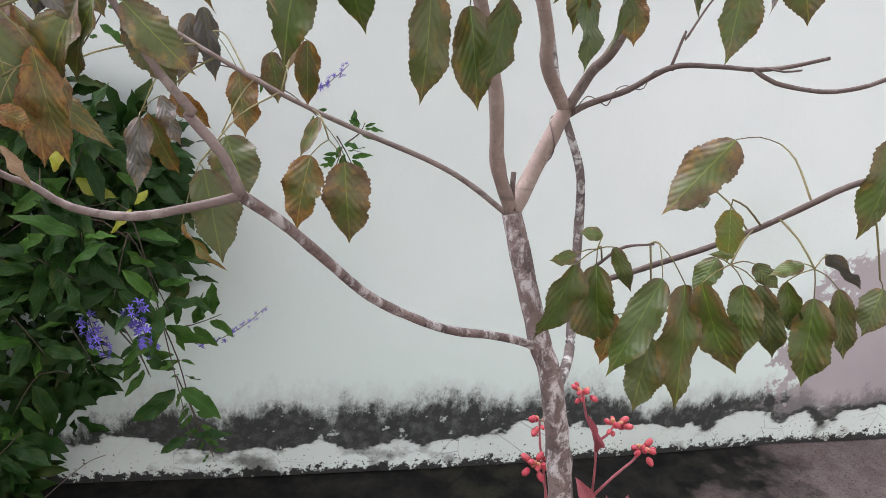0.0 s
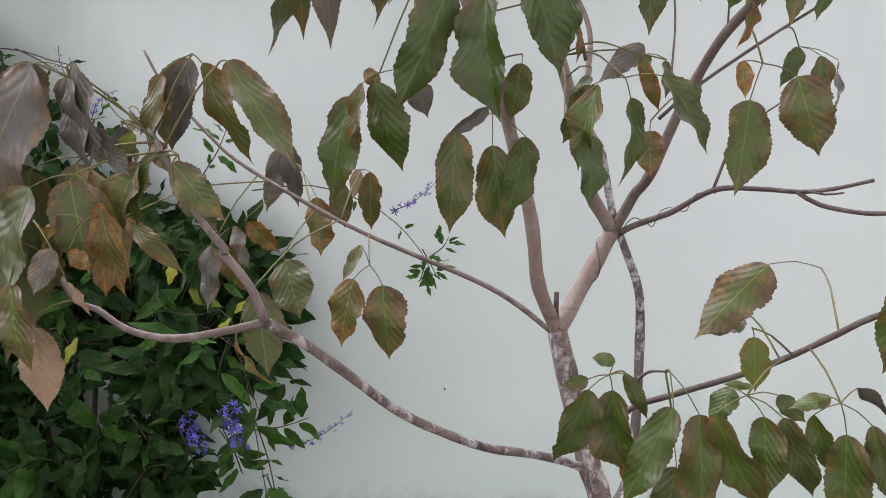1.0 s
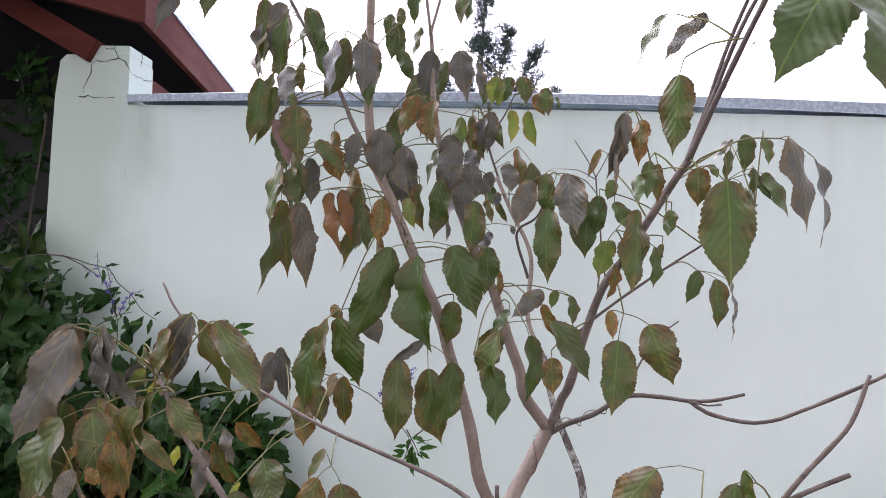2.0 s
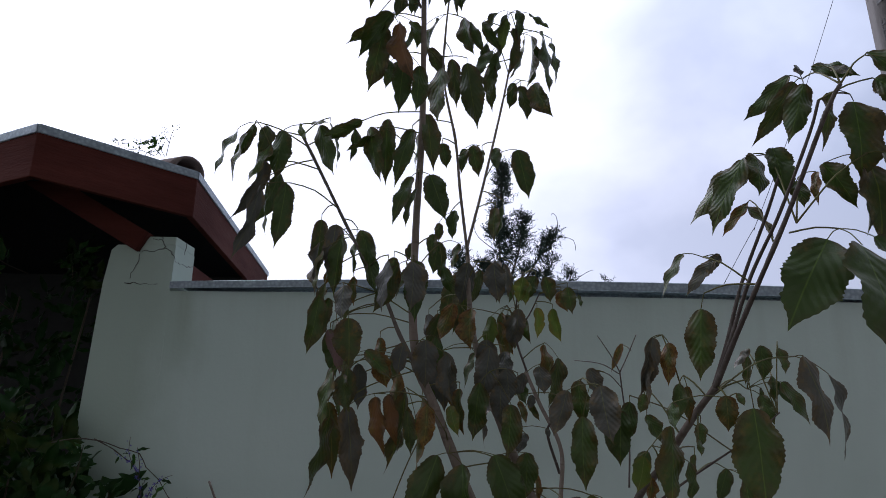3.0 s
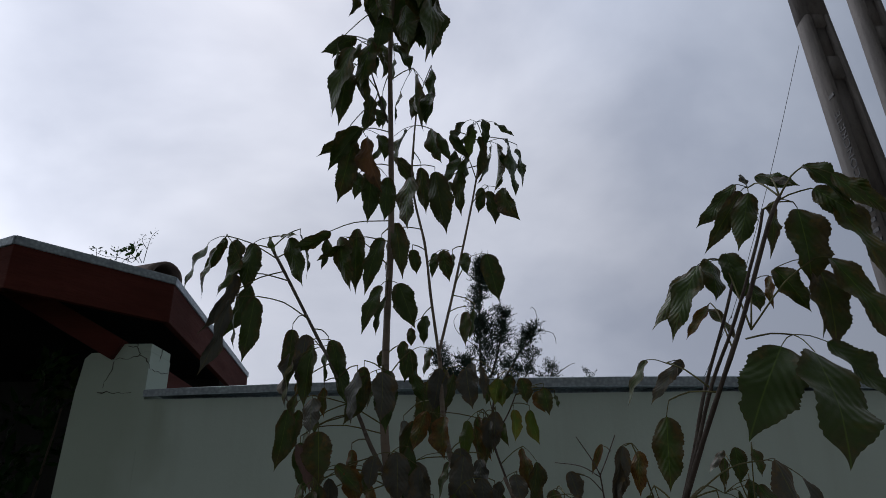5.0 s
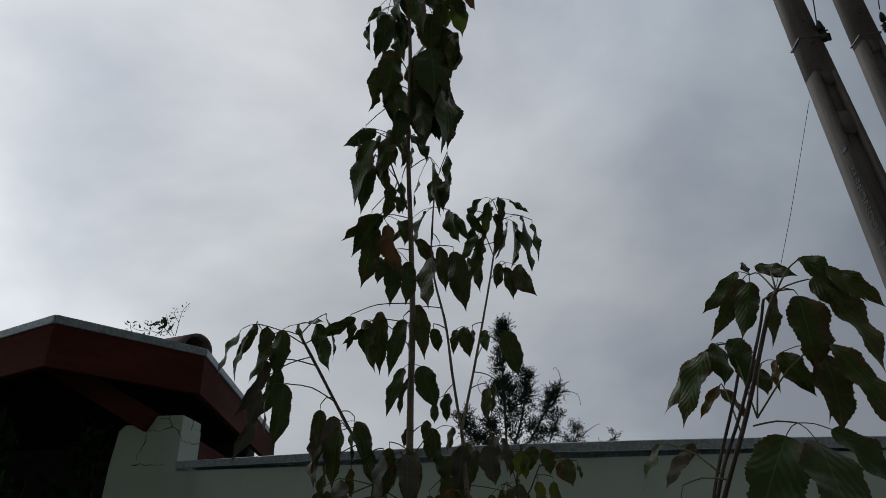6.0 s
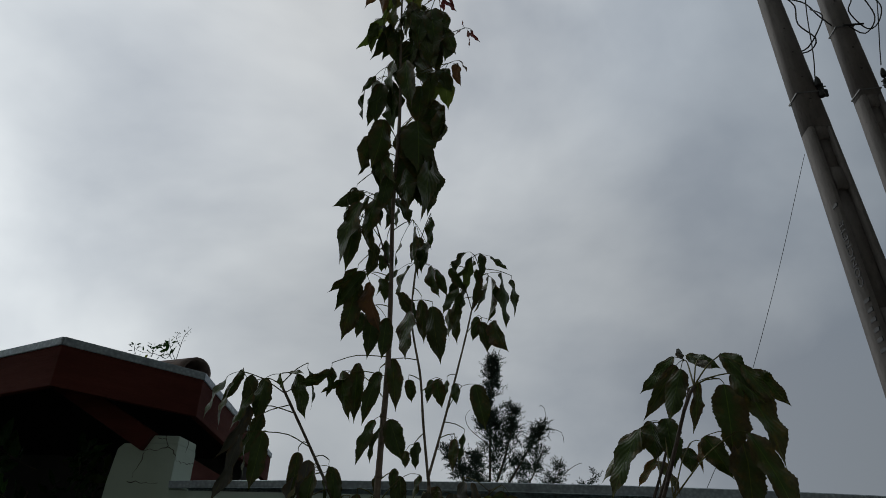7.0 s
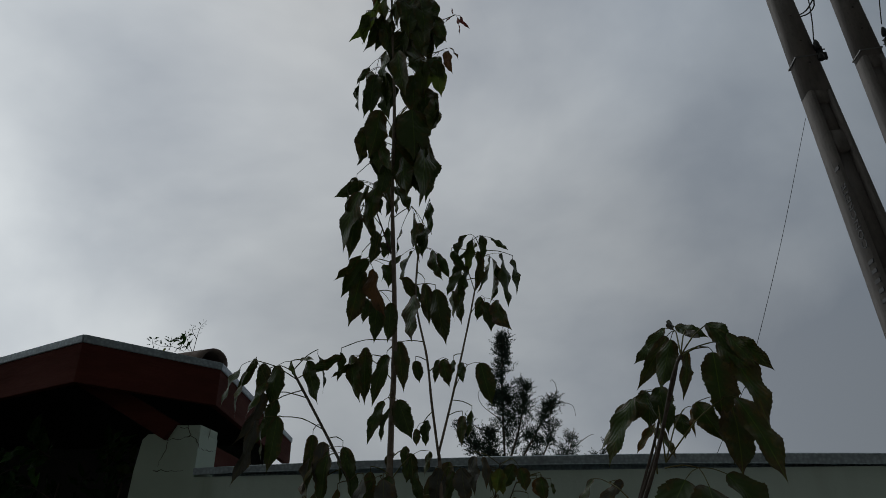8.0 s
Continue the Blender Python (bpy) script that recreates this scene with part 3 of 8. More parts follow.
crack([(0.490, 2.599, 2.496), (0.489, 2.599, 2.481), (0.503, 2.599, 2.466), (0.504, 2.599, 2.449), (0.523, 2.599, 2.446), (0.537, 2.599, 2.426), (0.545, 2.597, 2.406), (0.545, 2.646, 2.401), (0.545, 2.693, 2.403), (0.545, 2.741, 2.411), (0.545, 2.777, 2.423)])
crack([(0.504, 2.599, 2.447), (0.478, 2.599, 2.443), (0.453, 2.599, 2.438), (0.427, 2.599, 2.440), (0.409, 2.599, 2.433)])
crack([(0.410, 2.599, 2.430), (0.406, 2.599, 2.401), (0.396, 2.599, 2.375), (0.385, 2.599, 2.349), (0.388, 2.599, 2.326)])
crack([(0.369, 2.599, 2.314), (0.402, 2.599, 2.314), (0.447, 2.599, 2.308), (0.495, 2.599, 2.309)])
crack([(0.451, 2.599, 2.483), (0.473, 2.599, 2.485), (0.489, 2.598, 2.480)])
crack([(0.545, 2.686, 2.497), (0.545, 2.684, 2.469), (0.545, 2.685, 2.443)])

# unseen walls added to close the yard; the rear one blocks sky light
back = new("wall_house", mesh_of("wall_house", block(-6, 8.0, -2.2, -2.0, 0, 3.0), CLOSING_PAINT, False))
tagged(back, "unseen plain wall added behind the yard to block the sky", "wall", kind="structure")
side = new("wall_east", mesh_of("wall_east", block(8.0, 8.2, -2.2, 2.75, 0, 2.6), CLOSING_PAINT, False))
tagged(side, "unseen plain wall added to close the yard", "wall", kind="structure")
# carport walls added as backing, their shade put into the colour
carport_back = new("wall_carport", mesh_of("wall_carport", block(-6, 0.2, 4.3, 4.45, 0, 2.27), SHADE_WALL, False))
tagged(carport_back, "added near-black wall for the shade at the back of the carport", "wall", kind="structure")
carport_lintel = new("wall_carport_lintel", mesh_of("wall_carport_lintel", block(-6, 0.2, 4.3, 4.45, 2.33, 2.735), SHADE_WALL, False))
tagged(carport_lintel, "added near-black wall strip over a narrow gap that shows sky", "wall", kind="structure")
# made-up gap and piers let sky through as bright dots
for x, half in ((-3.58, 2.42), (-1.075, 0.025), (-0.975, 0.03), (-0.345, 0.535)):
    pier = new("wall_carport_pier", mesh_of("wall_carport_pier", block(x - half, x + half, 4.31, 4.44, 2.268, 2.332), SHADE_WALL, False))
    tagged(pier, "short added near-black pier between bright dots of sky", "wall", kind="structure")
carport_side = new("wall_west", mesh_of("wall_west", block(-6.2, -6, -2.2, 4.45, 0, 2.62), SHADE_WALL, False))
tagged(carport_side, "plain near-black wall added beside the carport", "wall", kind="structure")

# the carport roof: red fascia boards under a zinc edge, two corners in view
ROOF_Z = 2.76
CORNERS = [Vector((-5.5, 4.88)), Vector((0.232, 2.160)), Vector((0.598, 2.595)), Vector((0.345, 4.4)), Vector((-5.5, 5.4))]
roof = thing("carport_roof", (-0.5, 3.2, 2.55), "carport roof with red wooden fascia and zinc edge", "roof", kind="structure")


def board(a, b, z0, z1, depth, material, name, label="", out=0.0):
    """A board along a line of the plan, its face on the outer side."""
    run = (b - a).normalized()
    side_way = Vector((run.y, -run.x))
    p, q = a + side_way * out, b + side_way * out
    bm = prism([(p - side_way * depth)[:], p[:], q[:], (q - side_way * depth)[:]], z0, z1, 0.004)
    return keep(part(name, bm, material, roof, label, False))


for a, b in ((0, 1), (1, 2), (2, 3)):
    board(CORNERS[a], CORNERS[b], ROOF_Z - 0.185, ROOF_Z - 0.028, 0.028, RED_WOOD, "fascia_board", "red stained fascia board")
    board(CORNERS[a], CORNERS[b], ROOF_Z - 0.032, ROOF_Z, 0.05, ZINC, "edge_flashing", "zinc edge flashing", 0.006)
keep(part("underside", prism([(CORNERS[i] * 0.985 + Vector((-0.006, 0.045)))[:] for i in range(5)], ROOF_Z - 0.06, ROOF_Z - 0.035), SHADE_BOARDS, roof, "boarded underside, coloured near-black for shade", False))
bm = bmesh.new()
peak = [Vector((-1.2, 3.9, 3.02)), Vector((-5.5, 4.9, 3.02))]
eave = [bm.verts.new((c.x, c.y, ROOF_Z - 0.01)) for c in CORNERS]
p0, p1 = bm.verts.new(peak[0]), bm.verts.new(peak[1])
bm.faces.new((eave[0], eave[1], p0, p1))
bm.faces.new((eave[1], eave[2], p0))
bm.faces.new((eave[2], eave[3], p0))
bm.faces.new((eave[3], eave[4], p1, p0))
keep(part("roof_plane", bm, TILE_CLAY, roof, "weathered clay roof covering", False))


def ridge_tile():
    """A half-round ridge tile that ends at the roof corner."""
    bm = bmesh.new()
    start, end = Vector((0.545, 2.63, ROOF_Z + 0.004)), Vector((0.20, 2.83, ROOF_Z + 0.055))
    d = (end - start).normalized()
    s = d.cross(Vector((0, 0, 1))).normalized()
    u = s.cross(d)
    rows = []
    for i in range(9):
        t = i / 8
        r = 0.075 - 0.014 * t
        rows.append([[bm.verts.new(start.lerp(end, t) + (s * math.cos(a) + u * math.sin(a) * 0.95) * rr) for a in [math.pi * k / 12 for k in range(13)]] for rr in (r, r - 0.012)])
    for a, b in zip(rows, rows[1:]):
        for k in range(12):
            bm.faces.new((a[0][k], a[0][k + 1], b[0][k + 1], b[0][k]))
            bm.faces.new((a[1][k + 1], a[1][k], b[1][k], b[1][k + 1]))
    for k in range(12):
        bm.faces.new((rows[0][0][k + 1], rows[0][0][k], rows[0][1][k], rows[0][1][k + 1]))
    return bm


keep(part("ridge_tile", ridge_tile(), TILE_CLAY, roof, "half-round grey ridge tile"))


def beam(a, b, width, height, name):
    a, b = Vector(a), Vector(b)
    d = (b - a).normalized()
    s = d.cross(Vector((0, 0, 1))).normalized()
    u = s.cross(d)
    bm = bmesh.new()
    ends = []
    for p in (a, b):
        ends.append([bm.verts.new(p + s * (width * i) + u * (height * j)) for i, j in ((-0.5, 0), (0.5, 0), (0.5, 1), (-0.5, 1))])
    for k in range(4):
        bm.faces.new((ends[0][k], ends[0][(k + 1) % 4], ends[1][(k + 1) % 4], ends[1][k]))
    bm.faces.new(ends[0][::-1])
    bm.faces.new(ends[1])
    bmesh.ops.recalc_face_normals(bm, faces=bm.faces[:])
    bmesh.ops.bevel(bm, geom=bm.edges[:], offset=0.004, segments=2, affect="EDGES")
    return keep(part(name, bm, RED_WOOD, roof, "red stained wooden " + name, False))


beam((0.404, 2.600, 2.432), (-0.07, 2.585, 2.694), 0.06, 0.083, "beam")
beam((0.508, 2.66, 2.497), (0.508, 2.66, 2.70), 0.042, 0.042, "post")
beam((0.46, 2.90, 2.30), (0.34, 4.2, 2.30), 0.05, 0.16, "plate")

# ---- the young tree ----
tree = thing("young_tree", (2.055, 1.39, 0), "slender young tree with drooping three-part leaves turning rusty", "tree")
BARKS = {"trunk": BARK, "limb": BARK_YOUNG, "stem": BARK_YOUNG, "shoot": BARK_TWIG, "branch": BARK, "twig": BARK_TWIG, "stub": BARK_TWIG}


def limb(name, r0, r1, *points, skin=None):
    stout = 0.92 if name == "trunk" else 0.68 if name == "limb" else 0.60
    bm = tube(points, r0 * stout, r1 * 0.68, 12 if r0 > 0.01 else 8, 0.012, 0.10, 0.10)
    return keep(part(name, bm, skin or BARKS[name], tree))


HALF = [(0.0, 0.0), (0.015, 0.13), (0.05, 0.25), (0.12, 0.37), (0.22, 0.455), (0.33, 0.495), (0.44, 0.50), (0.55, 0.482), (0.64, 0.442), (0.71, 0.388), (0.77, 0.312), (0.82, 0.224), (0.86, 0.142), (0.90, 0.078), (0.95, 0.034), (1.0, 0.0)]


def half_width(y):
    for (a, u), (b, v) in zip(HALF, HALF[1:]):
        if y <= b:
            return u + (v - u) * (y - a) / (b - a)
    return 0.0


def blade(seed, teeth=20, across=3, tooth=0.05, droop=0.16, fold=0.22, wave=0.032, pleat=0.0032, half=half_width):
    """A leaf blade of unit length and width: forward-pointing teeth, pleats between the side veins, a drooping tip."""
    rng = random.Random(seed)
    bm = bmesh.new()
    rows = teeth * 3
    phase, bend = rng.uniform(0, 6.28), droop * rng.uniform(0.2, 2.2)
    fold_now, skew, lop = fold * rng.uniform(-0.7, 1.5), rng.uniform(-0.06, 0.06), rng.uniform(-0.08, 0.08)
    curl, hook = rng.uniform(-0.3, 0.3), rng.uniform(-0.5, 0.5)
    twist, slim = rng.uniform(-0.7, 0.7), rng.uniform(0.84, 1.02)
    bite_at, bite = rng.uniform(0.45, 0.75), rng.choice((0.0, 0.0, 0.18, -0.18))
    grid = []
    for i in range(rows + 1):
        y = i / rows
        h = half(y)
        saw = (0.0, 0.55, 1.0)[i % 3] - 0.5
        row = []
        for k in range(-across, across + 1):
            s = k / across
            right = 1 if s > 0 else -1
            hh = h * slim * (1 + lop * right)
            hh *= 1 + 0.17 * noise.noise(Vector((y * 5.5, 7.0 * (s > 0), seed * 3.7))) + 0.08 * noise.noise(Vector((y * 15.0, 5.0 * (s > 0), seed * 1.9)))
            hh *= 1 - abs(bite) * max(0.0, 1 - abs(y - bite_at) / 0.07) * (1 if bite * right > 0 else 0)
            if abs(k) == across and 0.03 < y < 0.9:
                hh += tooth * saw * (0.35 + 0.65 * min(1.0, h * 2.6)) * 0.55
            side = abs(s) * hh
            x = s * hh + skew * math.sin(y * 3.14) * 1.2 + hook * max(0.0, y - 0.78) ** 2
            z = fold_now * side - bend * (y - 0.25) ** 2 * (1 if y > 0.25 else 0.4)
            z += wave * math.sin(y * 13 + phase + (1.7 if s > 0 else 0)) * side * 3.2
            z += pleat * math.sin(y * 50 - side * 40) * min(1.0, side * 6)
            z += curl * s * hh * max(0.0, y - 0.35)
            # the blade turns a little on its midrib towards the tip
            ca, sa = math.cos(twist * y * y), math.sin(twist * y * y)
            axis = hook * max(0.0, y - 0.78) ** 2
            x, z = axis + (x - axis) * ca, z + (x - axis) * sa * 0.4
            row.append(bm.verts.new((x, y - 0.03 * side * side, z)))
        grid.append(row)
    for a, b in zip(grid, grid[1:]):
        for k in range(2 * across):
            bm.faces.new((a[k], a[k + 1], b[k + 1], b[k]))
    bmesh.ops.remove_doubles(bm, verts=bm.verts[:], dist=1e-5)
    return bm


BLADES = {}


def blade_mesh(kind, index, material, make):
    key = (kind, index, material.name)
    if key not in BLADES:
        BLADES[key] = mesh_of(kind, make(index), material)
    return BLADES[key]


def blade_pose(base, tip, width, turn, face=(0.0, -1.0, 0.28), thick=1.0):
    base, tip = Vector(base), Vector(tip)
    length = (tip - base).length
    y = (tip - base) / length
    z = Vector(face) - y * y.dot(Vector(face))
    if z.length < 0.05:
        z = Vector((0, 0, 1)) - y * y.z
    z.normalize()
    z = Matrix.Rotation(radians(turn), 3, y) @ z
    x = y.cross(z)
    m = Matrix((x * width, y * length, z * length * thick)).transposed().to_4x4()
    m.translation = base
    return m


leaf_rng = random.Random(11)


def leaf(start, node, *leaflets):
    """A leaf: its stalk from the twig to the node, and leaflets of (tone, base, tip, width, turn)."""
    a, n = Vector(start), Vector(node)
    length = (n - a).length
    mid = a.lerp(n, 0.55) + Vector((0, 0, 0.07 * length))
    bm = tube([a, mid, n], 0.0014, 0.0011, 5, 0.025)
    for tone, base, tip, width, turn in leaflets:
        b = Vector(base)
        if (b - n).length > 0.004:
            tube([n, n.lerp(b, 0.5) + Vector((0, 0, 0.08 * (b - n).length)), b], 0.0008, 0.0007, 5, 0.025, bm=bm)
    stalk = keep(part("leaf", bm, STALK, tree))
    for tone, base, tip, width, turn in leaflets:
        data = blade_mesh("leaflet", leaf_rng.randrange(10), TONES[tone], blade)
        ob = new("leaflet", data)
        ob.parent = stalk
        sway = 0.95 if tip[2] > 2.25 else 0.45
        ob.matrix_basis = blade_pose(base, tip, width, turn, (leaf_rng.uniform(-sway, sway), -1.0, leaf_rng.uniform(0.1, 0.7)))


limb("trunk", 0.0332, 0.024, (2.055, 1.39, -0.01), (2.020, 1.402, 0.26), (1.979, 1.42, 0.518), (1.936, 1.435, 0.787), (1.916, 1.45, 0.918), (1.895, 1.465, 1.018), (1.877, 1.48, 1.068), (1.849, 1.5, 1.165), (1.821, 1.53, 1.272))
limb("limb", 0.0165, 0.003, (1.821, 1.53, 1.272), (1.781, 1.5, 1.358), (1.76, 1.47, 1.464), (1.722, 1.456, 1.588), (1.703, 1.437, 1.654), (1.661, 1.445, 1.746), (1.612, 1.456, 1.859), (1.58, 1.459, 1.929), (1.564, 1.467, 2.032), (1.565, 1.46, 2.242), (1.572, 1.436, 2.408), (1.572, 1.403, 2.589), (1.572, 1.335, 2.815), (1.586, 1.25, 3.025), (1.573, 1.24, 3.317), (1.566, 1.23, 3.547))
limb("limb", 0.021, 0.019, (1.821, 1.53, 1.272), (1.858, 1.56, 1.333), (1.915, 1.6, 1.43))
limb("limb", 0.017, 0.006, (1.915, 1.6, 1.43), (1.864, 1.57, 1.502), (1.856, 1.557, 1.544), (1.831, 1.538, 1.608), (1.797, 1.537, 1.707), (1.755, 1.534, 1.796), (1.714, 1.544, 1.902), (1.68, 1.568, 2.036), (1.67, 1.57, 2.18), (1.668, 1.56, 2.196))
limb("stem", 0.006, 0.003, (1.668, 1.56, 2.196), (1.651, 1.555, 2.324), (1.638, 1.55, 2.444), (1.607, 1.545, 2.613), (1.618, 1.54, 2.834))
limb("stem", 0.006, 0.003, (1.668, 1.56, 2.196), (1.705, 1.6, 2.368), (1.753, 1.65, 2.616), (1.779, 1.68, 2.785), (1.788, 1.68, 2.859))
limb("limb", 0.013, 0.007, (1.918, 1.6, 1.43), (1.934, 1.56, 1.494), (1.941, 1.505, 1.534), (1.956, 1.442, 1.631), (1.969, 1.359, 1.716), (1.985, 1.269, 1.768), (2.009, 1.182, 1.839), (2.018, 1.091, 1.884), skin=BARK_BRANCH)
limb("shoot", 0.006, 0.004, (2.018, 1.091, 1.884), (2.034, 1.061, 1.939), (2.058, 1.023, 2.012), (2.092, 0.99, 2.102), (2.118, 0.92, 2.211), (2.133, 0.91, 2.242))
limb("shoot", 0.005, 0.003, (2.015, 1.09, 1.881), (2.035, 1.072, 1.945), (2.063, 1.056, 2.03), (2.097, 1.03, 2.11), (2.134, 1., 2.214), (2.147, 0.99, 2.261))
limb("shoot", 0.005, 0.003, (2.016, 1.1, 1.879), (2.038, 1.092, 1.947), (2.066, 1.096, 2.03), (2.102, 1.08, 2.125), (2.121, 1.07, 2.182))
limb("branch", 0.010, 0.004, (1.919, 1.6, 1.421), (1.947, 1.585, 1.443), (1.995, 1.55, 1.472), (2.047, 1.518, 1.513), (2.101, 1.483, 1.52), (2.143, 1.448, 1.521), (2.172, 1.415, 1.53), (2.209, 1.386, 1.546), skin=BARK_TWIG)
limb("branch", 0.006, 0.004, (2.14, 1.45, 1.521), (2.165, 1.43, 1.505), (2.212, 1.39, 1.5), (2.244, 1.361, 1.51), (2.273, 1.344, 1.527), (2.322, 1.318, 1.559), (2.375, 1.295, 1.594), (2.432, 1.283, 1.634), skin=BARK_TWIG)
limb("twig", 0.003, 0.002, (2.134, 1.418, 1.526), (2.154, 1.402, 1.523), (2.175, 1.393, 1.527))
limb("twig", 0.004, 0.002, (2.045, 1.518, 1.513), (2.062, 1.522, 1.567), (2.061, 1.519, 1.554), (2.097, 1.52, 1.617), (2.144, 1.527, 1.653))
limb("twig", 0.005, 0.002, (1.936, 1.47, 1.618), (1.984, 1.469, 1.664), (2.079, 1.444, 1.74), (2.184, 1.408, 1.818), (2.23, 1.396, 1.86))
limb("stem", 0.017, 0.010, (1.911, 1.475, 0.968), (1.966, 1.56, 0.985), (1.999, 1.64, 1.025), (2.009, 1.69, 1.169), (2.002, 1.703, 1.293), (1.974, 1.71, 1.37), (1.945, 1.72, 1.441), (1.92, 1.739, 1.554), skin=BARK_MOTTLED)
limb("stem", 0.009, 0.007, (1.92, 1.739, 1.554), (1.887, 1.764, 1.635), (1.894, 1.8, 1.772), (1.849, 1.829, 1.876), (1.816, 1.854, 1.957))
limb("twig", 0.006, 0.003, (1.888, 1.79, 1.722), (1.858, 1.759, 1.82), (1.897, 1.715, 1.855), (1.923, 1.696, 1.914))
limb("twig", 0.005, 0.003, (1.823, 1.851, 1.944), (1.791, 1.88, 2.055), (1.798, 1.89, 2.152), (1.813, 1.89, 2.221))
limb("twig", 0.004, 0.002, (1.791, 1.88, 2.055), (1.828, 1.89, 2.105), (1.857, 1.89, 2.167))
limb("branch", 0.0078, 0.0045, (1.888, 1.47, 1.108), (1.91, 1.4, 1.197), (1.948, 1.33, 1.253), (2.01, 1.28, 1.303), (2.047, 1.24, 1.343), (2.072, 1.19, 1.39), (2.089, 1.16, 1.419), (2.155, 1.14, 1.451), (2.189, 1.12, 1.478), (2.221, 1.1, 1.502), skin=BARK_TWIG)
limb("branch", 0.006, 0.004, (2.155, 1.14, 1.451), (2.18, 1.13, 1.491), (2.203, 1.121, 1.524), (2.237, 1.127, 1.56), (2.267, 1.14, 1.618), skin=BARK_TWIG)
limb("twig", 0.004, 0.002, (1.899, 1.36, 1.248), (1.892, 1.28, 1.302), (1.889, 1.2, 1.335))
limb("branch", 0.0105, 0.0085, (1.88, 1.475, 1.053), (1.841, 1.46, 1.078), (1.779, 1.43, 1.106), (1.707, 1.39, 1.135), (1.651, 1.36, 1.167), (1.579, 1.31, 1.224), (1.518, 1.25, 1.299), (1.477, 1.2, 1.353), (1.441, 1.16, 1.392))
limb("branch", 0.009, 0.004, (1.441, 1.16, 1.392), (1.425, 1.164, 1.429), (1.395, 1.168, 1.465), (1.401, 1.162, 1.467), (1.373, 1.166, 1.501), (1.349, 1.174, 1.538), (1.326, 1.191, 1.569), (1.308, 1.206, 1.591), skin=BARK_BRANCH)
limb("branch", 0.008, 0.004, (1.441, 1.16, 1.392), (1.397, 1.16, 1.38), (1.342, 1.16, 1.37), (1.29, 1.17, 1.375), (1.253, 1.18, 1.394), (1.228, 1.18, 1.404), (1.198, 1.2, 1.44), skin=BARK_BRANCH)
limb("branch", 0.008, 0.003, (1.811, 1.53, 1.272), (1.75, 1.545, 1.315), (1.686, 1.55, 1.348), (1.581, 1.565, 1.386), (1.5, 1.56, 1.42), (1.424, 1.56, 1.457), (1.305, 1.562, 1.524), (1.249, 1.571, 1.569), (1.178, 1.577, 1.646), (1.145, 1.588, 1.698), skin=BARK_BRANCH)
limb("branch", 0.007, 0.004, (1.582, 1.457, 1.919), (1.541, 1.45, 1.992), (1.509, 1.44, 2.064), (1.443, 1.43, 2.178), (1.413, 1.41, 2.234), (1.373, 1.36, 2.313), (1.348, 1.33, 2.36), skin=BARK_BRANCH)
limb("shoot", 0.004, 0.002, (1.564, 1.391, 2.674), (1.544, 1.363, 2.734), (1.53, 1.342, 2.777), (1.526, 1.32, 2.811))
limb("stub", 0.007, 0.006, (1.82, 1.52, 1.28), (1.815, 1.52, 1.31), (1.814, 1.52, 1.341))
def twine(points, gap, turns, first=0.0):
    """A dry tendril wound round a limb."""
    way = spline(points, 0.004)
    coil = []
    for i, p in enumerate(way):
        t = i / (len(way) - 1)
        d = (way[min(i + 1, len(way) - 1)] - way[max(i - 1, 0)]).normalized()
        side_way = d.cross(Vector((0.2, 0.9, 0.3))).normalized()
        a = first + turns * 2 * math.pi * t
        r = gap[0] + (gap[1] - gap[0]) * t
        coil.append(p + (side_way * math.cos(a) + side_way.cross(d) * math.sin(a)) * r)
    return keep(part("tendril", tube(coil[::3], 0.0011, 0.0008, 5, 0.006, 0.3), BARK_TWIG, tree, "dry dark tendril wound round the limb"))


twine([(1.905, 1.593, 1.412), (1.915, 1.6, 1.43), (1.947, 1.585, 1.443), (1.995, 1.55, 1.472), (2.047, 1.518, 1.513)], (0.0150, 0.0065), 3.5)
twine([(1.864, 1.565, 1.343), (1.89, 1.582, 1.387), (1.912, 1.598, 1.425)], (0.0152, 0.0150), 0.9, 2.0)
# thin side twigs that end bare
limb("twig", 0.0035, 0.0025, (2.035, 1.74, 1.70), (2.052, 1.80, 1.80), (2.05, 1.84, 1.905), (2.045, 1.84, 1.96))
limb("twig", 0.0025, 0.0018, (2.045, 1.84, 1.96), (2.03, 1.86, 2.0), (2.002, 1.889, 2.055))
limb("twig", 0.0025, 0.0018, (2.045, 1.84, 1.96), (2.07, 1.87, 2.0), (2.102, 1.90, 2.06))
limb("twig", 0.0022, 0.0014, (2.045, 1.84, 1.955), (2.01, 1.90, 1.985), (1.962, 2.02, 2.004))
limb("twig", 0.0022, 0.0014, (2.05, 1.84, 1.92), (2.02, 1.85, 1.955), (1.985, 1.86, 1.965))
leaf((2.085, 1.89, 2.02), (2.075, 1.92, 2.035), ("o", (2.07, 1.92, 2.04), (2.035, 1.90, 1.965), 0.022, 20))
leaf((2.01, 1.85, 1.96), (1.985, 1.86, 1.965), ("p", (1.975, 1.86, 1.97), (1.995, 1.85, 1.90), 0.045, 10))
leaf((1.32, 1.196, 1.576), (1.247, 1.163, 1.648),
     ("p", (1.259, 1.156, 1.653), (1.273, 1.147, 1.548), 0.047, 18),
     ("p", (1.211, 1.171, 1.652), (1.153, 1.175, 1.542), 0.053, -14),
     ("p", (1.265, 1.157, 1.591), (1.308, 1.156, 1.541), 0.028, 18))
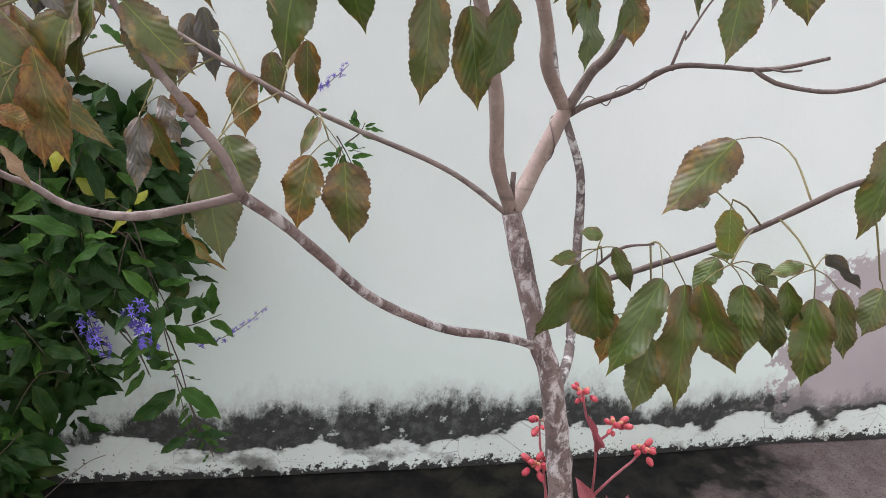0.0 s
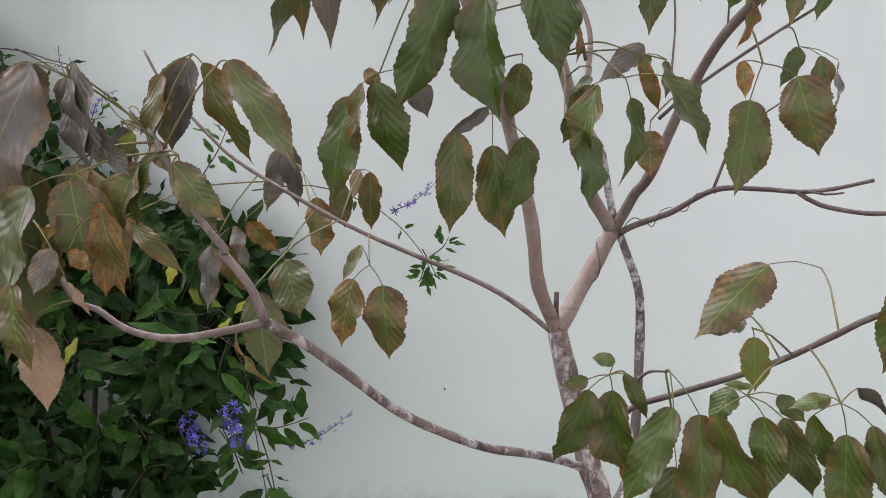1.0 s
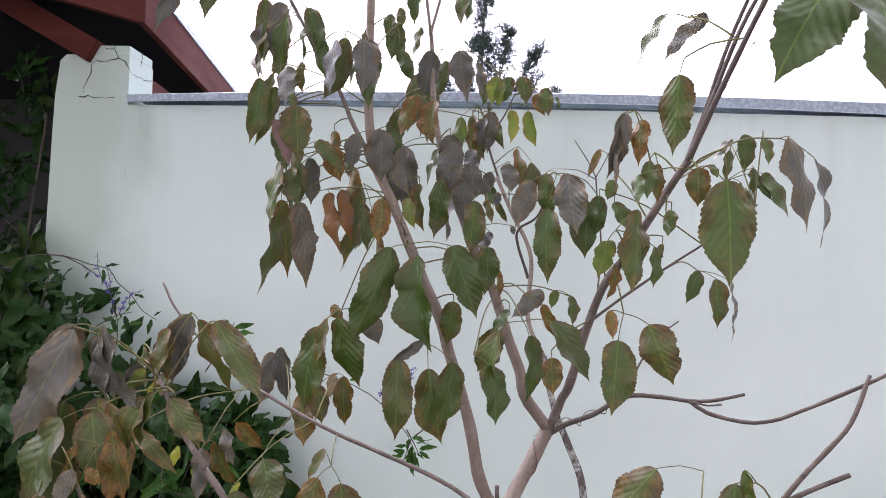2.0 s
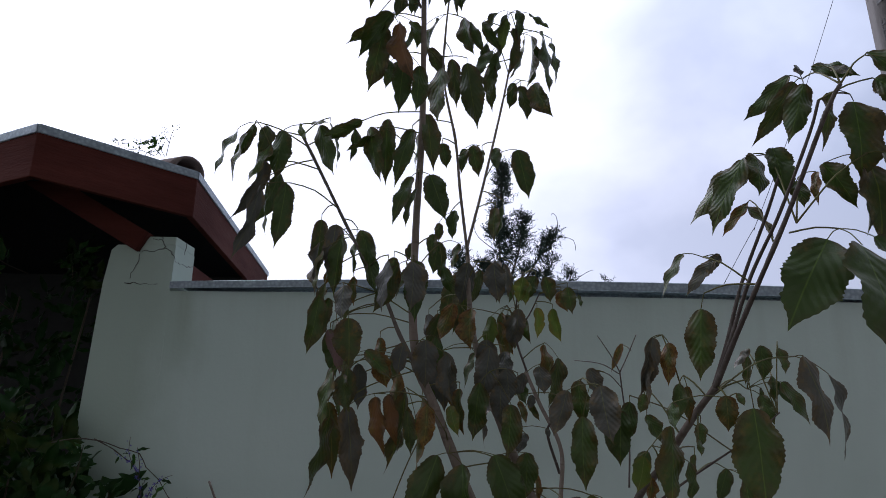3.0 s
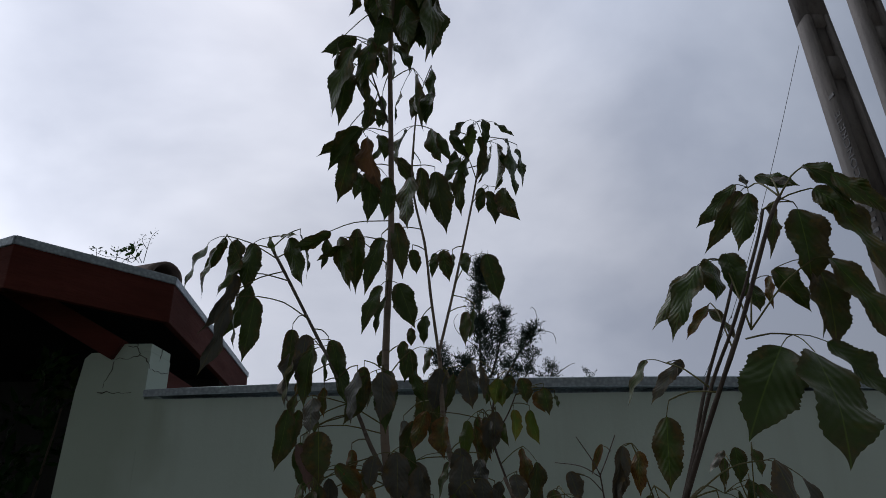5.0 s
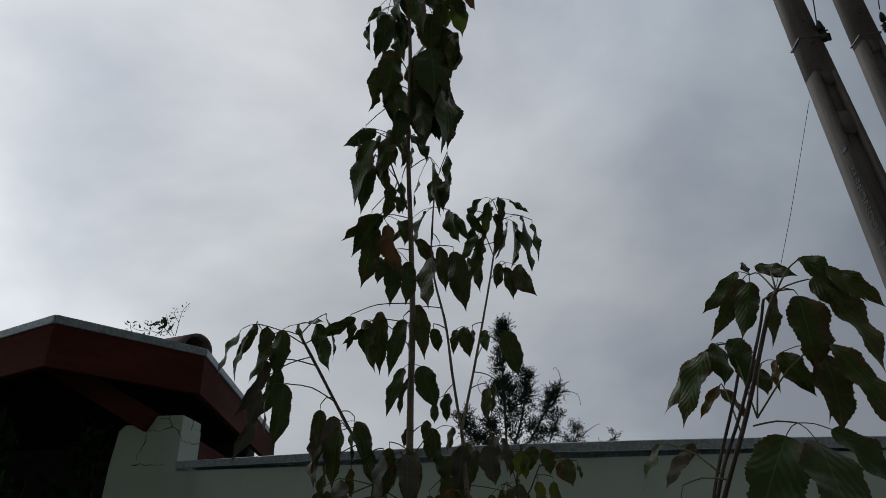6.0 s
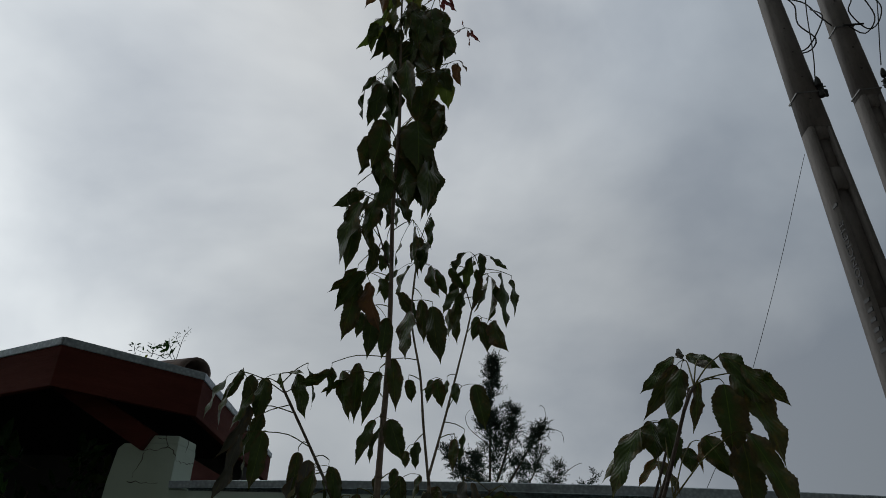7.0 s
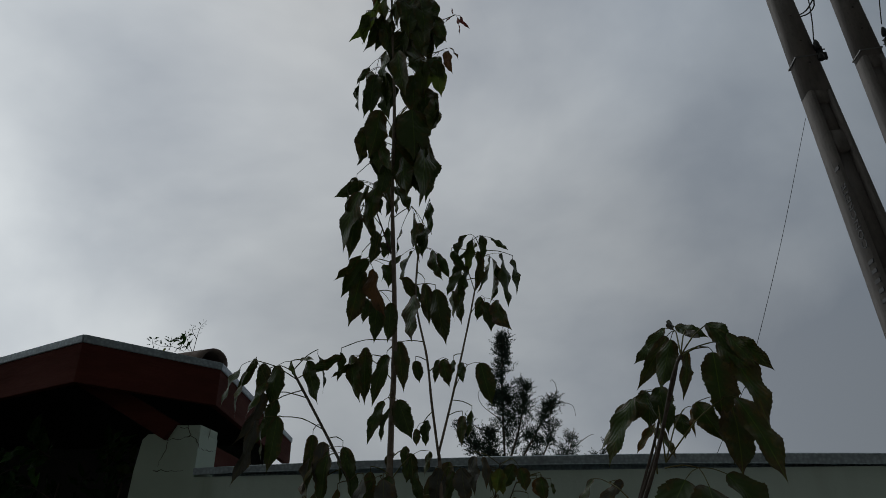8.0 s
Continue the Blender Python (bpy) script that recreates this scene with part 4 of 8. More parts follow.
leaf((1.32, 1.196, 1.576), (1.251, 1.179, 1.559),
     ("b", (1.244, 1.175, 1.552), (1.26, 1.158, 1.421), 0.063, 18),
     ("b", (1.188, 1.189, 1.543), (1.149, 1.176, 1.324), 0.076, -35),
     ("o", (1.266, 1.166, 1.548), (1.322, 1.146, 1.446), 0.040, -57))
leaf((1.328, 1.19, 1.566), (1.329, 1.171, 1.566),
     ("b", (1.33, 1.163, 1.564), (1.295, 1.167, 1.488), 0.043, 18))
leaf((1.328, 1.19, 1.566), (1.36, 1.151, 1.566),
     ("b", (1.35, 1.159, 1.557), (1.406, 1.14, 1.502), 0.040, 18))
leaf((1.315, 1.2, 1.582), (1.356, 1.212, 1.669),
     ("p", (1.346, 1.23, 1.666), (1.316, 1.232, 1.561), 0.044, -18),
     ("o", (1.366, 1.211, 1.66), (1.407, 1.21, 1.546), 0.045, 18),
     ("o", (1.323, 1.209, 1.647), (1.305, 1.192, 1.564), 0.029, 22))
leaf((1.328, 1.19, 1.566), (1.396, 1.178, 1.660),
     ("b", (1.403, 1.178, 1.661), (1.477, 1.159, 1.556), 0.044, -18))
leaf((1.309, 1.205, 1.589), (1.26, 1.247, 1.595),
     ("p", (1.258, 1.255, 1.589), (1.252, 1.251, 1.534), 0.033, -18),
     ("o", (1.295, 1.252, 1.574), (1.316, 1.231, 1.542), 0.026, -18),
     ("y", (1.273, 1.246, 1.583), (1.256, 1.234, 1.546), 0.019, -18))
leaf((1.309, 1.205, 1.589), (1.225, 1.146, 1.651),
     ("p", (1.225, 1.143, 1.648), (1.141, 1.144, 1.49), 0.070, -16),
     ("p", (1.247, 1.161, 1.639), (1.253, 1.165, 1.532), 0.051, 18))
leaf((1.328, 1.19, 1.566), (1.26, 1.144, 1.545),
     ("b", (1.252, 1.146, 1.538), (1.274, 1.127, 1.447), 0.059, -18),
     ("b", (1.216, 1.137, 1.53), (1.146, 1.14, 1.409), 0.084, 18),
     ("o", (1.285, 1.136, 1.518), (1.301, 1.134, 1.418), 0.036, 18))
leaf((1.332, 1.187, 1.561), (1.35, 1.178, 1.564),
     ("b", (1.311, 1.171, 1.556), (1.279, 1.151, 1.478), 0.045, 18),
     ("b", (1.348, 1.184, 1.546), (1.384, 1.174, 1.484), 0.045, 18))
leaf((1.309, 1.205, 1.589), (1.316, 1.220, 1.638),
     ("o", (1.322, 1.215, 1.635), (1.323, 1.205, 1.570), 0.024, 20),
     ("p", (1.298, 1.230, 1.623), (1.293, 1.220, 1.580), 0.013, -30))
leaf((1.309, 1.205, 1.589), (1.248, 1.300, 1.612),
     ("b", (1.246, 1.300, 1.608), (1.245, 1.290, 1.534), 0.033, 25))
leaf((1.228, 1.18, 1.404), (1.205, 1.144, 1.395),
     ("t", (1.205, 1.144, 1.383), (1.206, 1.142, 1.281), 0.045, -18))
leaf((1.201, 1.198, 1.437), (1.2, 1.14, 1.474),
     ("b", (1.198, 1.122, 1.437), (1.204, 1.111, 1.343), 0.051, 18))
leaf((1.201, 1.198, 1.437), (1.278, 1.12, 1.502),
     ("o", (1.283, 1.138, 1.503), (1.281, 1.143, 1.416), 0.037, 18),
     ("o", (1.263, 1.112, 1.47), (1.292, 1.101, 1.461), 0.020, 18),
     ("o", (1.245, 1.13, 1.505), (1.227, 1.113, 1.454), 0.022, 18))
leaf((1.201, 1.198, 1.437), (1.24, 1.1, 1.504),
     ("p", (1.263, 1.084, 1.481), (1.253, 1.068, 1.439), 0.024, -18),
     ("t", (1.264, 1.106, 1.443), (1.28, 1.104, 1.407), 0.016, 18))
leaf((1.330, 1.562, 1.510), (1.290, 1.460, 1.418),
     ("p", (1.294, 1.430, 1.417), (1.281, 1.430, 1.313), 0.041, 6),
     ("o", (1.290, 1.500, 1.411), (1.317, 1.530, 1.311), 0.038, -10),
     ("p", (1.308, 1.500, 1.435), (1.329, 1.480, 1.370), 0.038, 10))
leaf((1.424, 1.560, 1.457), (1.388, 1.470, 1.394),
     ("b", (1.394, 1.460, 1.392), (1.424, 1.420, 1.315), 0.069, 4))
leaf((1.460, 1.560, 1.440), (1.374, 1.360, 1.376),
     ("b", (1.380, 1.350, 1.372), (1.402, 1.320, 1.263), 0.064, -4),
     ("o", (1.356, 1.330, 1.310), (1.399, 1.310, 1.251), 0.017, 40))
leaf((1.350, 1.562, 1.500), (1.193, 1.380, 1.463),
     ("o", (1.200, 1.370, 1.463), (1.282, 1.360, 1.392), 0.032, -10))
leaf((1.507, 1.560, 1.417), (1.527, 1.400, 1.403),
     ("o", (1.504, 1.400, 1.382), (1.482, 1.390, 1.282), 0.061, 4),
     ("b", (1.547, 1.385, 1.378), (1.556, 1.380, 1.263), 0.065, -6),
     ("b", (1.515, 1.400, 1.431), (1.490, 1.380, 1.383), 0.021, 20))
leaf((1.414, 1.56, 1.462), (1.336, 1.82, 1.508),
     ("p", (1.319, 1.833, 1.546), (1.336, 1.821, 1.419), 0.047, -18),
     ("p", (1.298, 1.834, 1.534), (1.275, 1.817, 1.408), 0.044, -29),
     ("o", (1.379, 1.802, 1.445), (1.389, 1.783, 1.329), 0.062, 18))
leaf((1.374, 1.561, 1.485), (1.305, 1.560, 1.434),
     ("o", (1.310, 1.560, 1.432), (1.361, 1.565, 1.380), 0.040, 8))
leaf((1.462, 1.56, 1.439), (1.482, 1.68, 1.513),
     ("o", (1.498, 1.67, 1.51), (1.499, 1.674, 1.4), 0.047, -18),
     ("b", (1.442, 1.674, 1.488), (1.456, 1.672, 1.407), 0.046, -18),
     ("t", (1.477, 1.674, 1.514), (1.467, 1.674, 1.46), 0.026, 18))
leaf((1.616, 1.455, 1.85), (1.536, 1.409, 1.666),
     ("g", (1.494, 1.426, 1.635), (1.461, 1.41, 1.487), 0.065, 18),
     ("g", (1.532, 1.391, 1.653), (1.562, 1.389, 1.532), 0.065, 18),
     ("p", (1.577, 1.391, 1.668), (1.604, 1.388, 1.609), 0.039, -18),
     ("o", (1.516, 1.391, 1.652), (1.494, 1.395, 1.571), 0.029, 52),
     ("o", (1.513, 1.428, 1.669), (1.537, 1.411, 1.65), 0.022, 18))
leaf((1.664, 1.444, 1.738), (1.687, 1.36, 1.618),
     ("b", (1.64, 1.353, 1.593), (1.638, 1.349, 1.456), 0.055, 18),
     ("g", (1.689, 1.363, 1.577), (1.712, 1.359, 1.451), 0.052, 18),
     ("g", (1.73, 1.345, 1.59), (1.714, 1.335, 1.482), 0.051, -18),
     ("p", (1.68, 1.342, 1.624), (1.629, 1.335, 1.586), 0.022, -22))
leaf((1.803, 1.537, 1.691), (1.761, 1.25, 1.616),
     ("g", (1.797, 1.255, 1.653), (1.772, 1.249, 1.557), 0.042, 18),
     ("g", (1.785, 1.247, 1.601), (1.803, 1.234, 1.518), 0.050, -18))
leaf((1.644, 1.448, 1.783), (1.648, 1.331, 1.777),
     ("g", (1.628, 1.332, 1.773), (1.57, 1.319, 1.609), 0.062, -18),
     ("g", (1.669, 1.328, 1.76), (1.681, 1.31, 1.607), 0.067, 18),
     ("g", (1.723, 1.316, 1.777), (1.767, 1.303, 1.665), 0.064, 18))
leaf((1.689, 1.44, 1.684), (1.727, 1.41, 1.697),
     ("g", (1.727, 1.41, 1.685), (1.716, 1.415, 1.607), 0.041, 18))
leaf((1.649, 1.448, 1.774), (1.725, 1.399, 1.77),
     ("g", (1.784, 1.402, 1.779), (1.783, 1.405, 1.695), 0.052, -18))
leaf((1.797, 1.537, 1.707), (1.836, 1.289, 1.664),
     ("g", (1.794, 1.276, 1.653), (1.771, 1.281, 1.582), 0.046, -18),
     ("g", (1.846, 1.296, 1.642), (1.851, 1.279, 1.535), 0.049, -18),
     ("b", (1.876, 1.27, 1.666), (1.939, 1.255, 1.584), 0.046, -18))
leaf((1.96, 1.415, 1.659), (1.886, 1.341, 1.615),
     ("o", (1.886, 1.341, 1.603), (1.888, 1.326, 1.545), 0.038, 18))
leaf((1.797, 1.537, 1.707), (1.848, 1.336, 1.7),
     ("p", (1.872, 1.353, 1.709), (1.82, 1.357, 1.664), 0.032, -18),
     ("o", (1.872, 1.349, 1.687), (1.897, 1.348, 1.625), 0.023, 18))
leaf((1.809, 1.538, 1.674), (1.823, 1.422, 1.684),
     ("g", (1.823, 1.422, 1.672), (1.788, 1.417, 1.626), 0.026, 18))
leaf((1.797, 1.537, 1.707), (1.929, 1.436, 1.698),
     ("g", (1.932, 1.453, 1.698), (1.936, 1.444, 1.646), 0.029, -18),
     ("y", (1.907, 1.455, 1.707), (1.897, 1.449, 1.675), 0.021, 18))
leaf((1.977, 1.314, 1.742), (1.978, 1.25, 1.682),
     ("g", (1.973, 1.26, 1.642), (1.962, 1.241, 1.533), 0.057, -18),
     ("b", (2.011, 1.235, 1.668), (2.043, 1.221, 1.582), 0.057, 18),
     ("o", (1.962, 1.267, 1.685), (1.963, 1.25, 1.643), 0.021, 18))
leaf((2.079, 1.444, 1.74), (2.23, 1.68, 1.748),
     ("g", (2.232, 1.684, 1.748), (2.205, 1.674, 1.68), 0.034, 18),
     ("g", (2.26, 1.661, 1.732), (2.266, 1.653, 1.628), 0.043, 18),
     ("p", (2.295, 1.67, 1.727), (2.308, 1.662, 1.599), 0.044, -46))
leaf((1.985, 1.269, 1.768), (1.954, 1.2, 1.801),
     ("g", (1.983, 1.197, 1.83), (1.981, 1.183, 1.713), 0.055, -18),
     ("y", (1.942, 1.199, 1.785), (1.93, 1.185, 1.735), 0.031, -18),
     ("g", (2.007, 1.199, 1.779), (2.012, 1.198, 1.721), 0.023, -18))
leaf((2.149, 1.42, 1.792), (1.975, 1.43, 1.885),
     ("g", (1.975, 1.43, 1.873), (1.959, 1.426, 1.794), 0.035, 18))
leaf((1.912, 1.704, 1.889), (1.891, 1.353, 1.899),
     ("p", (1.905, 1.337, 1.895), (1.918, 1.32, 1.799), 0.061, 18),
     ("g", (1.877, 1.357, 1.843), (1.872, 1.344, 1.721), 0.050, 18),
     ("g", (1.941, 1.351, 1.855), (1.936, 1.343, 1.763), 0.044, 18),
     ("p", (1.85, 1.349, 1.887), (1.827, 1.34, 1.809), 0.041, -18),
     ("g", (1.881, 1.43, 1.91), (1.887, 1.432, 1.826), 0.039, 18))
leaf((1.724, 1.541, 1.876), (1.782, 1.581, 1.887),
     ("o", (1.782, 1.581, 1.875), (1.797, 1.578, 1.828), 0.019, -18))
leaf((1.705, 1.55, 1.936), (1.784, 1.662, 1.939),
     ("g", (1.784, 1.662, 1.927), (1.799, 1.647, 1.87), 0.037, 18))
leaf((1.91, 1.705, 1.884), (1.805, 1.644, 1.894),
     ("b", (1.805, 1.644, 1.882), (1.83, 1.648, 1.835), 0.018, 26))
leaf((1.844, 1.833, 1.89), (1.827, 1.583, 1.953),
     ("p", (1.821, 1.57, 1.946), (1.832, 1.552, 1.889), 0.038, -18),
     ("p", (1.795, 1.6, 1.933), (1.772, 1.588, 1.884), 0.033, -18))
leaf((1.84, 1.89, 2.131), (1.848, 1.884, 2.136),
     ("y", (1.848, 1.884, 2.124), (1.854, 1.885, 2.043), 0.040, -18))
leaf((1.845, 1.89, 2.141), (1.888, 1.883, 2.134),
     ("y", (1.888, 1.883, 2.122), (1.906, 1.883, 2.035), 0.030, 47))
leaf((1.855, 1.89, 2.162), (1.926, 1.873, 2.189),
     ("g", (1.926, 1.873, 2.177), (1.935, 1.854, 2.106), 0.042, 18))
leaf((1.855, 1.89, 2.162), (1.956, 1.896, 2.175),
     ("g", (1.956, 1.896, 2.163), (1.965, 1.883, 2.129), 0.013, -18))
leaf((1.796, 1.887, 2.128), (1.803, 1.934, 2.134),
     ("g", (1.803, 1.934, 2.122), (1.829, 1.919, 2.035), 0.033, 18))
leaf((1.855, 1.89, 2.162), (1.916, 1.938, 2.192),
     ("o", (1.916, 1.938, 2.18), (1.931, 1.922, 2.123), 0.036, 18))
leaf((1.855, 1.89, 2.162), (1.931, 1.934, 2.19),
     ("b", (1.931, 1.934, 2.178), (1.95, 1.932, 2.151), 0.011, -23))
leaf((1.809, 1.89, 2.204), (1.846, 1.88, 2.232),
     ("g", (1.869, 1.875, 2.204), (1.884, 1.872, 2.137), 0.043, 18))
leaf((1.796, 1.887, 2.12), (1.801, 1.878, 2.131),
     ("p", (1.801, 1.878, 2.119), (1.791, 1.877, 2.018), 0.051, -18))
leaf((1.795, 1.885, 2.104), (1.754, 1.858, 2.116),
     ("o", (1.754, 1.858, 2.104), (1.774, 1.851, 1.995), 0.037, 29))
leaf((1.796, 1.887, 2.12), (1.777, 1.954, 2.129),
     ("p", (1.777, 1.954, 2.117), (1.768, 1.947, 2.02), 0.033, -32))
leaf((1.811, 1.89, 2.215), (1.852, 1.959, 2.237),
     ("g", (1.852, 1.959, 2.225), (1.817, 1.943, 2.153), 0.045, -18))
leaf((1.795, 1.886, 2.112), (1.772, 1.87, 2.201),
     ("p", (1.764, 1.866, 2.234), (1.773, 1.849, 2.143), 0.031, -37),
     ("y", (1.812, 1.866, 2.2), (1.796, 1.858, 2.133), 0.043, 18),
     ("y", (1.826, 1.868, 2.187), (1.812, 1.861, 2.128), 0.034, 18),
     ("g", (1.779, 1.954, 2.208), (1.785, 1.945, 2.145), 0.033, -18))
leaf((2.005, 1.197, 1.827), (2.05, 1.268, 1.848),
     ("g", (2.05, 1.268, 1.836), (2.044, 1.254, 1.799), 0.021, -18))
leaf((1.989, 1.255, 1.78), (1.985, 1.267, 1.801),
     ("g", (1.985, 1.267, 1.789), (1.978, 1.272, 1.744), 0.016, 18))
leaf((2.001, 1.211, 1.815), (1.968, 1.271, 1.889),
     ("g", (1.967, 1.275, 1.847), (1.987, 1.267, 1.804), 0.030, -18),
     ("g", (1.963, 1.269, 1.88), (1.955, 1.27, 1.849), 0.020, 18))
leaf((2.009, 1.182, 1.839), (1.974, 1.185, 1.965),
     ("p", (1.959, 1.184, 1.961), (1.942, 1.185, 1.868), 0.033, -18),
     ("o", (1.984, 1.189, 1.954), (1.974, 1.173, 1.89), 0.027, 18),
     ("p", (1.952, 1.197, 1.952), (1.933, 1.176, 1.861), 0.032, 69))
leaf((2.012, 1.159, 1.85), (2.004, 1.138, 1.824),
     ("g", (2.004, 1.138, 1.812), (2.006, 1.125, 1.792), 0.014, -18))
leaf((2.015, 1.121, 1.869), (1.993, 1.154, 1.902),
     ("g", (1.983, 1.144, 1.889), (1.98, 1.142, 1.838), 0.024, 18),
     ("o", (1.995, 1.147, 1.886), (1.999, 1.15, 1.832), 0.022, -18))
leaf((2.018, 1.091, 1.884), (2.023, 1.068, 1.867),
     ("o", (2.021, 1.067, 1.87), (2.023, 1.067, 1.823), 0.030, 18),
     ("g", (2.034, 1.061, 1.873), (2.041, 1.054, 1.858), 0.012, -18),
     ("g", (1.949, 1.063, 1.859), (1.946, 1.048, 1.825), 0.018, 18))
leaf((2.058, 1.023, 2.012), (2.018, 1.114, 2.017),
     ("g", (2.008, 1.102, 1.992), (1.999, 1.096, 1.892), 0.044, 18))
leaf((2.061, 1.058, 2.023), (2.025, 1.13, 2.075),
     ("p", (2.037, 1.117, 2.069), (1.988, 1.103, 2.014), 0.024, 18),
     ("b", (2.001, 1.147, 2.084), (1.959, 1.143, 2.019), 0.023, 56),
     ("p", (2.05, 1.128, 2.078), (2.022, 1.121, 2.05), 0.019, -18))
leaf((2.014, 1.137, 1.862), (2.046, 1.052, 1.891),
     ("g", (2.05, 1.052, 1.854), (2.054, 1.038, 1.729), 0.067, -18))
leaf((2.015, 1.121, 1.869), (2.205, 1.262, 1.945),
     ("p", (2.212, 1.248, 1.945), (2.253, 1.234, 1.81), 0.048, -38),
     ("p", (2.262, 1.275, 1.919), (2.296, 1.277, 1.787), 0.046, -19))
leaf((2.226, 1.397, 1.857), (2.248, 1.42, 1.989),
     ("g", (2.248, 1.42, 1.977), (2.254, 1.401, 1.93), 0.025, -18))
leaf((2.226, 1.397, 1.857), (2.224, 1.501, 1.981),
     ("g", (2.224, 1.501, 1.969), (2.218, 1.499, 1.913), 0.019, -18))
leaf((2.226, 1.397, 1.857), (2.258, 1.484, 1.938),
     ("g", (2.258, 1.484, 1.926), (2.294, 1.484, 1.874), 0.018, 26))
leaf((2.014, 1.137, 1.862), (2.186, 1.42, 1.901),
     ("g", (2.211, 1.404, 1.979), (2.212, 1.402, 1.915), 0.032, 18),
     ("g", (2.234, 1.419, 1.925), (2.233, 1.407, 1.878), 0.024, -18),
     ("g", (2.211, 1.424, 1.891), (2.223, 1.406, 1.839), 0.028, 18),
     ("g", (2.241, 1.403, 1.914), (2.284, 1.396, 1.84), 0.034, -18),
     ("p", (2.198, 1.426, 1.976), (2.16, 1.411, 1.937), 0.016, 22),
     ("g", (2.233, 1.475, 1.907), (2.239, 1.48, 1.877), 0.009, -19))
leaf((2.133, 0.91, 2.242), (2.168, 1.068, 2.335),
     ("g", (2.15, 1.068, 2.341), (2.089, 1.1, 2.282), 0.027, 20),
     ("b", (2.147, 1.047, 2.319), (2.082, 1.047, 2.225), 0.031, -25),
     ("g", (2.148, 1.026, 2.306), (2.114, 1.004, 2.215), 0.037, 10),
     ("p", (2.155, 1.047, 2.331), (2.16, 1.058, 2.358), 0.016, 0))
leaf((2.133, 0.91, 2.242), (2.169, 0.994, 2.312),
     ("g", (2.156, 1.015, 2.326), (2.195, 0.972, 2.297), 0.023, 40),
     ("p", (2.165, 0.983, 2.307), (2.181, 0.962, 2.288), 0.019, 50))
leaf((2.133, 0.91, 2.242), (2.186, 0.941, 2.3),
     ("g", (2.191, 0.941, 2.305), (2.228, 0.909, 2.236), 0.034, 25),
     ("g", (2.23, 0.93, 2.275), (2.272, 0.909, 2.216), 0.028, 35),
     ("g", (2.212, 0.919, 2.279), (2.241, 0.898, 2.219), 0.024, 50))
leaf((2.147, 0.99, 2.261), (2.205, 0.962, 2.279),
     ("g", (2.208, 0.962, 2.279), (2.242, 0.93, 2.222), 0.038, 20),
     ("g", (2.227, 0.962, 2.26), (2.257, 0.909, 2.134), 0.050, -20))
leaf((2.147, 0.99, 2.261), (2.21, 1.026, 2.289),
     ("g", (2.22, 1.036, 2.283), (2.214, 1.015, 2.159), 0.067, 5),
     ("b", (2.164, 0.994, 2.274), (2.148, 0.983, 2.187), 0.026, -30))
leaf((2.105, 1, 2.09), (2.223, 1.026, 2.2),
     ("g", (2.239, 1.015, 2.197), (2.283, 0.962, 2.061), 0.044, -15),
     ("b", (2.239, 1.047, 2.191), (2.237, 1.026, 2.074), 0.063, 10),
     ("b", (2.234, 1.068, 2.193), (2.237, 1.047, 2.093), 0.045, -20),
     ("g", (2.184, 1.068, 2.201), (2.217, 1.047, 2.132), 0.040, 15))
leaf((2.105, 1, 2.09), (2.176, 1.122, 2.202),
     ("g", (2.165, 1.111, 2.19), (2.164, 1.09, 2.145), 0.037, 10),
     ("o", (2.184, 1.09, 2.197), (2.172, 1.079, 2.144), 0.018, 35))
leaf((2.105, 1, 2.09), (2.13, 1.122, 2.236),
     ("g", (2.105, 1.132, 2.233), (2.009, 1.143, 2.14), 0.044, 30),
     ("g", (2.08, 1.09, 2.216), (2.015, 1.068, 2.1), 0.045, 20),
     ("g", (2.11, 1.122, 2.238), (2.111, 1.09, 2.166), 0.048, -10),
     ("g", (2.13, 1.1, 2.238), (2.131, 1.068, 2.152), 0.047, 10))
leaf((2.1, 1.06, 2.08), (2.138, 1.217, 2.195),
     ("o", (2.138, 1.228, 2.193), (2.098, 1.249, 2.141), 0.024, 20),
     ("b", (2.133, 1.228, 2.189), (2.171, 1.196, 2.127), 0.027, -15))
leaf((2.108, 1.03, 2.085), (2.152, 0.987, 2.079),
     ("g", (2.124, 0.965, 2.059), (2.051, 0.933, 1.95), 0.082, 8),
     ("g", (2.153, 0.944, 2.046), (2.146, 0.869, 1.912), 0.100, -6),
     ("g", (2.194, 0.987, 2.069), (2.259, 0.976, 1.987), 0.058, -20))
leaf((1.361, 1.345, 2.337), (1.26, 1.33, 2.383),
     ("g", (1.221, 1.345, 2.379), (1.169, 1.345, 2.283), 0.034, 49),
     ("g", (1.244, 1.321, 2.356), (1.209, 1.327, 2.251), 0.034, 29),
     ("b", (1.279, 1.343, 2.379), (1.273, 1.324, 2.316), 0.035, -32),
     ("g", (1.29, 1.33, 2.335), (1.254, 1.308, 2.249), 0.030, 30),
     ("g", (1.232, 1.391, 2.394), (1.194, 1.392, 2.327), 0.024, -65),
     ("g", (1.229, 1.404, 2.411), (1.214, 1.407, 2.373), 0.022, 29))
leaf((1.35, 1.333, 2.356), (1.259, 1.426, 2.392),
     ("b", (1.259, 1.426, 2.38), (1.236, 1.417, 2.302), 0.026, -39))
leaf((1.35, 1.333, 2.356), (1.383, 1.413, 2.432),
     ("b", (1.383, 1.413, 2.42), (1.417, 1.416, 2.325), 0.032, -51))
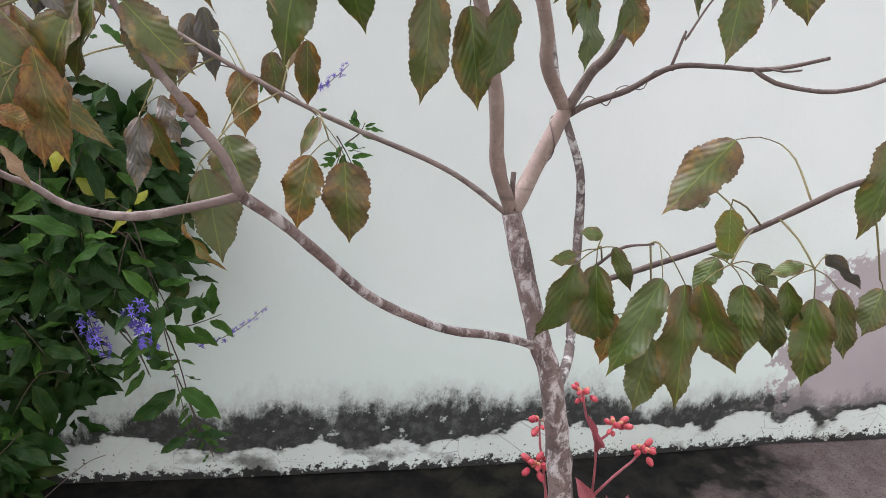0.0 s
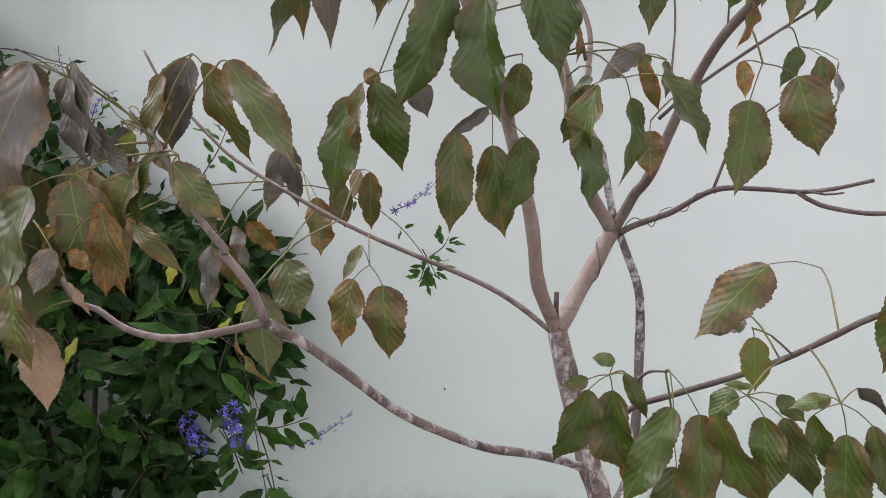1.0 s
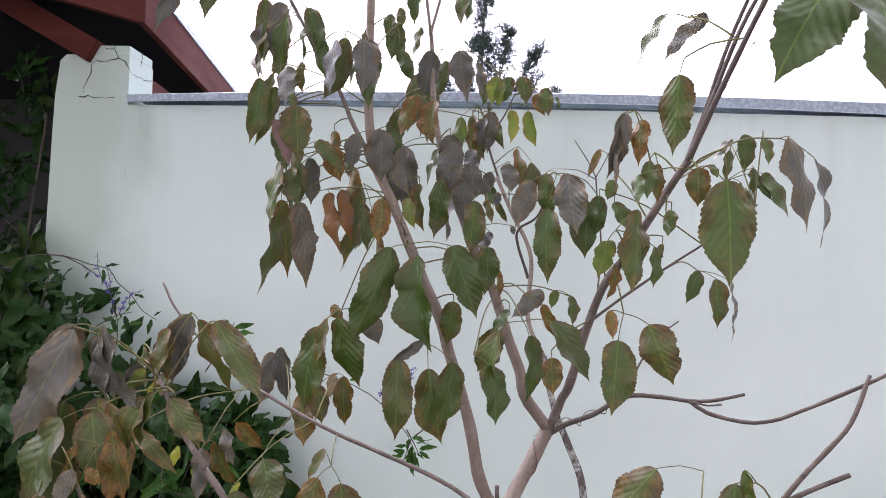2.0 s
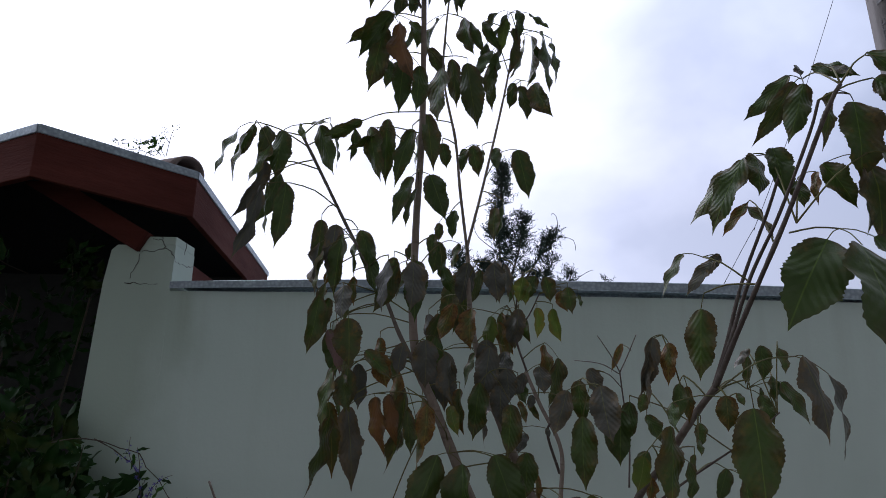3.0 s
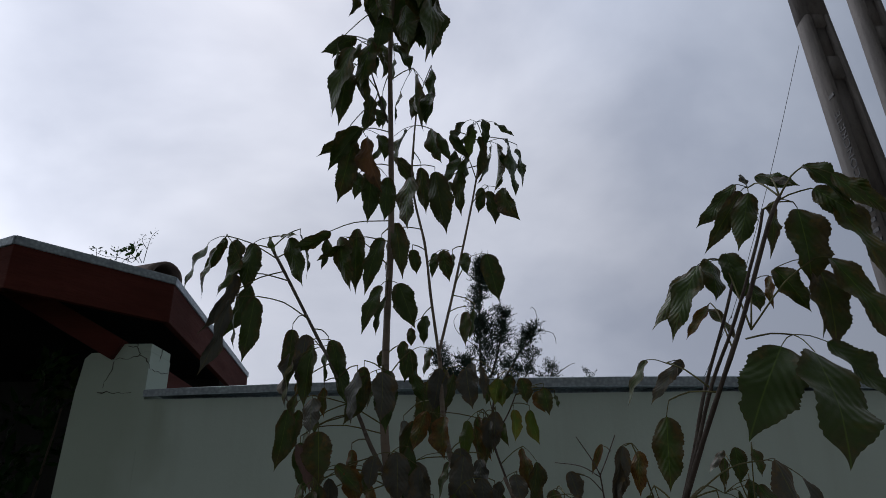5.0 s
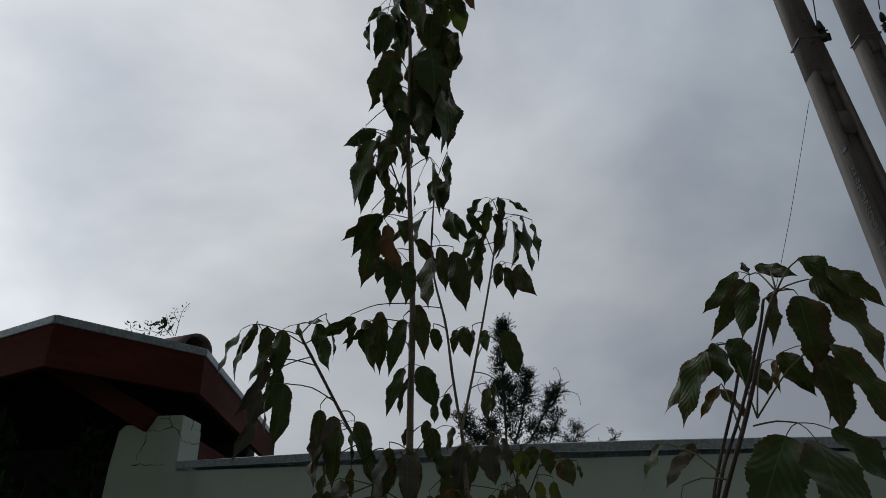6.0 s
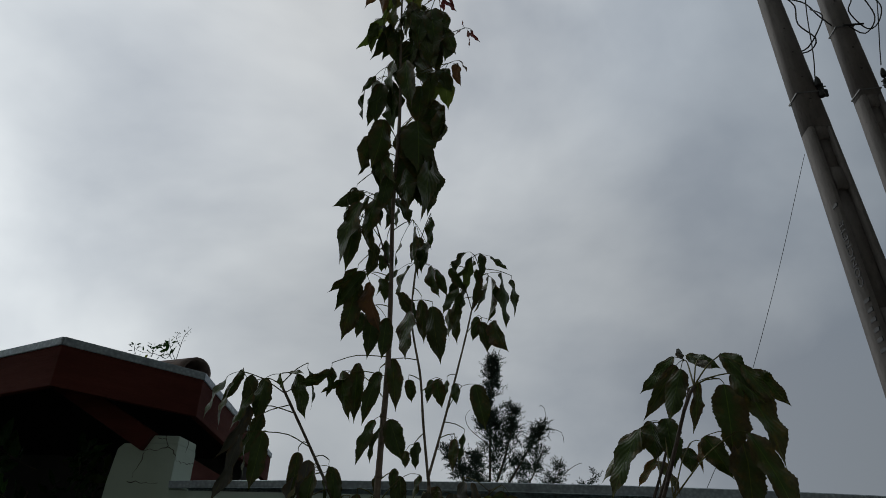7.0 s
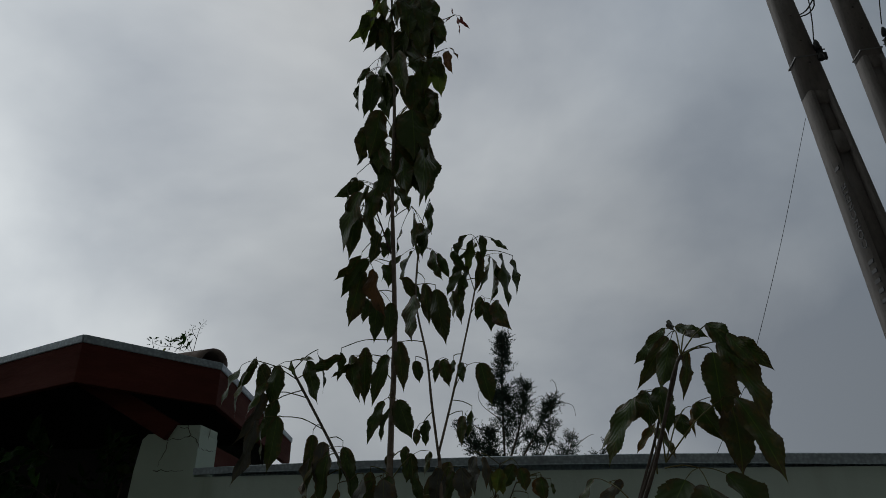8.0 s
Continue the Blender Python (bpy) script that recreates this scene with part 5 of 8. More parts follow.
leaf((1.357, 1.34, 2.344), (1.341, 1.34, 2.382),
     ("g", (1.306, 1.355, 2.378), (1.297, 1.338, 2.274), 0.046, -37),
     ("y", (1.343, 1.333, 2.379), (1.364, 1.311, 2.337), 0.021, 28),
     ("g", (1.379, 1.346, 2.384), (1.414, 1.325, 2.276), 0.041, -19),
     ("g", (1.362, 1.346, 2.388), (1.402, 1.323, 2.38), 0.016, -10))
leaf((1.572, 1.436, 2.408), (1.48, 1.423, 2.414),
     ("g", (1.48, 1.423, 2.402), (1.416, 1.418, 2.366), 0.023, 66))
leaf((1.359, 1.343, 2.34), (1.402, 1.35, 2.361),
     ("g", (1.464, 1.338, 2.39), (1.389, 1.335, 2.343), 0.028, -51))
leaf((1.38, 1.368, 2.3), (1.285, 1.36, 2.314),
     ("p", (1.273, 1.369, 2.317), (1.232, 1.348, 2.187), 0.043, -59),
     ("g", (1.284, 1.43, 2.316), (1.255, 1.409, 2.199), 0.038, -72))
leaf((1.371, 1.358, 2.317), (1.293, 1.337, 2.276),
     ("g", (1.293, 1.337, 2.264), (1.283, 1.336, 2.154), 0.032, 49))
leaf((1.413, 1.41, 2.234), (1.354, 1.28, 2.239),
     ("g", (1.34, 1.29, 2.243), (1.332, 1.287, 2.122), 0.040, -18),
     ("p", (1.300, 1.269, 2.231), (1.274, 1.265, 2.090), 0.030, -82))
leaf((1.572, 1.428, 2.454), (1.417, 1.509, 2.464),
     ("g", (1.417, 1.509, 2.452), (1.418, 1.502, 2.373), 0.024, -41))
leaf((1.57, 1.444, 2.353), (1.505, 1.436, 2.414),
     ("g", (1.464, 1.425, 2.417), (1.485, 1.41, 2.298), 0.044, 34),
     ("g", (1.498, 1.44, 2.442), (1.498, 1.441, 2.296), 0.045, 34))
leaf((1.63, 1.549, 2.486), (1.565, 1.533, 2.482),
     ("g", (1.565, 1.533, 2.47), (1.543, 1.536, 2.365), 0.034, 58))
leaf((1.572, 1.431, 2.439), (1.55, 1.453, 2.434),
     ("g", (1.551, 1.444, 2.423), (1.515, 1.422, 2.296), 0.041, 47),
     ("b", (1.581, 1.442, 2.455), (1.599, 1.423, 2.322), 0.043, 33))
leaf((1.423, 1.417, 2.215), (1.434, 1.517, 2.226),
     ("g", (1.434, 1.517, 2.214), (1.419, 1.511, 2.116), 0.029, 50))
leaf((1.44, 1.428, 2.183), (1.443, 1.43, 2.183),
     ("g", (1.418, 1.443, 2.19), (1.404, 1.443, 2.06), 0.046, 18),
     ("g", (1.465, 1.433, 2.184), (1.492, 1.421, 2.061), 0.040, 18),
     ("b", (1.384, 1.443, 2.162), (1.369, 1.429, 2.06), 0.030, 61),
     ("g", (1.397, 1.497, 2.178), (1.376, 1.492, 2.088), 0.027, -76))
leaf((1.41, 1.406, 2.241), (1.356, 1.516, 2.255),
     ("b", (1.356, 1.516, 2.243), (1.351, 1.519, 2.122), 0.041, -29))
leaf((1.433, 1.423, 2.197), (1.389, 1.538, 2.208),
     ("o", (1.389, 1.538, 2.196), (1.375, 1.54, 2.097), 0.034, -61))
leaf((1.509, 1.44, 2.064), (1.423, 1.45, 2.198),
     ("p", (1.401, 1.453, 2.214), (1.391, 1.456, 2.098), 0.050, -18),
     ("g", (1.456, 1.437, 2.198), (1.485, 1.424, 2.112), 0.035, -18),
     ("p", (1.367, 1.467, 2.178), (1.361, 1.449, 2.071), 0.037, 62))
leaf((1.564, 1.464, 2.119), (1.572, 1.347, 2.125),
     ("p", (1.572, 1.347, 2.113), (1.577, 1.334, 2.021), 0.054, -18))
leaf((1.476, 1.435, 2.121), (1.525, 1.355, 2.127),
     ("p", (1.525, 1.355, 2.115), (1.511, 1.337, 2.019), 0.040, 18))
leaf((1.476, 1.435, 2.121), (1.445, 1.449, 2.117),
     ("o", (1.445, 1.449, 2.105), (1.447, 1.443, 2.044), 0.028, 18))
leaf((1.565, 1.463, 2.137), (1.528, 1.416, 2.15),
     ("g", (1.528, 1.416, 2.138), (1.524, 1.421, 2.061), 0.036, -18))
leaf((1.564, 1.467, 2.032), (1.441, 1.36, 2.074),
     ("p", (1.447, 1.344, 2.066), (1.446, 1.33, 2.), 0.042, 18),
     ("g", (1.401, 1.353, 2.048), (1.389, 1.356, 1.939), 0.037, -42))
leaf((1.515, 1.442, 2.052), (1.448, 1.405, 2.027),
     ("b", (1.448, 1.405, 2.015), (1.457, 1.396, 1.923), 0.055, -18))
leaf((1.515, 1.442, 2.052), (1.399, 1.476, 2.015),
     ("g", (1.399, 1.476, 2.003), (1.413, 1.48, 1.907), 0.044, 18))
leaf((1.577, 1.46, 1.946), (1.449, 1.419, 1.93),
     ("k", (1.406, 1.424, 1.995), (1.441, 1.406, 1.911), 0.031, -19),
     ("b", (1.449, 1.424, 1.922), (1.447, 1.416, 1.841), 0.039, 18),
     ("g", (1.422, 1.409, 1.914), (1.402, 1.396, 1.809), 0.036, 32),
     ("p", (1.46, 1.473, 1.935), (1.466, 1.457, 1.847), 0.033, 18))
leaf((1.588, 1.458, 1.912), (1.487, 1.422, 1.946),
     ("o", (1.507, 1.418, 1.951), (1.526, 1.421, 1.887), 0.038, -18),
     ("b", (1.526, 1.494, 1.958), (1.528, 1.483, 1.901), 0.023, 18))
leaf((1.579, 1.456, 1.925), (1.416, 1.441, 1.844),
     ("b", (1.416, 1.441, 1.832), (1.382, 1.446, 1.683), 0.052, -57))
leaf((1.565, 1.454, 1.95), (1.398, 1.512, 1.874),
     ("o", (1.398, 1.512, 1.862), (1.421, 1.504, 1.717), 0.050, -30))
leaf((1.607, 1.456, 1.871), (1.495, 1.46, 1.878),
     ("p", (1.448, 1.447, 1.853), (1.473, 1.44, 1.699), 0.057, -18),
     ("r", (1.499, 1.458, 1.872), (1.51, 1.46, 1.758), 0.051, 18),
     ("r", (1.525, 1.445, 1.876), (1.54, 1.437, 1.779), 0.034, 27),
     ("g", (1.547, 1.524, 1.866), (1.558, 1.521, 1.772), 0.032, 49))
leaf((1.536, 1.448, 2.004), (1.497, 1.499, 2.003),
     ("o", (1.497, 1.499, 1.991), (1.498, 1.484, 1.938), 0.025, 18))
leaf((1.573, 1.462, 1.972), (1.584, 1.417, 1.976),
     ("p", (1.596, 1.403, 1.976), (1.6, 1.404, 1.886), 0.051, -18),
     ("p", (1.636, 1.417, 1.951), (1.642, 1.413, 1.859), 0.034, 18),
     ("p", (1.552, 1.424, 1.972), (1.541, 1.42, 1.911), 0.037, 18),
     ("g", (1.61, 1.491, 1.994), (1.618, 1.496, 1.918), 0.027, 18))
leaf((1.564, 1.464, 2.119), (1.614, 1.46, 2.178),
     ("g", (1.611, 1.48, 2.188), (1.6, 1.484, 2.12), 0.042, -18),
     ("g", (1.621, 1.453, 2.128), (1.642, 1.441, 2.071), 0.028, 18),
     ("b", (1.65, 1.533, 2.2), (1.634, 1.529, 2.139), 0.022, 18))
leaf((1.674, 1.569, 2.132), (1.691, 1.55, 2.163),
     ("p", (1.671, 1.561, 2.164), (1.657, 1.565, 2.071), 0.045, -18),
     ("p", (1.726, 1.554, 2.162), (1.735, 1.549, 2.076), 0.054, 18),
     ("b", (1.699, 1.625, 2.164), (1.676, 1.617, 2.08), 0.030, -30))
leaf((1.691, 1.56, 1.992), (1.712, 1.541, 2.008),
     ("p", (1.712, 1.541, 1.996), (1.71, 1.545, 1.913), 0.052, 18))
leaf((1.694, 1.558, 1.98), (1.752, 1.598, 1.991),
     ("p", (1.752, 1.598, 1.979), (1.753, 1.593, 1.91), 0.043, 18))
leaf((1.68, 1.568, 2.036), (1.656, 1.54, 2.067),
     ("o", (1.642, 1.542, 2.071), (1.613, 1.544, 1.99), 0.038, -18),
     ("o", (1.68, 1.526, 2.057), (1.673, 1.513, 1.974), 0.044, 18),
     ("b", (1.612, 1.603, 2.058), (1.59, 1.598, 1.972), 0.039, -18))
leaf((1.7, 1.554, 1.958), (1.712, 1.581, 1.967),
     ("b", (1.712, 1.581, 1.955), (1.731, 1.573, 1.889), 0.043, 18))
leaf((1.711, 1.546, 1.913), (1.719, 1.498, 1.928),
     ("p", (1.752, 1.511, 1.935), (1.76, 1.515, 1.869), 0.042, 18),
     ("g", (1.76, 1.485, 1.865), (1.753, 1.464, 1.764), 0.046, -18),
     ("g", (1.699, 1.497, 1.906), (1.685, 1.495, 1.794), 0.045, 18),
     ("p", (1.716, 1.562, 1.899), (1.692, 1.565, 1.781), 0.041, 44))
leaf((1.596, 1.457, 1.894), (1.66, 1.468, 1.904),
     ("o", (1.66, 1.468, 1.892), (1.661, 1.464, 1.805), 0.036, 18))
leaf((1.599, 1.457, 1.888), (1.582, 1.553, 1.89),
     ("o", (1.582, 1.553, 1.878), (1.564, 1.548, 1.707), 0.058, 61))
leaf((1.62, 1.454, 1.84), (1.55, 1.533, 1.819),
     ("g", (1.55, 1.533, 1.807), (1.536, 1.515, 1.768), 0.017, 18))
leaf((1.62, 1.454, 1.84), (1.559, 1.472, 1.89),
     ("b", (1.555, 1.483, 1.892), (1.547, 1.472, 1.727), 0.056, -57),
     ("y", (1.577, 1.483, 1.831), (1.57, 1.476, 1.787), 0.026, -18))
leaf((1.564, 1.465, 2.084), (1.553, 1.4, 2.127),
     ("b", (1.536, 1.401, 2.117), (1.494, 1.406, 2.024), 0.042, -18),
     ("g", (1.576, 1.389, 2.125), (1.57, 1.38, 2.008), 0.051, 18),
     ("b", (1.549, 1.463, 2.126), (1.524, 1.458, 2.066), 0.019, 23))
leaf((1.46, 1.432, 2.15), (1.37, 1.533, 2.118),
     ("b", (1.37, 1.533, 2.106), (1.357, 1.533, 2.05), 0.024, 18))
leaf((1.567, 1.465, 2.015), (1.426, 1.456, 2.029),
     ("g", (1.424, 1.45, 2.083), (1.426, 1.443, 2.01), 0.037, 18),
     ("g", (1.393, 1.471, 2.065), (1.364, 1.462, 1.952), 0.034, -18))
leaf((1.504, 1.439, 2.074), (1.407, 1.491, 2.037),
     ("g", (1.407, 1.491, 2.025), (1.383, 1.472, 1.941), 0.037, 18))
leaf((1.552, 1.452, 1.974), (1.427, 1.512, 1.925),
     ("g", (1.427, 1.512, 1.913), (1.412, 1.497, 1.83), 0.025, 37))
leaf((1.572, 1.455, 1.937), (1.458, 1.431, 1.947),
     ("b", (1.446, 1.446, 2.011), (1.428, 1.432, 1.902), 0.055, 18),
     ("b", (1.441, 1.417, 1.91), (1.456, 1.399, 1.841), 0.034, 18),
     ("g", (1.415, 1.438, 1.924), (1.384, 1.44, 1.824), 0.032, 18),
     ("g", (1.482, 1.415, 1.955), (1.533, 1.4, 1.906), 0.032, 18))
leaf((1.568, 1.448, 2.325), (1.575, 1.36, 2.294),
     ("g", (1.561, 1.373, 2.29), (1.522, 1.354, 2.194), 0.032, 18),
     ("g", (1.597, 1.358, 2.288), (1.631, 1.362, 2.201), 0.046, 18),
     ("b", (1.568, 1.435, 2.287), (1.537, 1.427, 2.209), 0.025, 47))
leaf((1.639, 1.55, 2.434), (1.61, 1.54, 2.444),
     ("g", (1.61, 1.54, 2.432), (1.621, 1.541, 2.375), 0.030, 0))
leaf((1.654, 1.556, 2.303), (1.629, 1.56, 2.275),
     ("g", (1.641, 1.556, 2.28), (1.631, 1.557, 2.216), 0.032, 18),
     ("b", (1.602, 1.628, 2.273), (1.603, 1.618, 2.229), 0.022, -18))
leaf((1.642, 1.552, 2.404), (1.692, 1.58, 2.444),
     ("g", (1.676, 1.591, 2.449), (1.689, 1.592, 2.374), 0.038, 38),
     ("g", (1.658, 1.642, 2.463), (1.648, 1.618, 2.396), 0.024, 1))
leaf((1.69, 1.583, 2.296), (1.729, 1.568, 2.304),
     ("b", (1.729, 1.568, 2.292), (1.722, 1.556, 2.214), 0.030, 18))
leaf((1.725, 1.621, 2.471), (1.699, 1.654, 2.476),
     ("g", (1.699, 1.654, 2.464), (1.693, 1.631, 2.414), 0.017, 29))
leaf((1.699, 1.593, 2.339), (1.749, 1.637, 2.332),
     ("g", (1.749, 1.637, 2.32), (1.746, 1.631, 2.242), 0.024, -41))
leaf((1.705, 1.6, 2.368), (1.744, 1.57, 2.425),
     ("g", (1.728, 1.55, 2.426), (1.73, 1.54, 2.371), 0.029, 36),
     ("g", (1.778, 1.572, 2.431), (1.805, 1.567, 2.318), 0.051, -15))
leaf((1.565, 1.461, 2.207), (1.554, 1.557, 2.216),
     ("b", (1.554, 1.557, 2.204), (1.54, 1.544, 2.163), 0.020, -18))
leaf((1.565, 1.462, 2.172), (1.594, 1.47, 2.195),
     ("g", (1.597, 1.48, 2.204), (1.598, 1.467, 2.15), 0.028, 18),
     ("g", (1.616, 1.488, 2.16), (1.625, 1.488, 2.107), 0.027, -18))
leaf((1.527, 1.322, 2.808), (1.46, 1.413, 2.849),
     ("b", (1.46, 1.413, 2.837), (1.479, 1.395, 2.761), 0.026, -53))
leaf((1.541, 1.36, 2.741), (1.494, 1.337, 2.793),
     ("g", (1.469, 1.352, 2.801), (1.426, 1.353, 2.685), 0.039, 35),
     ("g", (1.477, 1.35, 2.785), (1.466, 1.326, 2.645), 0.044, 29),
     ("g", (1.503, 1.343, 2.793), (1.521, 1.343, 2.698), 0.033, 40),
     ("g", (1.484, 1.397, 2.831), (1.441, 1.378, 2.723), 0.037, 54))
leaf((1.572, 1.346, 2.777), (1.545, 1.435, 2.788),
     ("g", (1.545, 1.435, 2.776), (1.558, 1.43, 2.688), 0.028, -22))
leaf((1.56, 1.387, 2.684), (1.483, 1.455, 2.695),
     ("g", (1.483, 1.455, 2.683), (1.453, 1.447, 2.615), 0.023, 53))
leaf((1.544, 1.363, 2.734), (1.524, 1.373, 2.663),
     ("b", (1.527, 1.374, 2.735), (1.522, 1.368, 2.64), 0.035, -27),
     ("g", (1.541, 1.392, 2.711), (1.548, 1.394, 2.665), 0.024, -2),
     ("g", (1.513, 1.387, 2.658), (1.451, 1.392, 2.578), 0.032, 40))
leaf((1.579, 1.292, 2.92), (1.538, 1.41, 2.939),
     ("g", (1.538, 1.41, 2.927), (1.561, 1.394, 2.823), 0.034, -6))
leaf((1.579, 1.292, 2.92), (1.454, 1.416, 2.939),
     ("b", (1.454, 1.416, 2.927), (1.427, 1.411, 2.872), 0.020, -62))
leaf((1.572, 1.346, 2.777), (1.522, 1.343, 2.859),
     ("g", (1.522, 1.34, 2.864), (1.532, 1.342, 2.767), 0.046, 6),
     ("g", (1.46, 1.337, 2.872), (1.446, 1.315, 2.761), 0.035, 46),
     ("g", (1.501, 1.357, 2.864), (1.467, 1.349, 2.794), 0.024, 23))
leaf((1.617, 1.54, 2.816), (1.658, 1.435, 2.858),
     ("g", (1.658, 1.435, 2.846), (1.656, 1.438, 2.751), 0.029, 61))
leaf((1.572, 1.352, 2.758), (1.621, 1.357, 2.793),
     ("b", (1.628, 1.338, 2.763), (1.622, 1.341, 2.625), 0.043, 28),
     ("g", (1.592, 1.368, 2.736), (1.569, 1.371, 2.661), 0.043, 33),
     ("g", (1.657, 1.364, 2.731), (1.648, 1.345, 2.638), 0.048, -4),
     ("b", (1.633, 1.427, 2.781), (1.61, 1.428, 2.711), 0.037, 39))
leaf((1.575, 1.313, 2.867), (1.571, 1.421, 2.88),
     ("g", (1.571, 1.421, 2.868), (1.566, 1.411, 2.802), 0.021, 31))
leaf((1.572, 1.335, 2.815), (1.578, 1.338, 2.845),
     ("g", (1.555, 1.353, 2.833), (1.564, 1.339, 2.758), 0.033, -30),
     ("g", (1.579, 1.336, 2.844), (1.626, 1.318, 2.769), 0.035, -21))
leaf((1.549, 1.37, 2.719), (1.464, 1.484, 2.729),
     ("g", (1.464, 1.484, 2.717), (1.402, 1.479, 2.634), 0.033, -61))
leaf((1.572, 1.386, 2.646), (1.501, 1.402, 2.668),
     ("g", (1.504, 1.383, 2.659), (1.441, 1.377, 2.556), 0.038, -40),
     ("g", (1.487, 1.404, 2.638), (1.463, 1.383, 2.478), 0.051, 31),
     ("r", (1.519, 1.383, 2.633), (1.542, 1.36, 2.494), 0.057, 34),
     ("g", (1.546, 1.401, 2.649), (1.564, 1.386, 2.583), 0.038, -11),
     ("b", (1.478, 1.453, 2.651), (1.477, 1.448, 2.547), 0.032, 21))
leaf((1.572, 1.405, 2.574), (1.533, 1.414, 2.583),
     ("g", (1.531, 1.406, 2.558), (1.525, 1.395, 2.443), 0.045, 15),
     ("g", (1.566, 1.397, 2.542), (1.563, 1.386, 2.434), 0.039, -8),
     ("g", (1.503, 1.409, 2.561), (1.502, 1.386, 2.491), 0.026, 1),
     ("b", (1.506, 1.472, 2.595), (1.522, 1.456, 2.491), 0.033, 34),
     ("g", (1.508, 1.482, 2.598), (1.498, 1.468, 2.539), 0.020, -31))
leaf((1.78, 1.68, 2.791), (1.699, 1.629, 2.799),
     ("g", (1.699, 1.629, 2.787), (1.742, 1.628, 2.717), 0.026, 48))
leaf((1.609, 1.544, 2.668), (1.613, 1.55, 2.767),
     ("g", (1.592, 1.569, 2.764), (1.551, 1.559, 2.668), 0.043, 39),
     ("g", (1.651, 1.565, 2.765), (1.665, 1.568, 2.67), 0.051, 42),
     ("g", (1.665, 1.558, 2.75), (1.701, 1.556, 2.671), 0.028, -5),
     ("b", (1.554, 1.606, 2.771), (1.491, 1.609, 2.693), 0.030, 47))
leaf((1.608, 1.544, 2.65), (1.661, 1.547, 2.648),
     ("b", (1.661, 1.547, 2.636), (1.682, 1.542, 2.48), 0.059, 26))
leaf((1.61, 1.543, 2.687), (1.624, 1.598, 2.688),
     ("b", (1.624, 1.598, 2.676), (1.637, 1.582, 2.552), 0.039, -29))
leaf((1.607, 1.545, 2.631), (1.561, 1.54, 2.669),
     ("b", (1.573, 1.551, 2.677), (1.6, 1.553, 2.606), 0.037, 0),
     ("g", (1.602, 1.538, 2.617), (1.587, 1.537, 2.486), 0.071, -3),
     ("g", (1.585, 1.605, 2.679), (1.619, 1.61, 2.616), 0.022, -31))
leaf((1.782, 1.68, 2.81), (1.768, 1.67, 2.849),
     ("g", (1.761, 1.667, 2.85), (1.714, 1.658, 2.755), 0.033, -45),
     ("y", (1.756, 1.653, 2.821), (1.739, 1.655, 2.725), 0.033, 40),
     ("g", (1.786, 1.663, 2.852), (1.791, 1.645, 2.764), 0.028, -20),
     ("g", (1.815, 1.664, 2.843), (1.867, 1.655, 2.799), 0.021, -47),
     ("b", (1.738, 1.735, 2.892), (1.699, 1.716, 2.811), 0.028, 64),
     ("g", (1.762, 1.727, 2.859), (1.747, 1.704, 2.777), 0.027, 56))
leaf((1.782, 1.68, 2.81), (1.877, 1.724, 2.808),
     ("g", (1.877, 1.724, 2.796), (1.894, 1.7, 2.673), 0.039, -63))
leaf((1.775, 1.675, 2.757), (1.796, 1.66, 2.782),
     ("b", (1.774, 1.66, 2.798), (1.773, 1.654, 2.661), 0.043, -35),
     ("g", (1.818, 1.644, 2.764), (1.824, 1.649, 2.624), 0.045, -40),
     ("g", (1.847, 1.647, 2.781), (1.873, 1.623, 2.605), 0.056, -48),
     ("g", (1.81, 1.738, 2.812), (1.791, 1.717, 2.68), 0.041, -67))
leaf((1.782, 1.68, 2.803), (1.71, 1.742, 2.815),
     ("g", (1.71, 1.742, 2.803), (1.684, 1.734, 2.718), 0.028, -36))
leaf((1.768, 1.667, 2.715), (1.69, 1.73, 2.715),
     ("b", (1.69, 1.73, 2.703), (1.691, 1.716, 2.6), 0.032, 68))
leaf((1.762, 1.66, 2.672), (1.737, 1.66, 2.75),
     ("g", (1.745, 1.663, 2.75), (1.729, 1.641, 2.644), 0.045, -36),
     ("g", (1.722, 1.668, 2.74), (1.675, 1.666, 2.665), 0.039, 25),
     ("b", (1.719, 1.652, 2.696), (1.717, 1.652, 2.568), 0.040, 50))
leaf((1.749, 1.646, 2.596), (1.791, 1.63, 2.636),
     ("b", (1.791, 1.646, 2.63), (1.808, 1.646, 2.54), 0.049, -15),
     ("b", (1.82, 1.623, 2.623), (1.855, 1.599, 2.53), 0.046, 12),
     ("g", (1.775, 1.697, 2.666), (1.765, 1.681, 2.586), 0.030, 3))
leaf((1.676, 1.569, 2.096), (1.575, 1.778, 2.097),
     ("p", (1.575, 1.778, 2.085), (1.578, 1.782, 2.002), 0.041, 18))
leaf((1.794, 1.884, 2.095), (1.592, 1.856, 2.107),
     ("b", (1.592, 1.856, 2.095), (1.578, 1.852, 2.022), 0.021, -30))
leaf((1.675, 1.569, 2.108), (1.637, 1.77, 2.193),
     ("b", (1.633, 1.754, 2.173), (1.61, 1.745, 2.038), 0.049, -18),
     ("b", (1.674, 1.784, 2.21), (1.644, 1.777, 2.027), 0.060, 18),
     ("g", (1.661, 1.831, 2.167), (1.64, 1.811, 2.044), 0.037, -38))
leaf((1.711, 1.546, 1.913), (1.739, 1.518, 1.925),
     ("p", (1.739, 1.518, 1.913), (1.742, 1.51, 1.822), 0.046, 18))
leaf((1.569, 1.455, 1.943), (1.534, 1.501, 1.937),
     ("o", (1.534, 1.501, 1.925), (1.529, 1.49, 1.833), 0.038, 18))
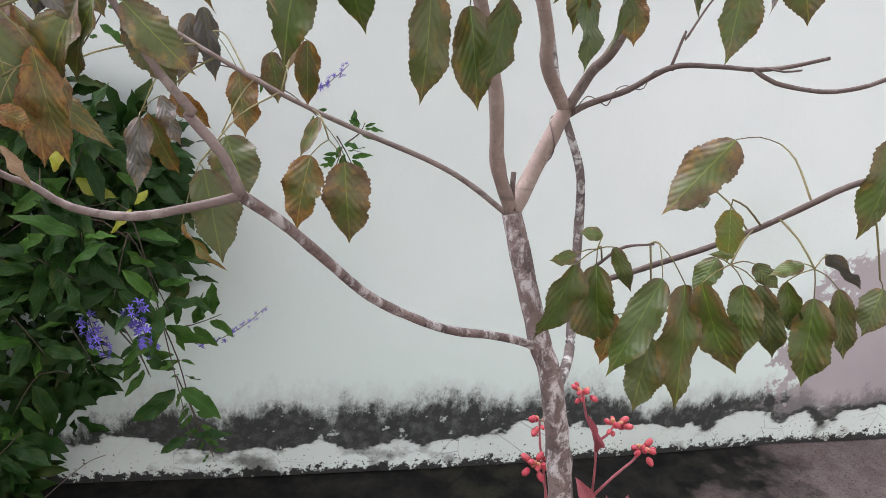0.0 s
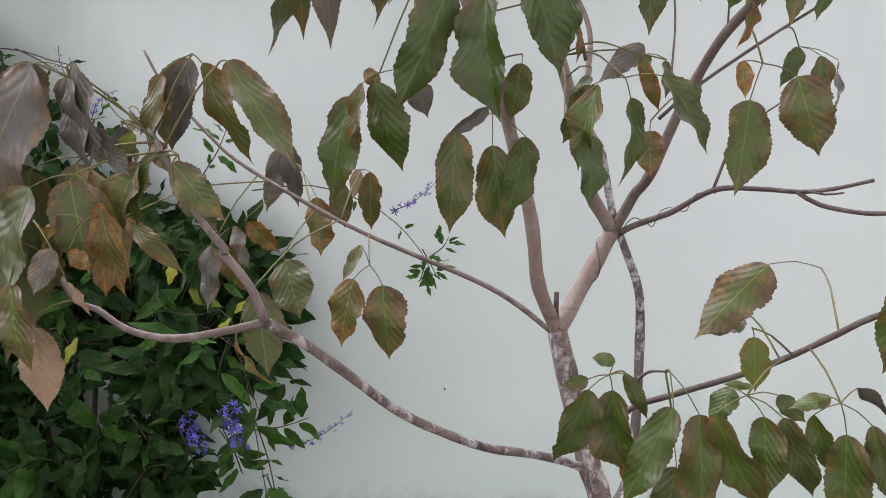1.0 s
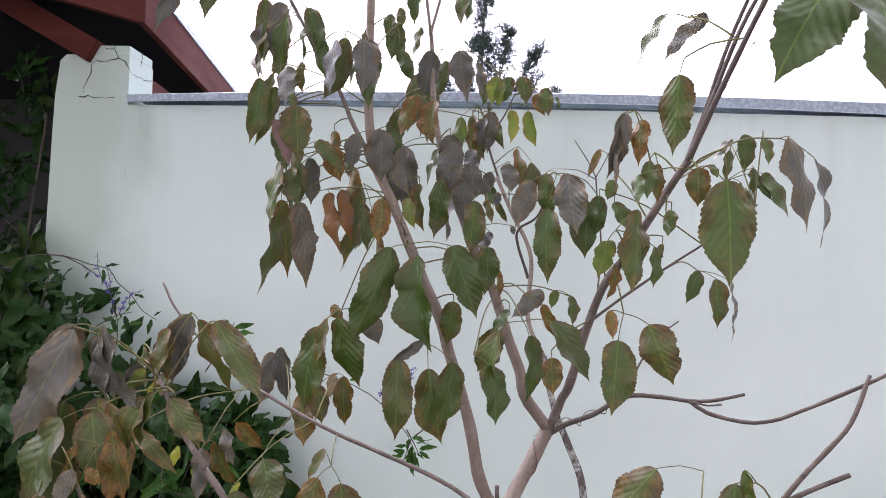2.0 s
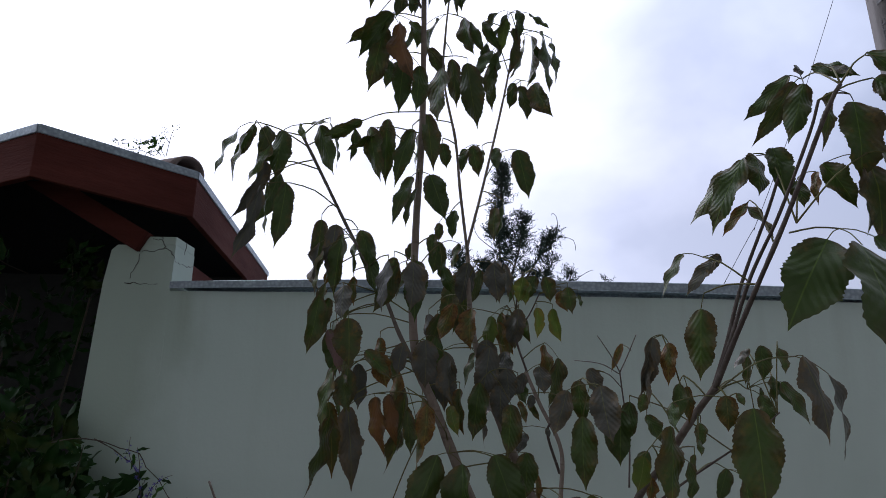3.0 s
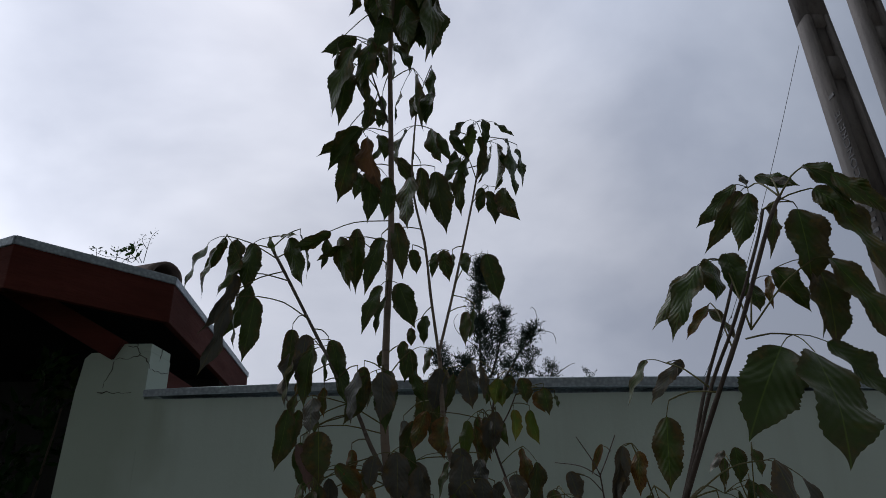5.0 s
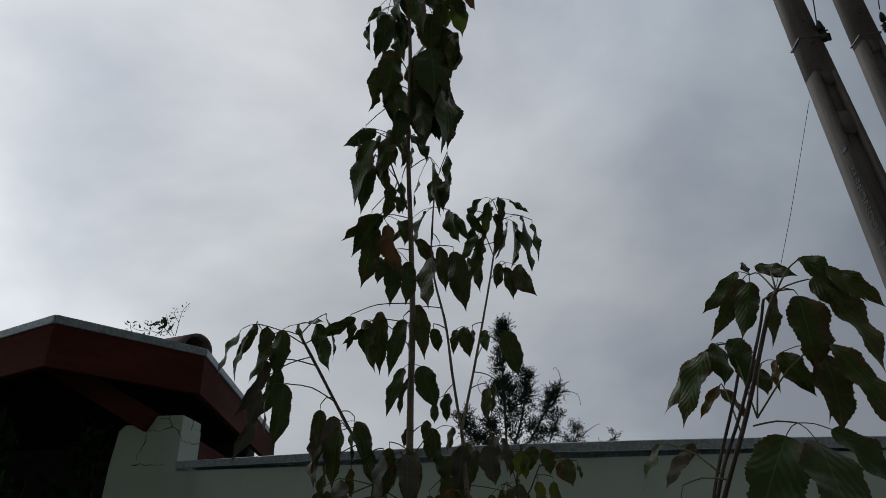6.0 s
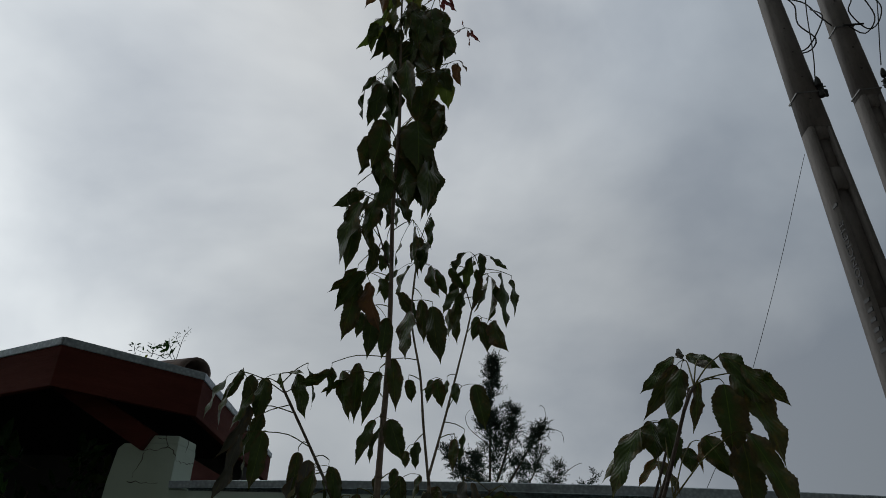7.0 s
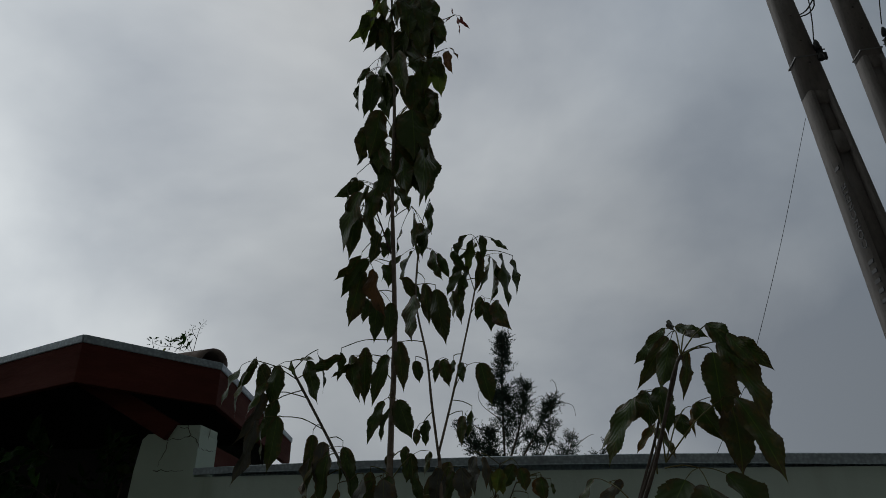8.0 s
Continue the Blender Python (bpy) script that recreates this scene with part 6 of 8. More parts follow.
leaf((1.694, 1.558, 1.98), (1.601, 1.576, 1.969),
     ("g", (1.601, 1.576, 1.957), (1.604, 1.579, 1.858), 0.029, 18))
leaf((1.689, 1.562, 2.003), (1.667, 1.508, 1.984),
     ("p", (1.719, 1.511, 1.978), (1.704, 1.494, 1.87), 0.053, -18),
     ("p", (1.621, 1.518, 1.969), (1.625, 1.514, 1.848), 0.060, 18),
     ("b", (1.688, 1.564, 1.972), (1.662, 1.544, 1.901), 0.023, 18))
leaf((1.811, 1.89, 2.215), (1.742, 1.794, 2.238),
     ("p", (1.742, 1.794, 2.226), (1.732, 1.794, 2.12), 0.048, 18))
leaf((1.792, 1.882, 2.071), (1.767, 1.8, 2.114),
     ("o", (1.745, 1.806, 2.074), (1.764, 1.79, 1.965), 0.032, 27),
     ("y", (1.728, 1.791, 2.085), (1.712, 1.784, 1.996), 0.042, 18),
     ("p", (1.783, 1.8, 2.086), (1.778, 1.801, 2.007), 0.040, 18),
     ("b", (1.77, 1.86, 2.082), (1.781, 1.84, 1.981), 0.030, -40),
     ("g", (1.754, 1.85, 2.102), (1.753, 1.855, 2.053), 0.019, 18))
leaf((1.81, 1.863, 1.99), (1.864, 1.85, 2.03),
     ("o", (1.862, 1.863, 2.027), (1.889, 1.857, 1.92), 0.043, -18),
     ("b", (1.896, 1.844, 1.992), (1.88, 1.846, 1.866), 0.052, -18))
leaf((1.661, 1.445, 1.746), (1.768, 1.382, 1.755),
     ("b", (1.768, 1.382, 1.743), (1.766, 1.375, 1.693), 0.024, -18))
leaf((1.609, 1.456, 1.865), (1.562, 1.445, 1.859),
     ("b", (1.562, 1.445, 1.847), (1.571, 1.438, 1.767), 0.028, 18))
leaf((1.78, 1.536, 1.744), (1.8, 1.442, 1.753),
     ("o", (1.8, 1.442, 1.741), (1.809, 1.427, 1.689), 0.022, -18))
leaf((1.64, 1.449, 1.793), (1.636, 1.378, 1.814),
     ("o", (1.604, 1.383, 1.856), (1.603, 1.369, 1.78), 0.037, -18),
     ("y", (1.645, 1.369, 1.856), (1.658, 1.35, 1.805), 0.027, 18))
leaf((1.714, 1.544, 1.902), (1.766, 1.571, 1.915),
     ("p", (1.766, 1.571, 1.903), (1.754, 1.555, 1.872), 0.021, 18))
leaf((1.755, 1.534, 1.796), (1.773, 1.509, 1.821),
     ("p", (1.79, 1.526, 1.812), (1.773, 1.516, 1.772), 0.027, 18),
     ("p", (1.83, 1.505, 1.822), (1.835, 1.501, 1.805), 0.011, 18),
     ("p", (1.804, 1.527, 1.886), (1.799, 1.526, 1.858), 0.018, -18),
     ("p", (1.77, 1.564, 1.788), (1.756, 1.549, 1.753), 0.025, 18))
leaf((1.991, 1.247, 1.786), (2.047, 1.3, 1.799),
     ("g", (2.047, 1.3, 1.787), (2.035, 1.302, 1.746), 0.015, -18))
leaf((1.972, 1.344, 1.724), (1.948, 1.29, 1.772),
     ("g", (1.97, 1.296, 1.79), (1.946, 1.282, 1.744), 0.029, 18),
     ("o", (1.97, 1.273, 1.751), (1.962, 1.272, 1.698), 0.023, -18))
leaf((1.567, 1.232, 3.509), (1.566, 1.23, 3.535),
     ("r", (1.523, 1.243, 3.559), (1.481, 1.229, 3.502), 0.028, 49),
     ("r", (1.601, 1.247, 3.55), (1.653, 1.24, 3.497), 0.029, -55),
     ("r", (1.513, 1.234, 3.517), (1.461, 1.236, 3.426), 0.043, 18),
     ("r", (1.593, 1.221, 3.494), (1.611, 1.22, 3.417), 0.031, -21),
     ("r", (1.549, 1.229, 3.498), (1.55, 1.22, 3.424), 0.038, 18))
leaf((1.566, 1.231, 3.528), (1.566, 1.23, 3.579),
     ("n", (1.561, 1.236, 3.587), (1.544, 1.22, 3.536), 0.019, -39),
     ("n", (1.574, 1.222, 3.574), (1.598, 1.219, 3.537), 0.015, -31),
     ("n", (1.567, 1.222, 3.585), (1.562, 1.22, 3.631), 0.016, -35),
     ("n", (1.552, 1.244, 3.611), (1.539, 1.235, 3.613), 0.010, 18),
     ("n", (1.573, 1.243, 3.612), (1.596, 1.241, 3.619), 0.012, 18))
leaf((1.572, 1.238, 3.356), (1.531, 1.24, 3.405),
     ("y", (1.528, 1.252, 3.422), (1.456, 1.249, 3.266), 0.058, -54),
     ("y", (1.521, 1.241, 3.345), (1.476, 1.246, 3.257), 0.034, 24),
     ("g", (1.544, 1.242, 3.348), (1.538, 1.244, 3.227), 0.048, -18))
leaf((1.571, 1.237, 3.375), (1.609, 1.22, 3.404),
     ("y", (1.55, 1.222, 3.417), (1.543, 1.214, 3.299), 0.060, 18),
     ("g", (1.605, 1.215, 3.399), (1.628, 1.2, 3.263), 0.057, 18),
     ("g", (1.655, 1.215, 3.373), (1.676, 1.2, 3.225), 0.062, -18))
leaf((1.576, 1.242, 3.244), (1.649, 1.24, 3.343),
     ("g", (1.685, 1.235, 3.328), (1.7, 1.23, 3.202), 0.057, 18),
     ("g", (1.621, 1.233, 3.306), (1.591, 1.233, 3.197), 0.060, 18),
     ("b", (1.666, 1.242, 3.279), (1.681, 1.238, 3.164), 0.053, 18))
leaf((1.572, 1.239, 3.337), (1.672, 1.24, 3.453),
     ("n", (1.661, 1.259, 3.473), (1.637, 1.254, 3.443), 0.007, 18),
     ("n", (1.677, 1.24, 3.452), (1.723, 1.229, 3.376), 0.017, 62),
     ("n", (1.674, 1.221, 3.421), (1.685, 1.214, 3.361), 0.012, -42),
     ("n", (1.665, 1.224, 3.453), (1.659, 1.203, 3.446), 0.006, 18))
leaf((1.577, 1.243, 3.22), (1.749, 1.24, 3.327),
     ("n", (1.752, 1.251, 3.337), (1.768, 1.249, 3.259), 0.015, -56),
     ("n", (1.738, 1.243, 3.326), (1.719, 1.245, 3.312), 0.007, 18),
     ("n", (1.765, 1.242, 3.323), (1.782, 1.226, 3.262), 0.012, 57),
     ("n", (1.742, 1.249, 3.34), (1.738, 1.241, 3.357), 0.006, -18))
leaf((1.58, 1.246, 3.147), (1.707, 1.23, 3.193),
     ("r", (1.725, 1.22, 3.182), (1.737, 1.2, 3.098), 0.030, 43),
     ("r", (1.737, 1.247, 3.217), (1.759, 1.235, 3.164), 0.020, -54),
     ("y", (1.698, 1.223, 3.157), (1.711, 1.22, 3.046), 0.045, -18),
     ("y", (1.67, 1.221, 3.148), (1.657, 1.212, 3.048), 0.045, -18))
leaf((1.58, 1.246, 3.147), (1.539, 1.25, 3.203),
     ("g", (1.558, 1.246, 3.223), (1.55, 1.23, 3.095), 0.054, 18),
     ("g", (1.527, 1.262, 3.154), (1.503, 1.267, 3.027), 0.040, -18),
     ("g", (1.511, 1.255, 3.179), (1.483, 1.237, 3.109), 0.019, -37))
leaf((1.581, 1.247, 3.122), (1.614, 1.23, 3.19),
     ("g", (1.596, 1.213, 3.187), (1.619, 1.202, 3.028), 0.057, -18),
     ("g", (1.64, 1.242, 3.128), (1.635, 1.234, 2.998), 0.053, -18))
leaf((1.58, 1.285, 2.937), (1.55, 1.266, 2.938),
     ("g", (1.55, 1.266, 2.926), (1.58, 1.242, 2.838), 0.035, 32))
leaf((1.582, 1.271, 2.972), (1.546, 1.26, 3.035),
     ("g", (1.548, 1.246, 3.025), (1.541, 1.237, 2.882), 0.068, -18),
     ("g", (1.516, 1.241, 2.969), (1.509, 1.234, 2.868), 0.046, -26))
leaf((1.583, 1.264, 2.99), (1.654, 1.24, 3.059),
     ("g", (1.668, 1.254, 3.059), (1.679, 1.252, 2.944), 0.069, 18),
     ("g", (1.637, 1.222, 3.001), (1.652, 1.214, 2.858), 0.091, 9),
     ("g", (1.593, 1.258, 3.012), (1.61, 1.264, 2.905), 0.072, 12))
leaf((1.576, 1.306, 2.885), (1.621, 1.275, 2.985),
     ("g", (1.607, 1.294, 2.981), (1.62, 1.295, 2.785), 0.077, -7),
     ("g", (1.663, 1.26, 2.954), (1.674, 1.246, 2.735), 0.079, -47),
     ("g", (1.636, 1.293, 2.911), (1.653, 1.291, 2.796), 0.065, -25))
leaf((1.576, 1.306, 2.885), (1.533, 1.289, 2.946),
     ("g", (1.529, 1.293, 2.935), (1.554, 1.284, 2.835), 0.038, -43),
     ("g", (1.507, 1.285, 2.954), (1.486, 1.291, 2.883), 0.027, -50),
     ("g", (1.565, 1.28, 2.877), (1.55, 1.283, 2.787), 0.043, 36))
leaf((1.573, 1.328, 2.832), (1.588, 1.33, 2.84),
     ("g", (1.588, 1.33, 2.828), (1.623, 1.329, 2.765), 0.035, -1))
leaf((1.572, 1.34, 2.796), (1.485, 1.313, 2.85),
     ("g", (1.496, 1.332, 2.86), (1.428, 1.309, 2.806), 0.033, -51),
     ("g", (1.532, 1.322, 2.84), (1.506, 1.324, 2.721), 0.054, -21),
     ("g", (1.49, 1.313, 2.821), (1.441, 1.313, 2.659), 0.061, 34))
leaf((2.149, 1.142, 1.448), (2.109, 1.1, 1.488),
     ("g", (2.089, 1.116, 1.482), (2.084, 1.107, 1.368), 0.044, 18),
     ("g", (2.091, 1.092, 1.506), (2.103, 1.093, 1.454), 0.018, 34))
leaf((1.581, 1.247, 3.122), (1.538, 1.26, 3.181),
     ("g", (1.506, 1.278, 3.184), (1.505, 1.257, 3.046), 0.050, 18),
     ("g", (1.555, 1.263, 3.162), (1.57, 1.259, 3.024), 0.054, -18),
     ("g", (1.485, 1.262, 3.137), (1.487, 1.245, 3.021), 0.032, 27))
leaf((1.583, 1.264, 2.99), (1.635, 1.263, 2.988),
     ("g", (1.635, 1.263, 2.976), (1.651, 1.257, 2.839), 0.079, 15))
leaf((1.583, 1.264, 2.99), (1.636, 1.26, 3.066),
     ("g", (1.667, 1.256, 3.071), (1.675, 1.238, 2.939), 0.063, -18),
     ("g", (1.699, 1.245, 3.047), (1.687, 1.243, 2.943), 0.059, -18))
leaf((1.577, 1.299, 2.902), (1.613, 1.283, 2.964),
     ("g", (1.658, 1.287, 2.951), (1.672, 1.274, 2.759), 0.070, -43),
     ("g", (1.628, 1.29, 2.92), (1.637, 1.289, 2.807), 0.065, -16),
     ("g", (1.609, 1.275, 2.897), (1.61, 1.265, 2.788), 0.060, -7),
     ("g", (1.546, 1.28, 2.957), (1.547, 1.264, 2.841), 0.046, 2))
leaf((1.572, 1.238, 3.356), (1.499, 1.233, 3.362),
     ("y", (1.499, 1.233, 3.35), (1.495, 1.231, 3.25), 0.035, 18))
leaf((1.575, 1.242, 3.269), (1.582, 1.24, 3.382),
     ("g", (1.566, 1.254, 3.387), (1.556, 1.233, 3.219), 0.055, 18),
     ("g", (1.616, 1.257, 3.396), (1.63, 1.257, 3.244), 0.059, 18))
leaf((1.569, 1.235, 3.432), (1.578, 1.24, 3.486),
     ("y", (1.543, 1.248, 3.486), (1.532, 1.231, 3.396), 0.043, 18),
     ("y", (1.594, 1.249, 3.47), (1.614, 1.235, 3.357), 0.050, 18),
     ("g", (1.621, 1.25, 3.423), (1.638, 1.238, 3.303), 0.056, 18))
leaf((1.889, 1.207, 1.333), (1.884, 1.178, 1.343),
     ("g", (1.886, 1.162, 1.308), (1.831, 1.147, 1.191), 0.045, 31),
     ("g", (1.916, 1.164, 1.3), (1.936, 1.151, 1.138), 0.049, 20))
leaf((1.897, 1.34, 1.261), (1.825, 1.207, 1.326),
     ("g", (1.803, 1.21, 1.306), (1.771, 1.211, 1.199), 0.053, 8),
     ("g", (1.802, 1.212, 1.318), (1.772, 1.21, 1.31), 0.019, 7),
     ("g", (1.835, 1.225, 1.3), (1.857, 1.226, 1.181), 0.052, 21),
     ("b", (1.839, 1.194, 1.333), (1.869, 1.189, 1.274), 0.020, 24),
     ("g", (1.832, 1.213, 1.341), (1.804, 1.213, 1.344), 0.018, 13))
leaf((1.889, 1.207, 1.333), (1.916, 1.226, 1.23),
     ("b", (1.916, 1.213, 1.21), (1.904, 1.206, 1.108), 0.054, 31),
     ("o", (1.874, 1.235, 1.231), (1.866, 1.229, 1.158), 0.034, 26))
leaf((2.044, 1.243, 1.34), (1.963, 1.159, 1.326),
     ("g", (1.929, 1.154, 1.305), (1.996, 1.155, 1.171), 0.051, 48),
     ("g", (1.985, 1.159, 1.302), (1.992, 1.142, 1.213), 0.041, 32),
     ("b", (2.01, 1.166, 1.298), (2.062, 1.167, 1.189), 0.037, 35),
     ("g", (1.95, 1.167, 1.331), (1.924, 1.159, 1.29), 0.030, 22),
     ("b", (2.007, 1.177, 1.32), (2.031, 1.158, 1.295), 0.025, 25),
     ("y", (1.973, 1.169, 1.333), (1.941, 1.167, 1.338), 0.011, 18))
leaf((2.049, 1.236, 1.347), (1.984, 1.21, 1.387),
     ("y", (1.997, 1.229, 1.37), (1.999, 1.212, 1.306), 0.035, 34))
leaf((2.057, 1.219, 1.363), (2.055, 1.141, 1.328),
     ("g", (2.039, 1.159, 1.306), (2.072, 1.162, 1.228), 0.031, 24),
     ("g", (2.071, 1.148, 1.289), (2.085, 1.145, 1.163), 0.052, 39),
     ("b", (2.092, 1.14, 1.304), (2.124, 1.134, 1.205), 0.031, 37),
     ("g", (2.052, 1.155, 1.329), (2.004, 1.138, 1.324), 0.019, 23),
     ("p", (2.082, 1.158, 1.339), (2.145, 1.159, 1.286), 0.027, 60))
leaf((2.105, 1.155, 1.427), (2.144, 1.141, 1.315),
     ("b", (2.156, 1.145, 1.302), (2.13, 1.127, 1.251), 0.038, 38))
leaf((2.041, 1.247, 1.336), (2.035, 1.336, 1.37),
     ("g", (2.035, 1.336, 1.358), (1.976, 1.322, 1.346), 0.034, 33))
leaf((2.072, 1.19, 1.39), (2.128, 1.34, 1.432),
     ("b", (2.05, 1.325, 1.438), (1.959, 1.311, 1.342), 0.066, 28))
leaf((1.571, 1.240, 3.365), (1.588, 1.220, 3.397),
     ("g", (1.593, 1.220, 3.406), (1.579, 1.200, 3.275), 0.052, 15),
     ("g", (1.634, 1.220, 3.375), (1.618, 1.200, 3.234), 0.061, -20),
     ("g", (1.654, 1.220, 3.373), (1.708, 1.200, 3.284), 0.048, 25))
leaf((1.575, 1.240, 3.274), (1.649, 1.220, 3.302),
     ("b", (1.668, 1.220, 3.311), (1.657, 1.200, 3.187), 0.057, 20),
     ("g", (1.694, 1.220, 3.305), (1.724, 1.200, 3.205), 0.044, -15),
     ("b", (1.640, 1.220, 3.288), (1.676, 1.200, 3.157), 0.054, -25),
     ("y", (1.637, 1.220, 3.255), (1.666, 1.200, 3.178), 0.038, 10))
leaf((1.577, 1.240, 3.222), (1.607, 1.260, 3.286),
     ("g", (1.603, 1.260, 3.299), (1.581, 1.240, 3.155), 0.068, 10),
     ("g", (1.626, 1.260, 3.246), (1.660, 1.240, 3.102), 0.073, -15),
     ("g", (1.577, 1.260, 3.250), (1.598, 1.240, 3.107), 0.064, 25))
leaf((1.575, 1.240, 3.253), (1.536, 1.250, 3.334),
     ("g", (1.529, 1.250, 3.348), (1.513, 1.230, 3.221), 0.046, -20),
     ("g", (1.549, 1.250, 3.333), (1.576, 1.230, 3.191), 0.052, 15))
leaf((1.582, 1.240, 3.074), (1.589, 1.270, 3.145),
     ("g", (1.558, 1.270, 3.128), (1.555, 1.250, 3.005), 0.062, 15),
     ("g", (1.612, 1.270, 3.134), (1.654, 1.250, 2.998), 0.072, -10),
     ("g", (1.650, 1.270, 3.108), (1.698, 1.250, 2.984), 0.059, 20),
     ("g", (1.525, 1.270, 3.164), (1.517, 1.250, 3.030), 0.054, -25))
leaf((1.580, 1.240, 3.132), (1.671, 1.240, 3.180),
     ("g", (1.686, 1.240, 3.183), (1.719, 1.220, 3.090), 0.043, 20),
     ("y", (1.655, 1.240, 3.173), (1.681, 1.220, 3.062), 0.050, -20))
leaf((1.567, 1.240, 3.463), (1.568, 1.220, 3.496),
     ("r", (1.533, 1.220, 3.499), (1.512, 1.200, 3.367), 0.044, 20),
     ("b", (1.558, 1.220, 3.487), (1.552, 1.200, 3.385), 0.033, -15),
     ("g", (1.574, 1.220, 3.490), (1.601, 1.200, 3.394), 0.030, 25))
leaf((1.564, 1.240, 3.546), (1.566, 1.220, 3.587),
     ("n", (1.556, 1.220, 3.603), (1.550, 1.200, 3.518), 0.015, 30),
     ("n", (1.571, 1.220, 3.592), (1.596, 1.200, 3.528), 0.015, -30),
     ("n", (1.572, 1.220, 3.548), (1.546, 1.200, 3.512), 0.020, 10),
     ("n", (1.576, 1.220, 3.547), (1.612, 1.200, 3.516), 0.015, -20),
     ("n", (1.553, 1.220, 3.609), (1.584, 1.200, 3.599), 0.015, 40))
leaf((1.648, 1.240, 3.380), (1.667, 1.240, 3.456),
     ("n", (1.653, 1.240, 3.471), (1.647, 1.220, 3.414), 0.012, 15),
     ("n", (1.689, 1.240, 3.449), (1.717, 1.220, 3.398), 0.013, -20),
     ("n", (1.684, 1.240, 3.435), (1.690, 1.220, 3.374), 0.013, 20))

# ---- flowering climber against the wall ----
def vine_blade(seed):
    """A long elliptic leaf with a wavy, bluntly toothed margin."""
    def half(y):
        return 0.5 * math.sin(math.pi * min(1.0, y ** 0.86)) ** 0.8 if 0 < y < 1 else 0.0
    return blade(seed, 7, 2, 0.03, 0.22, 0.22, 0.04, 0.004, half)


climber = thing("flowering_climber", (0.62, 2.42, 0), "dense flowering climber with glossy leaves and violet-blue flowers", "shrub")
vine_rng = random.Random(5)
SKYLINE = [(-0.6, 1.85), (0.0, 1.82), (0.30, 1.74), (0.40, 1.57), (0.52, 1.50), (0.66, 1.40), (0.80, 1.34), (0.98, 1.30), (1.08, 1.20), (1.16, 0.95), (1.20, 0.6), (1.22, 0.4)]
FOOTLINE = [(-0.6, 0.0), (0.62, 0.08), (0.74, 0.30), (0.82, 0.62), (1.0, 0.86), (1.1, 1.0), (1.3, 1.0)]


def along(line, x):
    for (a, u), (b, v) in zip(line, line[1:]):
        if x <= b:
            return u + (v - u) * max(0.0, x - a) / (b - a)
    return line[-1][1]


def vine_leaf(owner, base, tip, width, face, loose, rng, fresh=False):
    """One leaf: an object of its own, or joined into the bmesh of the inner leaves."""
    skin = VINE_YELLOW if rng.random() < 0.012 else VINE_FRESH if fresh or rng.random() < 0.20 else VINE_LEAF
    m = blade_pose(base, tip, width, rng.uniform(-25, 25), face)
    if loose is None:
        ob = new("leaf", blade_mesh("vine_leaf", rng.randrange(5), skin, vine_blade))
        ob.parent = owner
        ob.matrix_parent_inverse = Matrix.Translation(-owner.location)
        ob.matrix_basis = m
    else:
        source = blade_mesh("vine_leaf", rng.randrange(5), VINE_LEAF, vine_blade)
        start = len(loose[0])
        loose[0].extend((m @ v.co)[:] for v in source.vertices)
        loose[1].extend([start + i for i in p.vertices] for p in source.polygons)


def shoot(owner, points, pairs, size, loose, rng, wood=0.0022, fresh=False):
    """A leafy shoot: a thin stem with leaves in opposite pairs."""
    way = spline(points, 0.02)
    keep(part("stem", tube(points, wood, wood * 0.5, 5, 0.04), VINE_BARK, owner)) if loose is None else None
    for i in range(pairs):
        t = 0.25 + 0.75 * (i + 1) / pairs
        k = min(len(way) - 2, int(t * (len(way) - 1)))
        p, d = way[k], (way[k + 1] - way[k]).normalized()
        side_way = d.cross(Vector((rng.uniform(-0.6, 0.6), -1, rng.uniform(-0.2, 0.9)))).normalized()
        for sign in (-1, 1):
            length = size * rng.uniform(0.6, 1.25)
            out = (side_way * sign * 0.85 + d * rng.uniform(0.2, 0.75) + Vector((0, rng.uniform(-0.45, 0.1), rng.uniform(-0.5, 0.35)))).normalized()
            base = p + out * 0.008
            tip = base + out * length
            if p.y < WALL_Y and tip.y > WALL_Y - 0.02:
                tip.y = WALL_Y - 0.03
            vine_leaf(owner, base, tip, length * rng.uniform(0.30, 0.42), (rng.uniform(-0.7, 0.7), -0.55, rng.uniform(0.1, 1.1)), loose, rng, fresh)


def fill(owner, count, rng, box, depth, size, outer):
    """Shoots spread through a clump between its foot line and skyline; the nearer ones are objects."""
    loose = ([], [])
    for i in range(count):
        front = i < outer
        x = rng.uniform(*box)
        low, high = along(FOOTLINE, x), along(SKYLINE, x)
        z = rng.uniform(low, high)
        y = rng.uniform(depth[0], depth[0] + 0.16) if front else rng.uniform(depth[0] + 0.22, depth[1])
        lean = rng.uniform(-0.16, 0.20)
        p = Vector((x - lean * 0.6, y + 0.05, z - rng.uniform(0.02, 0.10)))
        q = Vector((x, y, z))
        r = q + Vector((lean * 0.7, rng.uniform(-0.10, 0.0), rng.uniform(-0.16, 0.10)))
        r.z = min(r.z, along(SKYLINE, r.x) + 0.02)
        shoot(owner, (p, q, r), rng.randrange(3, 6), size, None if front else loose, rng)
    # inner leaves all take the darkest green, painting in the clump's own shade
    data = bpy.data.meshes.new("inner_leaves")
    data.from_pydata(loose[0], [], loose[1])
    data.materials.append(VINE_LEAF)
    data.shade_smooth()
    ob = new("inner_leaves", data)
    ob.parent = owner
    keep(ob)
    tagged(ob, "inner leaves of the climber, all darkest green for the shade inside", kind="stuff")


